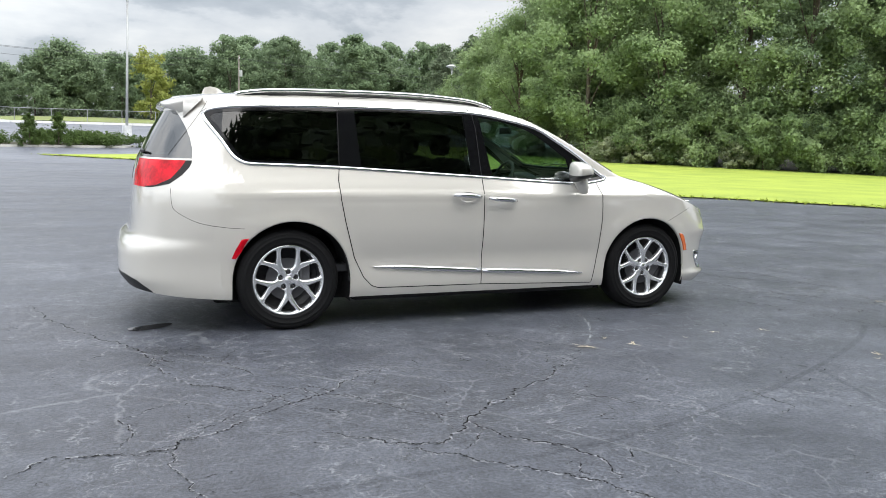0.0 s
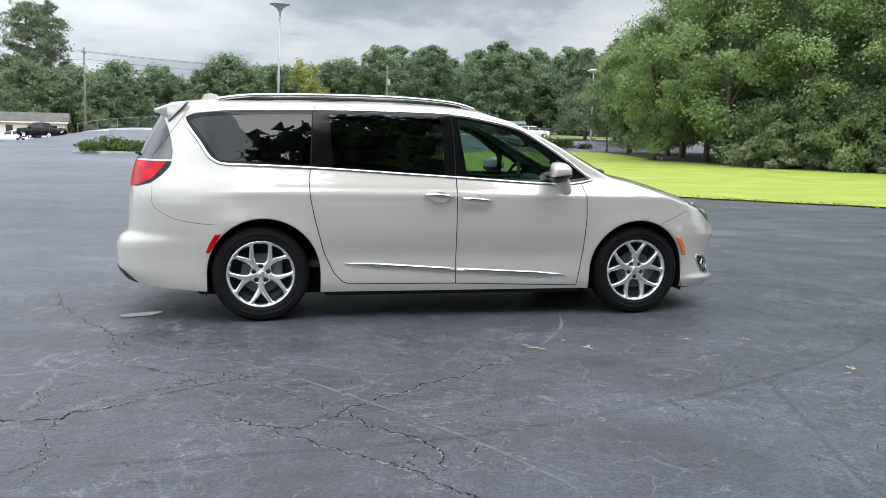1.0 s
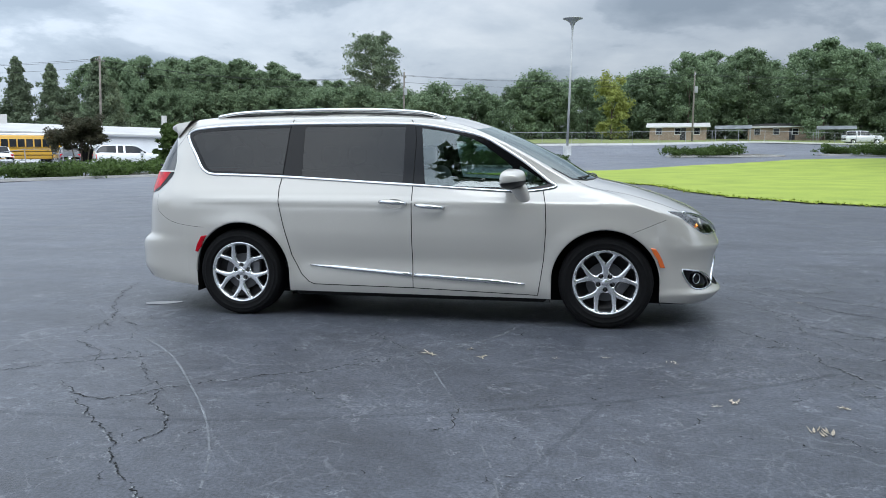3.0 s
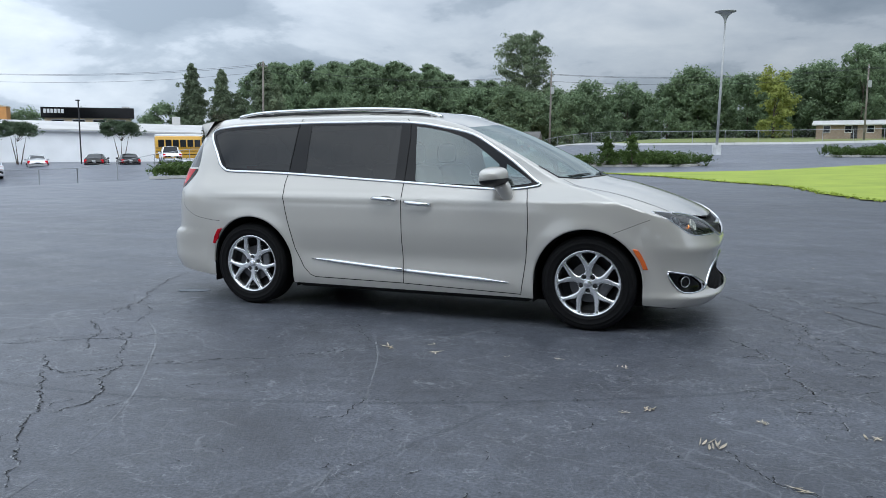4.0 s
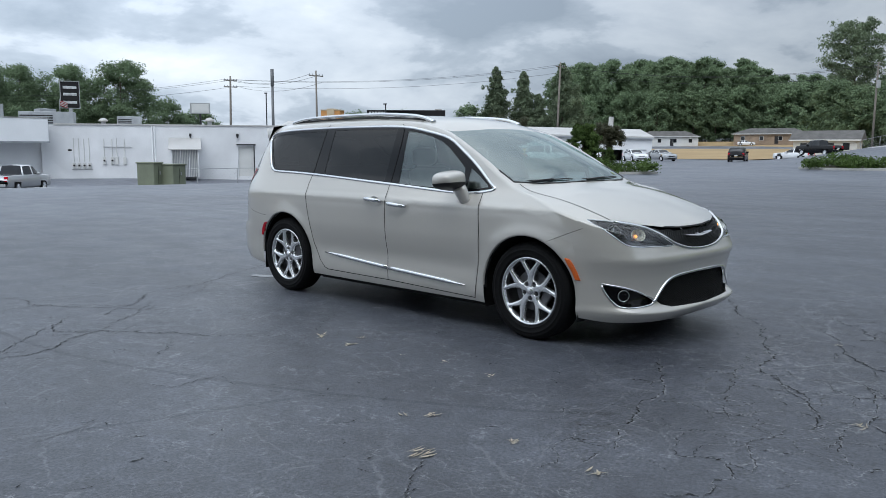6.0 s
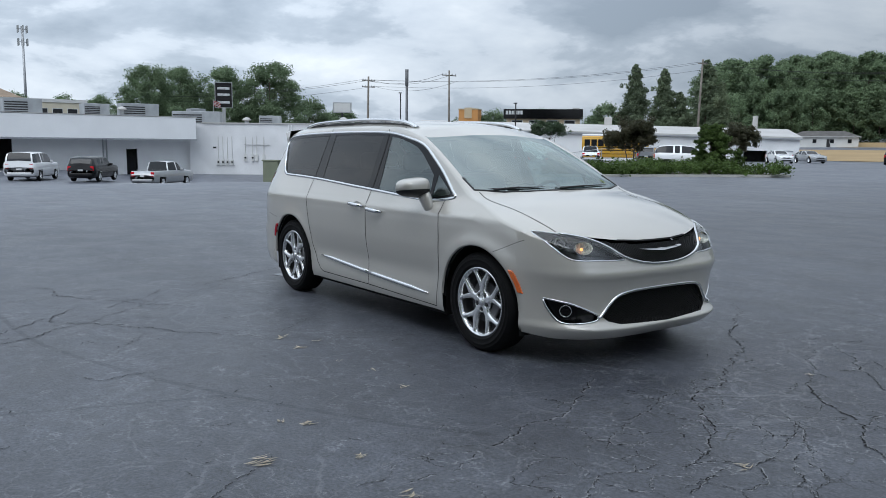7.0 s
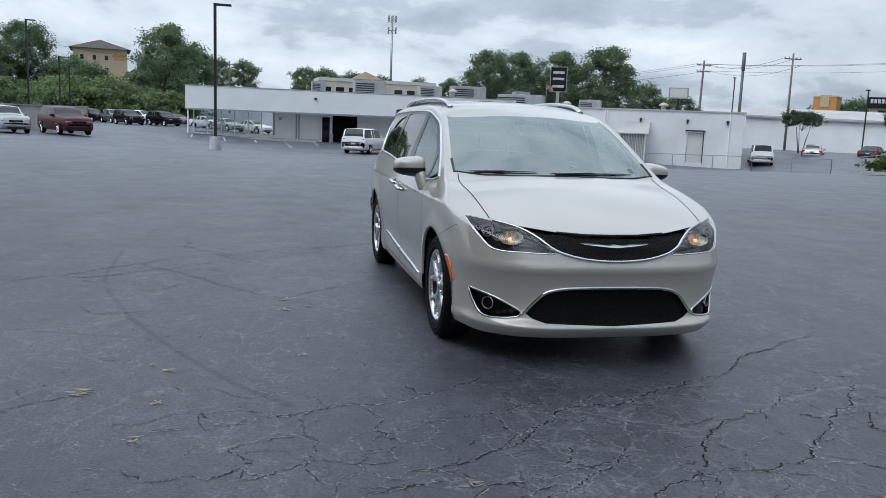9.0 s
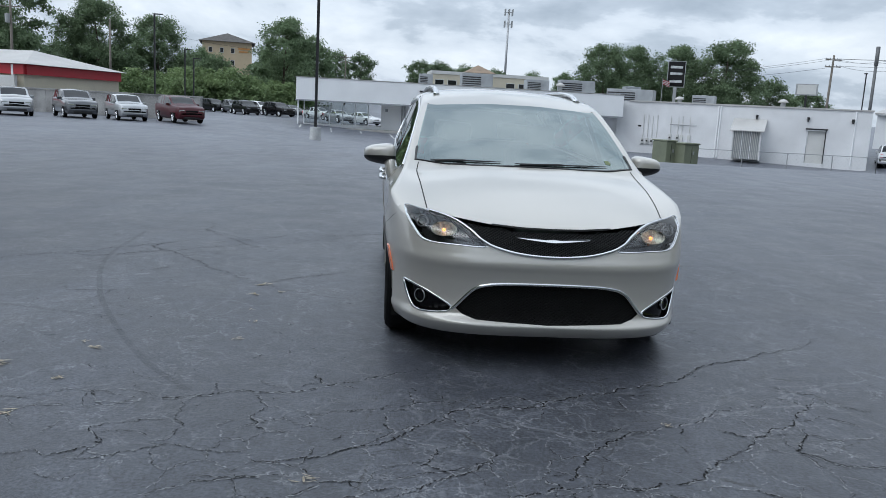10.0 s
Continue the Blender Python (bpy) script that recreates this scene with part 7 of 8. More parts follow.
def carport(x, y, turn):
    c = thing("carport", "metal carport with a curved pale blue roof", "carport", (x, y, land(x, y)), turn)
    bm = bmesh.new()
    for s in range(2):
        for k in range(9):
            yy = -2.5 + 5 * k / 8
            bm.verts.new((-3 + 6 * s, yy, 2.6 - 0.6 * (yy / 2.5) ** 2))
    vs = list(bm.verts)
    for k in range(8):
        bm.faces.new((vs[k], vs[k + 1], vs[10 + k], vs[9 + k]))
    bmesh.ops.solidify(bm, geom=bm.faces[:], thickness=0.08)
    part("roof", bm, M["unit_grey"], c)
    for xx in (-2.8, 2.8):
        for yy in (-2.3, 2.3):
            bm = bmesh.new()
            tube(bm, [(xx, yy, 0), (xx, yy, 2.1)], 0.05, 6)
            part("post", bm, M["galv"], c)


carport(40, 140, -10)
carport(23.5, 140, -8)


def build_red():
    r = thing("red_trim_building", "low cream building with a red band and pale metal roof", "building", (-61.8, -29.8, 0), -20)
    solid("wall", (-12, -0.2, -30, -0.3, 1.6, 3.2), "cream", r)
    solid("band", (-0.2, 0.05, -30.2, -0.1, 2.75, 3.55), "red_paint", r, "red painted fascia band")
    solid("band", (-12, -0.2, -0.15, 0.0, 2.75, 3.55), "red_paint", r, "red painted fascia band")
    bm = bmesh.new()
    vs = [bm.verts.new(p) for p in ((0.4, 0.4, 3.58), (0.4, -30.4, 3.58), (-6, -27, 5.0), (-6, -4.5, 5.0), (-12.4, 0.4, 3.58), (-12.4, -30.4, 3.58))]
    for q in ((0, 3, 2, 1), (0, 4, 3), (3, 4, 5, 2), (1, 2, 5), (0, 1, 5, 4)):
        bm.faces.new([vs[i] for i in q])
    bmesh.ops.recalc_face_normals(bm, faces=bm.faces[:])
    part("roof", bm, M["roof_metal"], r, "pale metal roof")
    for y in (-1.2, -9, -17, -25):
        solid("post", (-0.1, 0.08, y - 0.1, y + 0.1, 1.7, 3.5), "fascia", r)
    solid("parapet", (0.2, 0.5, -30, -0.6, 1.55, 2.62), "siding", r, "off-white low screen wall")
    w = thing("retaining_wall", "grey concrete retaining wall behind the parked cars", "wall")
    w.matrix_basis = pose(-52.6, -17.5, 0, 0, 0, -14)
    for k in range(9):
        solid("panel", (-0.15, 0.15, -23.0 + 3.0 * k, -20.03 + 3.0 * k, -0.3, 1.62), "old_concrete", w)
    solid("cap", (-0.2, 0.2, -23.0, 4.0, 1.63, 1.72), "old_concrete", w)


build_red()


def hotel():
    h = thing("hotel_building", "beige hotel with a dark hipped roof on the hill", "building", (-210, -41, 6), 10)
    h.scale = (0.88, 0.88, 0.86)
    solid("wall", (-8, 8, -6.8, 6.8, 0, 11.6), "beige", h)
    bm = bmesh.new()
    vs = [bm.verts.new(p) for p in ((-9, -7.8, 11.6), (9, -7.8, 11.6), (9, 7.8, 11.6), (-9, 7.8, 11.6), (-3, 0, 14.4), (3, 0, 14.4))]
    for q in ((0, 1, 5, 4), (1, 2, 5), (2, 3, 4, 5), (3, 0, 4)):
        bm.faces.new([vs[i] for i in q])
    part("roof", bm, M["shingle"], h)
    for z in (2.0, 5.0, 8.4):
        for y in (-4.6, -1.5, 1.5):
            win = solid("window", (8.0, 8.06, y - 0.55, y + 0.55, z, z + 1.5), "siding", h)
            solid("pane", (8.07, 8.1, y - 0.45, y + 0.45, z + 0.1, z + 1.4), "dark_pane", win)
    solid("sign_bar", (8.05, 8.15, 3.0, 6.2, 9.6, 10.1), "orange", h)
    solid("sign_bar", (8.05, 8.15, 3.3, 6.0, 8.8, 9.2), "orange", h)


hotel()


def strip_shops():
    s = thing("strip_shops", "low cream row of shops behind the white roof", "building", (-152, 20, 4.2), 3)
    solid("wall", (-8, 0, -11.5, 11.5, 0, 4.6), "cream", s)
    solid("parapet", (-8.2, 0.15, -11.6, 11.6, 4.6, 5.2), "siding", s)
    bm = bmesh.new()
    vs = [bm.verts.new(p) for p in ((0.3, -5, 5.2), (0.3, 1, 5.2), (-7, 1, 5.2), (-7, -5, 5.2), (-3.4, -2, 6.9))]
    for q in ((0, 1, 4), (1, 2, 4), (2, 3, 4), (3, 0, 4)):
        bm.faces.new([vs[i] for i in q])
    part("roof", bm, M["tan_brick"], s)
    for y in (-10, -7.5, -5, 4, 6.5, 9):
        w = solid("window", (0.0, 0.06, y - 0.9, y + 0.9, 1.2, 3.6), "siding", s)
        solid("pane", (0.061, 0.08, y - 0.8, y + 0.8, 1.3, 3.5), "dark_pane", w)
    o = thing("orange_building", "orange and tan building beyond the warehouse", "building", (-167, 132, 4.0), 40)
    solid("wall", (-2.6, 2.6, -2.6, 2.6, 0, 7.5), "orange", o)
    solid("upper_block", (-1.0, 1.0, -2.8, 2.8, 5.2, 8.0), "beige", o)
    solid("parapet", (-2.7, 2.7, -2.7, 2.7, 7.5, 7.75), "beige", o)
    d = thing("dark_roof_shops", "dark-fronted shop row with a sign band", "building", (-139.6, 133, 3.6), 45.5)
    d.scale = (1.37, 1.37, 1.37)
    solid("wall", (-6.5, 6.5, 0, 6, 0, 3.6), "beige", d)
    solid("band", (-7, 7, -0.5, 6.2, 3.6, 5.3), "gloss_black", d, "black fascia band")
    for k in range(6):
        solid("sign_bar", (-6.6 + 0.52 * k, -6.22 + 0.52 * k, -0.56, -0.51, 4.35, 5.0), "line", d)
    for k in range(4):
        w = solid("window", (-5.6 + 3.1 * k, -3.6 + 3.1 * k, -0.06, 0, 2.2, 3.4), "siding", d)
        solid("pane", (-5.5 + 3.1 * k, -3.7 + 3.1 * k, -0.08, -0.061, 2.25, 3.3), "dark_pane", w)
    solid("flue", (5.2, 6.4, 1, 2, 3.6, 5.6), "roof_metal", d)
    p = thing("pylon_sign", "black pylon sign with pale bars in a grey frame", "sign", (-142.8, 53.6, 4), -21)
    solid("board", (-0.15, 0.15, -1.5, 1.5, 4.6, 9.1), "gloss_black", p, "black sign board")
    for y in (-1.6, 1.5):
        solid("frame", (-0.2, 0.2, y, y + 0.12, 4.5, 9.2), "lamp_grey", p)
    for z in (4.45, 9.15):
        solid("frame", (-0.2, 0.2, -1.6, 1.62, z, z + 0.1), "lamp_grey", p)
    for z in (7.9, 6.7, 5.3):
        solid("sign_bar", (0.16, 0.19, -1.1, 1.1, z, z + 0.45), "line", p, "pale sign lettering bar")
    solid("post", (-0.2, 0.2, -0.3, 0.3, -1, 4.5), "lamp_grey", p)
    b = thing("billboard", "grey billboard beyond the roofs", "billboard", (-148, 82, 4), -30)
    solid("panel", (-0.2, 0.2, -2.0, 2.0, 4.6, 6.8), "lamp_grey", b)
    solid("face", (0.2, 0.25, -1.7, 1.7, 4.8, 6.6), "siding", b)
    solid("post", (-0.15, 0.15, -0.2, 0.2, 0, 4.6), "pole_dark", b)
    f = thing("flag_on_pole", "striped flag hanging from a slim pole", "flag", (-128, 46, 4))
    bm = bmesh.new()
    tube(bm, [(0, 0, 0), (0, 0, 5.2)], 0.06, 8)
    part("pole", bm, M["lamp_grey"], f)
    for k in range(7):
        bm = bmesh.new()
        rows = []
        for i in range(8):
            u = i / 7
            rows.append([bm.verts.new((0.10 * math.sin(5 * u), 0.05 + 1.2 * u, 4.95 - 0.12 * k - 0.35 * u - dz)) for dz in (0, 0.12)])
        for a, c in zip(rows, rows[1:]):
            bm.faces.new((a[0], c[0], c[1], a[1]))
        bmesh.ops.solidify(bm, geom=bm.faces[:], thickness=0.01)
        part("stripe", bm, M["red_paint" if k % 2 == 0 else "siding"], f)
    q = thing("second_roof", "long low white roof behind the shop wing", "building", (-95, 45, -0.5), 35)
    solid("wall", (-20, 10, -2, 6, 0, 4.6), "white_wall", q)
    solid("coping", (-20.2, 10.2, -2.2, 6.2, 4.6, 4.75), "roof_metal", q)


strip_shops()

# ---- parked vehicles ----
# stations of a car body: x, bottom, belt, roof, half width at belt, half width at roof
SUV_SHAPE = [(2.35, 0.42, 0.62, 0.64, 0.70, 0.60), (2.25, 0.28, 0.92, 0.95, 0.86, 0.72), (1.9, 0.25, 1.02, 1.06, 0.93, 0.80), (1.1, 0.25, 1.08, 1.12, 0.95, 0.82), (0.85, 0.25, 1.10, 1.20, 0.95, 0.80), (0.15, 0.25, 1.12, 1.62, 0.95, 0.76), (-0.6, 0.25, 1.13, 1.68, 0.95, 0.77), (-1.5, 0.25, 1.15, 1.67, 0.95, 0.76), (-2.0, 0.27, 1.16, 1.60, 0.93, 0.73), (-2.28, 0.32, 1.10, 1.22, 0.88, 0.72), (-2.35, 0.45, 0.75, 0.78, 0.80, 0.70)]
BIG_SUV_SHAPE = [(2.6, 0.45, 0.75, 0.77, 0.80, 0.70), (2.52, 0.30, 1.05, 1.08, 0.95, 0.82), (2.1, 0.27, 1.14, 1.18, 1.0, 0.88), (1.2, 0.27, 1.18, 1.22, 1.01, 0.88), (1.0, 0.27, 1.19, 1.28, 1.01, 0.86), (0.45, 0.27, 1.20, 1.80, 1.01, 0.78), (-0.6, 0.27, 1.20, 1.88, 1.01, 0.78), (-1.8, 0.27, 1.20, 1.87, 1.01, 0.78), (-2.35, 0.30, 1.20, 1.83, 1.0, 0.76), (-2.52, 0.34, 1.18, 1.30, 0.97, 0.84), (-2.58, 0.48, 0.85, 0.88, 0.92, 0.84)]
SEDAN_SHAPE = [(2.35, 0.38, 0.58, 0.60, 0.68, 0.58), (2.25, 0.24, 0.80, 0.83, 0.84, 0.70), (1.8, 0.2, 0.88, 0.92, 0.90, 0.76), (0.95, 0.2, 0.95, 0.99, 0.91, 0.78), (0.75, 0.2, 0.96, 1.04, 0.91, 0.76), (-0.05, 0.2, 0.98, 1.42, 0.91, 0.62), (-0.7, 0.2, 0.99, 1.45, 0.91, 0.62), (-1.2, 0.2, 1.0, 1.38, 0.91, 0.62), (-1.85, 0.22, 1.02, 1.08, 0.88, 0.72), (-2.25, 0.28, 0.98, 1.02, 0.84, 0.70), (-2.35, 0.42, 0.66, 0.68, 0.76, 0.66)]
PICKUP_SHAPE = [(2.65, 0.45, 0.72, 0.74, 0.74, 0.66), (2.56, 0.30, 0.98, 1.01, 0.88, 0.76), (2.1, 0.28, 1.05, 1.09, 0.92, 0.80), (1.35, 0.28, 1.10, 1.14, 0.93, 0.80), (1.15, 0.28, 1.11, 1.2, 0.93, 0.78), (0.6, 0.28, 1.12, 1.70, 0.93, 0.68), (0.0, 0.28, 1.12, 1.74, 0.93, 0.68), (-0.6, 0.28, 1.12, 1.70, 0.93, 0.68), (-0.72, 0.28, 1.12, 1.13, 0.93, 0.84), (-2.5, 0.30, 1.10, 1.11, 0.92, 0.84), (-2.62, 0.45, 0.8, 0.82, 0.88, 0.82)]
CAR_SHAPES = {"suv": SUV_SHAPE, "big_suv": BIG_SUV_SHAPE, "sedan": SEDAN_SHAPE, "pickup": PICKUP_SHAPE}
CAR_CABIN = {"suv": (0.9, -2.27), "big_suv": (1.05, -2.53), "sedan": (0.8, -1.9), "pickup": (1.2, -0.7)}
car_meshes = {}


def car_wheel():
    if "wheel" not in car_meshes:
        bm = bmesh.new()
        spin(bm, [(0.22, -0.09), (0.24, -0.11), (0.33, -0.10), (0.35, -0.06), (0.35, 0.06), (0.33, 0.10), (0.22, 0.1)], 24)
        rb = bmesh.new()
        spin(rb, [(0.0, -0.07), (0.06, -0.085), (0.07, -0.06), (0.19, -0.075), (0.22, -0.10), (0.235, -0.1)], 24)
        for k in range(5):
            a = 2 * math.pi * k / 5
            tube(rb, [(0.05 * math.cos(a), -0.085, 0.05 * math.sin(a)), (0.22 * math.cos(a), -0.095, 0.22 * math.sin(a))], 0.028, 5)
        car_meshes["wheel"] = (bm, rb)
        for nm, b, m in (("tyre", bm, "tyre"), ("rim", rb, "alloy")):
            me = bpy.data.meshes.new(nm)
            b.to_mesh(me)
            me.materials.append(M[m])
            car_meshes[nm] = me
    return car_meshes["tyre"], car_meshes["rim"]


def car(kind, paint, label, x, y, heading, z=None, size=1.0, category="car"):
    c = thing("parked_car" if kind != "pickup" else "pickup_truck", label, category, (x, y, land(x, y) if z is None else z), heading)
    c.scale = (size,) * 3
    st = CAR_SHAPES[kind]
    f0, f1 = CAR_CABIN[kind]
    # finer stations
    cols = [curve([s[0] for s in st[::-1]], [s[i] for s in st[::-1]]) for i in range(1, 6)]
    xs = sorted({*[st[-1][0] + (st[0][0] - st[-1][0]) * k / 40 for k in range(41)], *[s[0] for s in st]}, reverse=True)
    body, glass = bmesh.new(), {"side_window": bmesh.new(), "side_window.l": bmesh.new(), "windscreen": bmesh.new(), "rear_window": bmesh.new()}
    rows = []
    for xx in xs:
        b, be, ro, wb, wr = [f(xx) for f in cols]
        sec = [(0.0, b), (wb * 0.90, b), (wb * 0.985, b + 0.12), (wb, (b + be) / 2), (wb * 0.975, be - 0.05), (wb * 0.94, be), (wr + (wb * 0.94 - wr) * 0.10, be + (ro - be) * 0.90), (wr * 0.88, ro - 0.005), (0.0, ro + 0.035)]
        rows.append((xx, sec))
    wheels = (1.42, -1.40) if kind in ("suv", "sedan") else (1.62, -1.55)
    for (xa, sa), (xb, sb) in zip(rows, rows[1:]):
        for s in (-1, 1):
            for j in range(8):
                mx = (xa + xb) / 2
                mz = (sa[j][1] + sb[j + 1][1]) / 2
                if j in (1, 2, 3) and any(math.hypot(mx - w, mz - 0.36) < 0.43 for w in wheels):
                    continue
                ht = (sa[7][1] - sa[5][1]) + (sb[7][1] - sb[5][1])
                tgt = body
                if f1 < mx < f0 and ht > 0.16:
                    slope = abs(sb[7][1] - sa[7][1]) / max(xa - xb, 1e-4)
                    if j == 5 and abs(mx - (f0 + f1) / 2 - 0.12) > 0.05 and not (abs(mx + 1.05) < 0.06):
                        tgt = glass["side_window" if s < 0 else "side_window.l"]
                    elif j == 7 and slope > 0.35:
                        tgt = glass["windscreen" if mx > (f0 + f1) / 2 else "rear_window"]
                q = [tgt.verts.new(p) for p in ((xa, s * sa[j][0], sa[j][1]), (xb, s * sb[j][0], sb[j][1]), (xb, s * sb[j + 1][0], sb[j + 1][1]), (xa, s * sa[j + 1][0], sa[j + 1][1]))]
                tgt.faces.new(q if s < 0 else q[::-1])
    for bm_ in (body, *glass.values()):
        bmesh.ops.remove_doubles(bm_, verts=bm_.verts[:], dist=2e-4)
        bmesh.ops.recalc_face_normals(bm_, faces=bm_.faces[:])
    part("body", body, M[paint], c, "", True)
    for n, b in glass.items():
        if len(b.faces):
            part(n.split(".")[0], b, M["dark_pane"], c, "dark car window", True)
        else:
            b.free()
    tyre, rim = car_wheel()
    for wx in wheels:
        for s in (-1, 1):
            w = new("wheel", tyre)
            w.parent = c
            w.matrix_basis = pose(wx, s * 0.84 * (1 if kind != "big_suv" else 1.07), 0.35, 0, 0, 0 if s < 0 else 180)
            r = new("rim", rim)
            r.parent = w
    nx, tx = st[0][0], st[-1][0]
    solid("underside", (tx + 0.35, nx - 0.35, -0.72, 0.72, 0.24, 0.55), "black", c)
    for s in (-1, 1):
        zf = st[1][2] - 0.16
        solid("headlight", (nx - 0.16, nx - 0.045, s * 0.62 - 0.17, s * 0.62 + 0.17, zf - 0.06, zf + 0.07), "reflector", c, "", 0.02)
        solid("tail_lamp", (tx + 0.03, tx + 0.14, s * 0.74 - 0.12, s * 0.74 + 0.12, st[-2][2] - 0.35, st[-2][2] - 0.05), "red_lens", c, "", 0.02)
        bm = bmesh.new()
        box(bm, f0 - 0.42, f0 - 0.24, s * 0.98 - 0.1, s * 0.98 + 0.1, st[3][2] - 0.02, st[3][2] + 0.14, 0.03)
        part("mirror", bm, M[paint], c)
    solid("grille", (nx - 0.12, nx - 0.012, -0.40, 0.40, st[1][2] - 0.33, st[1][2] - 0.11), "gloss_black", c, "", 0.03)
    solid("lower_intake", (nx - 0.12, nx + 0.004, -0.52, 0.52, 0.29, 0.40), "black", c, "", 0.02)
    solid("front_bumper", (nx - 0.14, nx + 0.01, -0.70, 0.70, 0.41, 0.55), paint, c, "", 0.05)
    solid("rear_bumper", (tx - 0.03, tx + 0.14, -0.74, 0.74, 0.42, 0.58), paint, c, "", 0.03)
    solid("plate_bar", (tx - 0.005, tx + 0.02, -0.16, 0.16, 0.72, 0.84), "line", c)
    return c


car("big_suv", "white_paint", "large white sport utility vehicle parked by the shop", -55.0, 5.6, 152, None)
car("suv", "black_paint", "black crossover car parked beside the white one", -52.3, 8.9, 146, None, 0.98)
car("pickup", "silver_paint", "silver pickup truck parked below the lot's edge", -51.2, 13.2, 132, None, 1.0, "truck")
car("suv", "silver_paint", "silver crossover parked against the concrete wall", -44.6, -23.4, 28, None)
car("suv", "grey_paint", "dark grey minivan parked against the concrete wall", -45.8, -20.2, 31, None, 1.02)
car("suv", "silver_paint", "silver compact sport utility vehicle with its nose out", -45.6, -17.0, 30, None, 0.94)
car("suv", "maroon_paint", "maroon sport utility vehicle parked by the wall's end", -46.4, -13.9, 32, None, 0.98)
for i, (x, y, k, p, l) in enumerate(((-91.6, -17.0, "suv", "black_paint", "black"), (-92.5, -13.3, "suv", "black_paint", "black"), (-97, -16.2, "suv", "white_paint", "white"), (-100, -20, "suv", "grey_paint", "dark grey"), (-103, -23, "suv", "black_paint", "black"), (-108, -27, "suv", "black_paint", "black"), (-112, -25, "sedan", "white_paint", "white"), (-100, -12.5, "sedan", "grey_paint", "grey"), (-96, -8.6, "sedan", "white_paint", "white"), (-90, -6, "sedan", "silver_paint", "silver"), (-92, -3, "sedan", "white_paint", "white"))):
    car(k, p, f"{l} car in the row beyond the glazed shop front", x, y, 32 + 9 * (i % 3), None, 1.0)
car("suv", "white_paint", "white crossover parked behind the planting island", -33.4, 48.1, 42, None, 1.1)
car("suv", "grey_paint", "dark grey sport utility vehicle near the warehouse door", -47.5, 60.0, 134, None)
car("pickup", "white_paint", "white pickup truck by the loading doors", -52.5, 57.5, 135, None, 1.0, "truck")
car("sedan", "black_paint", "dark car standing before the warehouse", -58, 53.5, 128, -0.4)
car("sedan", "white_paint", "white saloon car outside the warehouse end", -45.5, 81, -40, None)
car("sedan", "silver_paint", "silver saloon car beside the warehouse gable", -45.0, 86.5, -30, None)
car("suv", "black_paint", "black sport utility vehicle driving lane at the field", -34.2, 84.3, 108, None)
car("pickup", "black_paint", "black pickup truck behind the planting island", -28.6, 93.6, 160, None, 1.0, "truck")
car("sedan", "white_paint", "white saloon car parked by the field's edge", -33.5, 99, 175, None)
car("big_suv", "white_paint", "white sport utility vehicle beside the carport", 37.6, 117.2, 5, None)
car("sedan", "white_paint", "white car parked at the house on the field", -88, 212, 20, None)
car("sedan", "silver_paint", "silver car behind the chain-link fence", -62.5, 50.5, 140, -0.5)
car("sedan", "black_paint", "black car behind the chain-link fence", -56, 55.5, 140, -0.4)


def bus():
    b = thing("school_bus", "yellow school bus with a white roof and black stripes", "bus", (-58.4, 69.0, land(-58.4, 69.0)), 44)
    bm = bmesh.new()
    box(bm, -4.6, 3.0, -1.2, 1.2, 0.45, 2.95, 0.12)
    part("body", bm, M["bus_yellow"], b, "", True)
    bm = bmesh.new()
    box(bm, 3.0, 4.6, -0.95, 0.95, 0.5, 1.55, 0.15)
    part("hood", bm, M["bus_yellow"], b, "", True)
    bm = bmesh.new()
    box(bm, -4.62, 3.05, -1.12, 1.12, 2.9, 3.15, 0.1)
    part("roof", bm, M["white_paint"], b, "white roof")
    for k in range(9):
        solid("window", (-4.3 + 0.78 * k, -3.66 + 0.78 * k, -1.23, -1.19, 1.75, 2.55), "dark_pane", b)
    for z in (0.85, 1.25, 1.6):
        solid("stripe", (-4.6, 3.0, -1.225, -1.2, z, z + 0.07), "gloss_black", b)
    solid("door", (2.0, 2.7, -1.235, -1.2, 0.5, 2.5), "dark_pane", b)
    solid("front_bumper", (4.6, 4.75, -1.1, 1.1, 0.45, 0.75), "gloss_black", b)
    solid("windscreen", (3.0, 3.04, -1.0, 1.0, 1.7, 2.6), "dark_pane", b)
    tyre, rim = car_wheel()
    for x in (-2.6, 3.6):
        for s in (-1, 1):
            w = new("wheel", tyre)
            w.parent = b
            w.matrix_basis = pose(x, s * 1.05, 0.48, 0, 0, 0 if s < 0 else 180) @ Matrix.Diagonal((1.38, 1.4, 1.38, 1))
            r = new("rim", rim)
            r.parent = w


bus()


car("big_suv", "white_paint", "white van parked beyond the shop wing", -60.5, 43.4, 150, None)


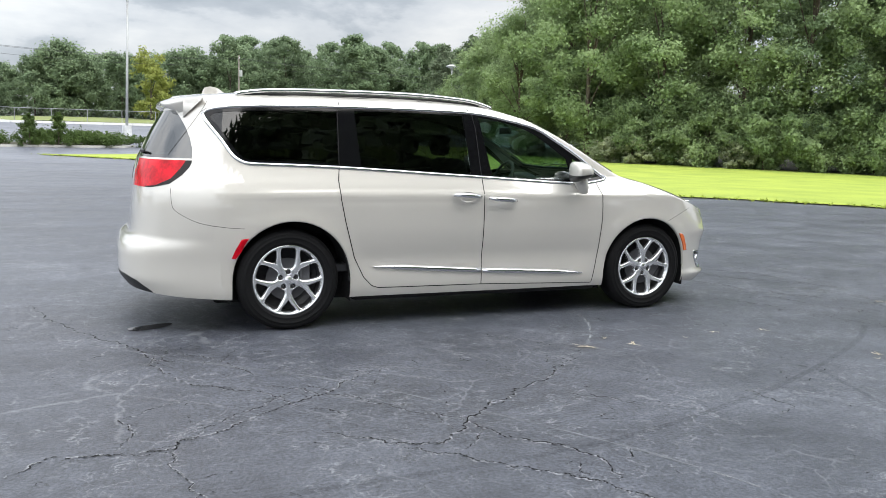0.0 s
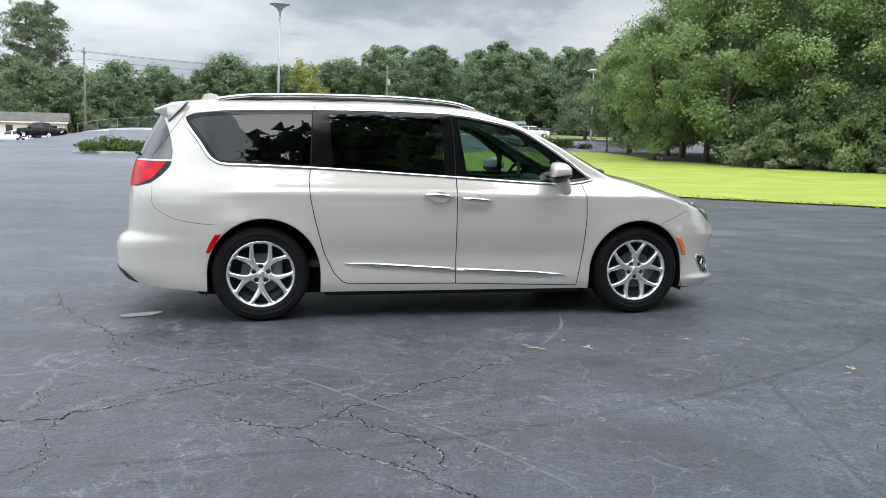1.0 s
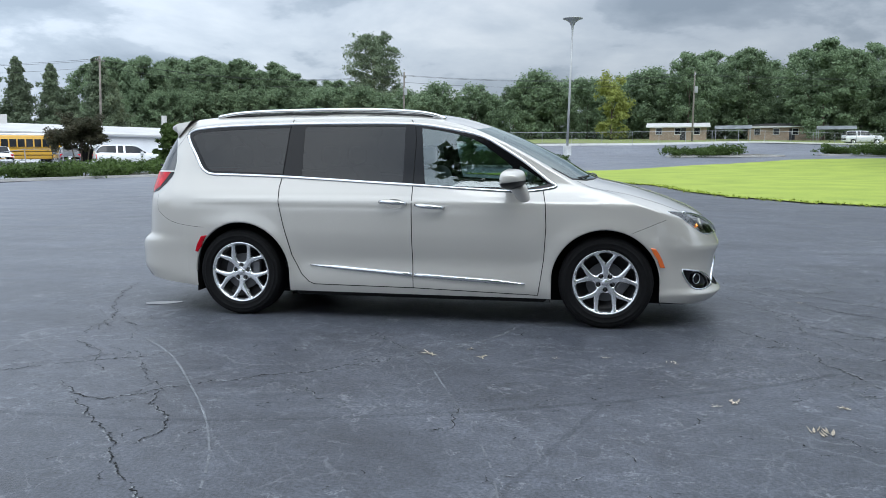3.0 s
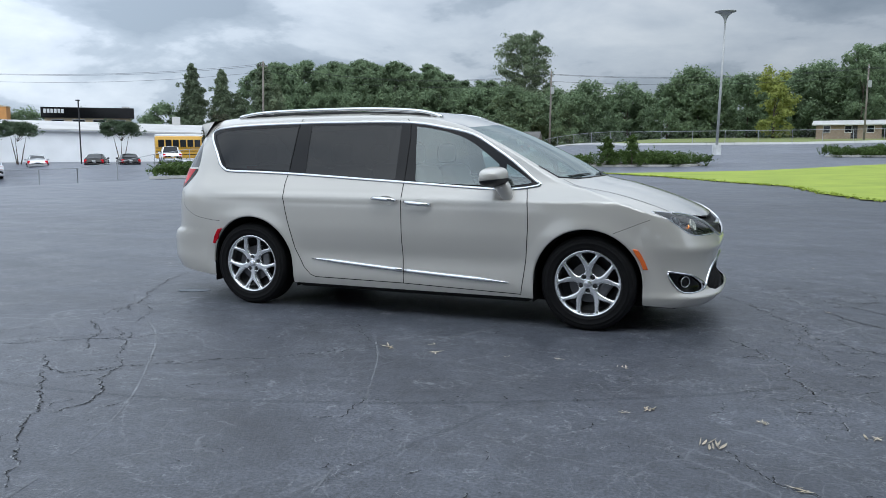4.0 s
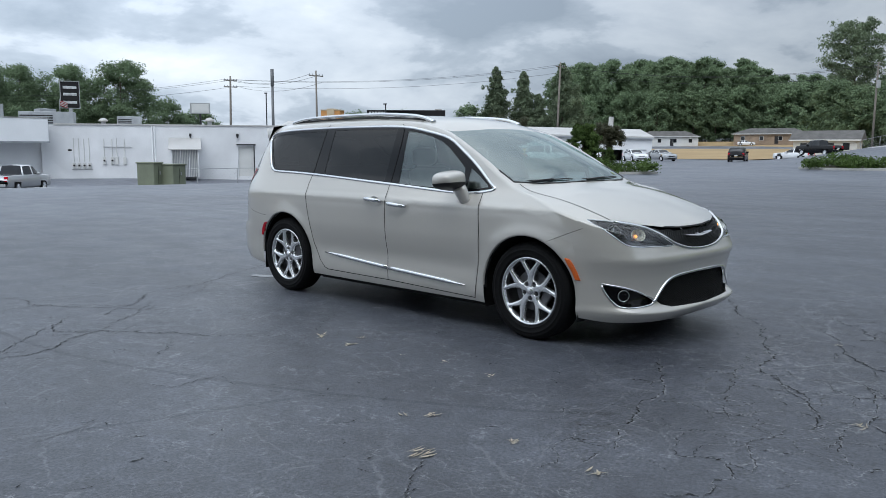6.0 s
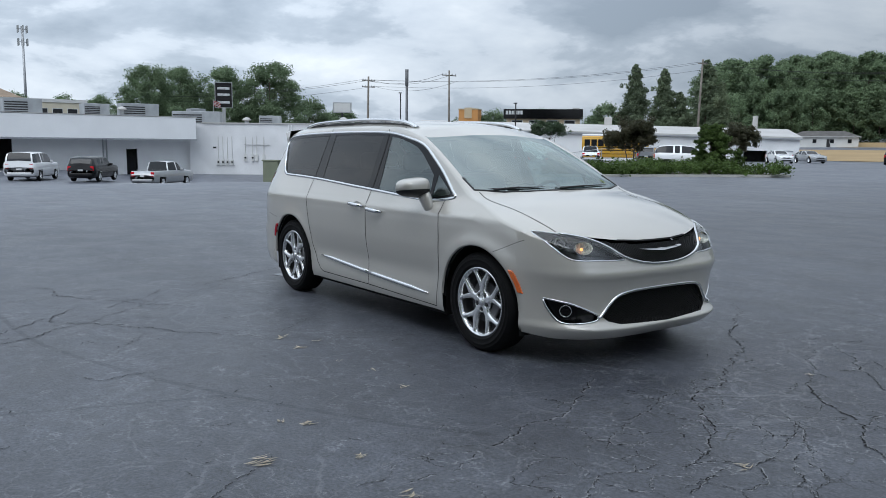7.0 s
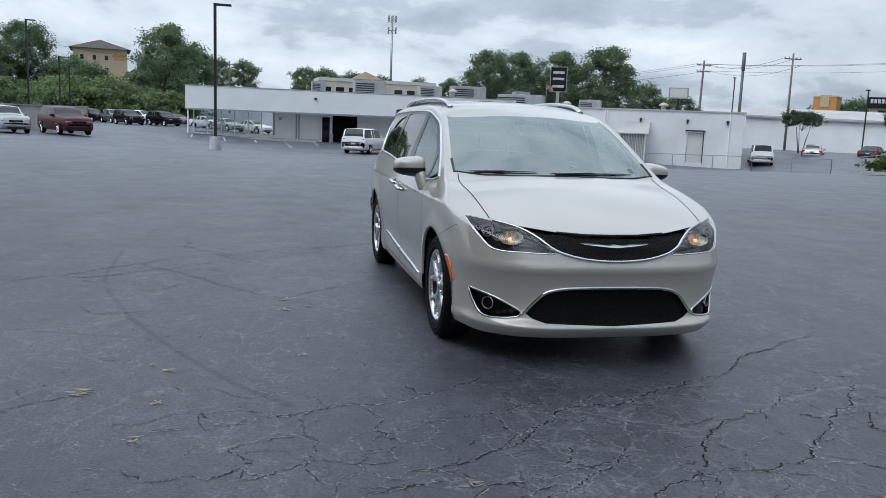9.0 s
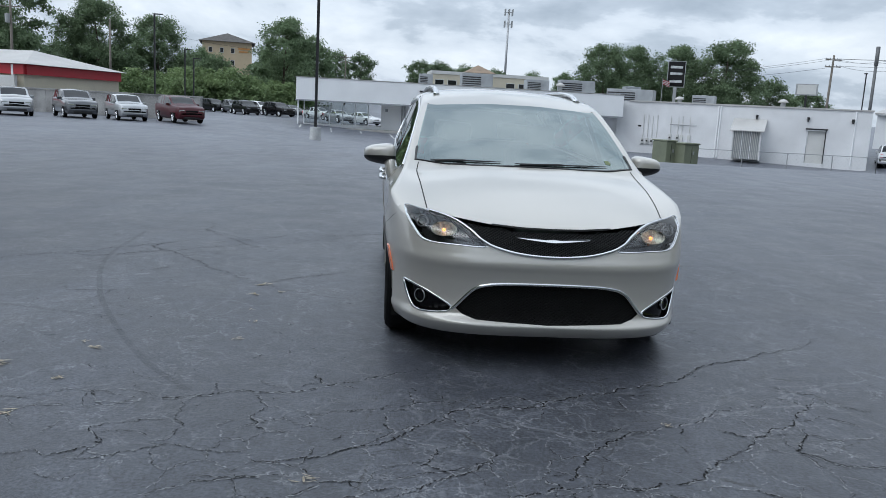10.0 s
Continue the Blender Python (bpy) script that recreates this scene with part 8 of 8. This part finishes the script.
def kerb_line(pts, label):
    k = thing("concrete_kerb", label, "kerb", kind="structure")
    for (xa, ya), (xb, yb) in zip(pts, pts[1:]):
        n = max(1, int(math.hypot(xb - xa, yb - ya) / 3))
        for i in range(n):
            p = Vector((xa + (xb - xa) * i / n, ya + (yb - ya) * i / n, 0))
            q = Vector((xa + (xb - xa) * (i + 0.985) / n, ya + (yb - ya) * (i + 0.985) / n, 0))
            p.z, q.z = land(p.x, p.y), land(q.x, q.y)
            d = (q - p).normalized()
            s = Vector((-d.y, d.x, 0)) * 0.12
            bm = bmesh.new()
            vs = [bm.verts.new(v) for v in (p - s + Vector((0, 0, -0.1)), p + s + Vector((0, 0, -0.1)), q + s + Vector((0, 0, -0.1)), q - s + Vector((0, 0, -0.1)), p - s * 0.8 + Vector((0, 0, 0.2)), p + s * 0.8 + Vector((0, 0, 0.2)), q + s * 0.8 + Vector((0, 0, 0.2)), q - s * 0.8 + Vector((0, 0, 0.2)))]
            for f in ((3, 2, 1, 0), (4, 5, 6, 7), (0, 1, 5, 4), (1, 2, 6, 5), (2, 3, 7, 6), (3, 0, 4, 7)):
                bm.faces.new([vs[i_] for i_ in f])
            bmesh.ops.recalc_face_normals(bm, faces=bm.faces[:])
            part("kerb_stone", bm, M["siding"], k)


kerb_line([(-27.5, 101.5), (-13.2, 90.8), (5, 91.8), (24, 96.4), (44, 106.4)], "pale concrete kerb along the far fence")

# ---- marks, cracks and litter on the asphalt ----
# courses of the open cracks beside the van, behind its tail and before its nose
CRACKS_SIDE = [
    [(-3.2, -3.25), (-2.95, -3.0), (-2.47, -3.08), (-2.45, -2.98), (-2.22, -2.9), (-1.97, -2.69), (-1.62, -2.47), (-1.29, -2.15)],
    [(-2.72, -3.02), (-2.64, -2.79), (-2.71, -2.61), (-2.45, -2.39)],
    [(-2.47, -3.08), (-2.5, -3.29), (-2.43, -3.46), (-2.44, -3.9)],
    [(0.3, -2.05), (-0.18, -2.47), (-0.67, -2.82), (-1.05, -3.13), (-1.28, -3.37), (-1.5, -3.31), (-1.79, -3.05)],
    [(-1.05, -3.13), (-0.98, -3.36), (-0.73, -3.62), (-0.66, -3.77), (-0.71, -4.01)],
    [(-1.5, -3.31), (-1.13, -3.67), (-0.79, -4.04), (-0.52, -4.36), (-0.08, -4.78)],
    [(-2.46, -2.98), (-1.98, -2.56), (-1.79, -2.4)],
    [(-0.3, -1.36), (0.02, -1.76), (0.16, -1.92)],
    [(0.62, -3.55), (0.78, -3.47), (0.73, -3.1)],
    [(-0.33, -2.9), (0.13, -3.2)],
]
CRACKS_TAIL = [
    [(-3.4, 0.5), (-3.24, 0.0), (-3.0, -0.55), (-2.68, -1.08), (-2.5, -1.5), (-2.35, -1.64)],
    [(-2.5, -1.37), (-2.54, -1.65), (-2.35, -2.06), (-2.05, -2.34)],
    [(-2.53, -1.27), (-2.07, -1.72), (-1.95, -2.04)],
    [(-2.0, -2.2), (-1.5, -2.6), (-1.3, -2.9), (-1.0, -3.17)],
    [(-2.3, -2.1), (-1.87, -2.51), (-1.6, -2.9)],
]
CRACKS_NOSE = [
    [(1.53, 2.32), (1.95, 1.71), (2.21, 1.2), (2.56, 0.82), (2.83, 0.34), (3.1, -0.14), (3.18, -0.58), (3.43, -0.85), (3.65, -1.07), (3.8, -1.32), (3.84, -1.55)],
    [(2.47, -0.75), (2.78, -1.12), (2.97, -1.5), (2.97, -1.78), (3.1, -2.1), (3.25, -2.5)],
    [(3.01, -0.51), (3.14, -0.92), (3.32, -1.48), (3.48, -1.7)],
    [(2.9, 1.2), (3.34, 0.48), (3.55, 0.1), (3.7, -0.05), (4.05, -0.25), (4.24, -0.58), (4.5, -0.7)],
    [(2.85, 1.57), (3.26, 1.18), (3.63, 0.74), (4.0, 0.27), (4.05, -0.25)],
    [(3.33, 1.2), (3.62, 1.0), (3.79, 1.16), (3.75, 1.5), (3.6, 2.1)],
    [(3.8, -0.49), (4.0, -0.79), (4.28, -1.34)],
    [(3.97, -1.37), (4.0, -1.66), (4.15, -1.95)],
]
CRACKS_MORE = [
    [(3.75, -1.62), (3.68, -1.92), (3.85, -2.32)],
    [(3.2, -3.7), (2.89, -3.55), (2.76, -3.36), (2.58, -3.1)],
    [(3.38, -2.03), (3.49, -2.36), (3.68, -2.26)],
    [(3.28, -0.65), (3.48, -0.94), (3.68, -1.1)],
    [(3.81, -0.54), (3.9, -0.7), (4.0, -1.04)],
]


def crack_line(pts, rnd, rough=0.10, depth=5):
    pts = [Vector((*p, 0)) for p in pts]
    for k in range(depth):
        out = [pts[0]]
        for a, b in zip(pts, pts[1:]):
            d = b - a
            out += [(a + b) / 2 + Vector((-d.y, d.x, 0)) * rnd.uniform(-rough, rough) * (0.5 if k == 0 else 1.0 if k == 1 else 2.0 if k < 5 else 2.8), b]
        pts = out
        if max((b - a).length for a, b in zip(pts, pts[1:])) < 0.012:
            break
    return pts


def build_cracks():
    rnd = random.Random(4)
    bm, edge = bmesh.new(), bmesh.new()

    def strip(target, pts, width, lift_by, keep, side=0.0):
        prev, n, on = None, len(pts), True
        for i, p in enumerate(pts):
            d = pts[min(i + 1, n - 1)] - pts[max(i - 1, 0)]
            if d.length < 1e-6:
                continue
            s = Vector((-d.y, d.x, 0)).normalized()
            w = width * (0.15 + 1.5 * rnd.random() ** 1.6) * min(1, 0.3 + 5 * min(i, n - 1 - i) / n)
            c = p + s * side * rnd.uniform(0.4, 1.3)
            row = [target.verts.new((c.x + s.x * w * k, c.y + s.y * w * k, land(p.x, p.y) + lift_by)) for k in (1, -1)]
            on = (rnd.random() < keep) if rnd.random() < 0.35 else on
            if prev and on:
                target.faces.new((prev[0], prev[1], row[1], row[0]))
            prev = row

    def lay(pts, width, pale=0.45):
        pts = [p + Vector((rnd.uniform(-1, 1), rnd.uniform(-1, 1), 0)) * 0.0035 for p in pts]
        strip(bm, pts, width, 0.0035, 0.74)
        if pale:
            strip(edge, pts, width * 1.3 + 0.001, 0.0024, pale, width * rnd.choice((1.6, -1.6)))

    for line in CRACKS_SIDE + CRACKS_TAIL + CRACKS_NOSE + CRACKS_MORE:
        pts = crack_line(line, rnd, 0.12, 7)
        fine = len(line) < 5
        lay(pts, 0.0028 if fine else 0.0042, 0.6)
        for _ in range(len(line) // 3):
            a = pts[rnd.randrange(len(pts))]
            ang = rnd.uniform(0, 2 * math.pi)
            run = [(a.x, a.y)]
            for k in range(rnd.randint(2, 3)):
                ang += rnd.uniform(-0.6, 0.6)
                run.append((run[-1][0] + 0.10 * math.cos(ang), run[-1][1] + 0.10 * math.sin(ang)))
            lay(crack_line(run, rnd, 0.14, 4), 0.0018)
    # scattered further cracks over the rest of the lot
    for _ in range(46):
        x, y = rnd.uniform(-16, 16), rnd.uniform(-12, 18)
        if -3.6 < x < 4.6 and -4.6 < y < 2.4:
            continue
        ang = rnd.choice((0.9, 2.4, 0.2, 1.7)) + rnd.uniform(-0.3, 0.3)
        run = [(x, y)]
        for k in range(rnd.randint(3, 7)):
            ang += rnd.uniform(-0.5, 0.5)
            run.append((run[-1][0] + 0.45 * math.cos(ang), run[-1][1] + 0.45 * math.sin(ang)))
        lay(crack_line(run, rnd, 0.12, 5), rnd.uniform(0.002, 0.004))
    # short open nicks and pits strewn over the near lot
    for _ in range(420):
        x, y = rnd.uniform(-3.5, 5.2), rnd.uniform(-5.2, 2.5)
        if -2.8 < x < 2.5 and abs(y) < 1.15:
            continue
        ang = rnd.uniform(0, math.pi)
        step = rnd.uniform(0.012, 0.05)
        run = [(x, y)]
        for k in range(rnd.randint(1, 3)):
            ang += rnd.uniform(-0.8, 0.8)
            run.append((run[-1][0] + step * math.cos(ang), run[-1][1] + step * math.sin(ang)))
        lay(crack_line(run, rnd, 0.15, 3), rnd.uniform(0.0015, 0.0035), 0.5 if rnd.random() < 0.3 else 0)
    # an alligator-cracked patch before the nose
    from mathutils.geometry import delaunay_2d_cdt

    pts = [Vector((2.5 + 0.30 * i + rnd.uniform(-0.15, 0.15) + 0.15 * (j % 2), -3.2 + 0.29 * j + rnd.uniform(-0.14, 0.14))) for i in range(18) for j in range(26)]
    _, _, tris, _, _, _ = delaunay_2d_cdt(pts, [], [], 0, 1e-5)
    mids, sides = [], {}
    for k, t in enumerate(tris):
        mids.append((pts[t[0]] + pts[t[1]] + pts[t[2]]) / 3)
        for a, b in ((0, 1), (1, 2), (2, 0)):
            sides.setdefault(tuple(sorted((t[a], t[b]))), []).append(k)
    for pair in sides.values():
        if len(pair) == 2:
            a, b = mids[pair[0]], mids[pair[1]]
            c = (a + b) / 2
            worn = 1.5 - math.hypot((c.x - 4.6) / 1.8, (c.y + 0.4) / 3.2)
            if rnd.random() < worn * 0.9 and not (c.x < 2.9 and abs(c.y) < 1.1):
                run = crack_line([(a.x, a.y), (b.x, b.y)], rnd, 0.15, 6)
                if rnd.random() < 0.75:
                    lay(run, rnd.choice((0.0014, 0.0020, 0.0032)), 0.85)
                else:
                    strip(edge, run, rnd.uniform(0.003, 0.006), 0.0024, 0.7)
    for target, name, material, label in ((bm, "asphalt_cracks", "gap", "open jagged black cracks in the asphalt"), (edge, "crack_edges", "crumb", "pale crumbled edges along the asphalt cracks")):
        bmesh.ops.recalc_face_normals(target, faces=target.faces[:])
        for f in target.faces:
            if f.normal.z < 0:
                f.normal_flip()
        tagged(obj_from(name, target, M[material]), label, "cracks", kind="stuff")


def stripe(name, pts, width, material, label, lift_by=0.003, breaks=0.0, seed=1):
    rnd = random.Random(seed)
    bm = bmesh.new()
    pts = flow([(x, y, 0) for x, y in pts], 10)
    prev = None
    for i, p in enumerate(pts):
        d = (pts[min(i + 1, len(pts) - 1)] - pts[max(i - 1, 0)])
        s = Vector((-d.y, d.x, 0)).normalized()
        w = width * (1 + rnd.uniform(-0.35, 0.35) * (breaks > 0))
        row = [bm.verts.new((p.x + s.x * w * k, p.y + s.y * w * k, land(p.x, p.y) + lift_by)) for k in (1, -1)]
        if prev and rnd.random() >= breaks:
            bm.faces.new((prev[0], prev[1], row[1], row[0]))
        prev = row
    for f in bm.faces:
        f.normal_update()
        if f.normal.z < 0:
            f.normal_flip()
    return tagged(obj_from(name, bm, M[material]), label, "road marking", kind="structure")


M["scuff"] = mat("pale_scuff", (0.26, 0.27, 0.285), 0.8, 0, 0.2, 3, 40)
M["crumb"] = mat("pale_crumbled_edge", (0.34, 0.35, 0.365), 0.85, 0, 0.3, 30, 150)
M["skid"] = mat("dark_tyre_mark", (0.025, 0.026, 0.030), 0.75, 0, 0.2, 3, 40)
M["dead_leaf"] = mat("dead_leaf", (0.68, 0.61, 0.49), 0.8, 0, 0.2, 20, 90, 0.2, obj=0.25)


def thin_film(m, cover):
    """A mark that only partly hides the asphalt below it."""
    nt = m.node_tree
    out = nt.nodes["Material Output"]
    tr = nt.nodes.new("ShaderNodeBsdfTransparent")
    mx = nt.nodes.new("ShaderNodeMixShader")
    mx.inputs[0].default_value = cover
    nt.links.new(tr.outputs[0], mx.inputs[1])
    nt.links.new(nt.nodes["Principled BSDF"].outputs[0], mx.inputs[2])
    nt.links.new(mx.outputs[0], out.inputs[0])


thin_film(M["scuff"], 0.68)
thin_film(M["crumb"], 0.80)
thin_film(M["skid"], 0.11)
build_cracks()
stripe("scuff_line", [(-2.95, -0.95), (-2.37, -1.55), (-1.52, -2.27), (-0.9, -3.05), (-0.46, -3.7), (-0.16, -4.32), (0.1, -5.2)], 0.006, "scuff", "thin pale scrape across the asphalt", 0.0025, 0.15, 2)
stripe("scuff_line", [(0.18, -1.89), (0.4, -2.3), (0.59, -2.75), (0.85, -3.4), (1.04, -3.95), (1.2, -4.7)], 0.004, "scuff", "thin pale scrape across the asphalt", 0.0025, 0.2, 5)
stripe("scuff_line", [(0.36, -1.98), (0.55, -1.73), (0.76, -1.36), (0.87, -1.0)], 0.009, "scuff", "thin pale scrape across the asphalt", 0.0025, 0.3, 6)
stripe("tyre_mark", [(1.53, -2.92), (1.3, -3.66), (1.12, -4.2), (0.9, -5.0)], 0.018, "skid", "faint straight dark tyre mark", 0.0022, 0.0, 7)
stripe("tyre_mark", [(2.97, -2.04), (2.51, -2.38), (1.67, -2.83), (0.68, -3.25), (-0.62, -3.61), (-2.2, -3.7)], 0.022, "skid", "faint curved dark tyre mark", 0.0025, 0.0, 3)
for k in range(6):
    y = -8 + 2.6 * k
    stripe("parking_line", [(-65.5, y), (-62.5, y + 0.2), (-59.8, y + 0.4)], 0.06, "line", "worn white parking line", 0.012, 0.05, k)
stripe("parking_line", [(-29.5, 4.2), (-29.0, 5.6), (-28.5, 7.0)], 0.10, "line", "worn white parking line", 0.012, 0.05, 11)
for k in range(3):
    stripe("parking_line", [(-8 + 5 * k, 55.5 + 0.6 * k), (-5.5 + 5 * k, 55.3 + 0.6 * k), (-3.5 + 5 * k, 55.1 + 0.6 * k)], 0.08, "line", "worn white parking line", 0.02, 0.05, 20 + k)


def litter(x, y, size, seed):
    rnd = random.Random(seed)
    l = thing("fallen_leaf", "curled tan dead leaf lying on the asphalt", "leaf", (x, y, land(x, y) + 0.002), rnd.uniform(0, 360), "fallen leaves")
    lie = rnd.uniform(0, 2 * math.pi)
    for k in range(rnd.randint(5, 9)):
        bm = bmesh.new()
        a = lie + rnd.gauss(0, 0.55)
        L_ = size * rnd.uniform(0.5, 1.0)
        w = size * rnd.uniform(0.03, 0.08)
        o = Vector((rnd.uniform(-0.4, 0.4) * size, rnd.uniform(-0.4, 0.4) * size, 0))
        d, s = Vector((math.cos(a), math.sin(a), 0)), Vector((-math.sin(a), math.cos(a), 0))
        up = [bm.verts.new(o + d * L_ * (u - 0.5) + s * w * math.sin(math.pi * u) * sd + Vector((0, 0, 0.003 + 0.0035 * (2 * u - 1) ** 2))) for sd in (1, -1) for u in (0.02, 0.3, 0.65, 0.98)]
        for i in range(3):
            bm.faces.new((up[i], up[i + 1], up[i + 5], up[i + 4]))
        bmesh.ops.solidify(bm, geom=bm.faces[:], thickness=0.0015)
        part("blade", bm, M["dead_leaf"], l)


SPOTS = [(0.33, -1.98, 0.15), (0.60, -1.82, 0.07), (0.71, -2.04, 0.12), (1.22, -1.97, 0.05), (1.55, -1.9, 0.08), (1.98, -1.95, 0.08), (2.26, -2.75, 0.09), (2.61, -3.18, 0.14), (2.83, -2.76, 0.07), (2.98, -3.58, 0.11), (3.33, -2.8, 0.10), (4.0, -1.33, 0.10), (3.33, 0.45, 0.06), (2.15, -2.85, 0.05)]
for i, (x, y, size) in enumerate(SPOTS):
    litter(x, y, size * 0.9, 40 + i)
rl = random.Random(9)
for i in range(9):
    x, y = rl.uniform(-9, 11), rl.uniform(3, 9)
    litter(x, y, rl.uniform(0.03, 0.06), 100 + i)

# a shallow puddle near the tail
pud = bpy.data.materials.new("still_water")
pud.use_nodes = True
pb = pud.node_tree.nodes["Principled BSDF"]
pb.inputs["Base Color"].default_value, pb.inputs["Roughness"].default_value = (0.030, 0.031, 0.034, 1), 0.06
M["puddle"] = pud
bm = bmesh.new()
bm.faces.new([bm.verts.new((-2.49 + (0.15 + 0.02 * math.sin(3 * a)) * math.cos(a), -0.63 + (0.085 + 0.015 * math.cos(2 * a)) * math.sin(a) + 0.05 * math.cos(a), 0.004)) for a in [2 * math.pi * k / 24 for k in range(24)]])
tagged(obj_from("puddle", bm, M["puddle"]), "small dark damp patch on the asphalt", "puddle", kind="structure")
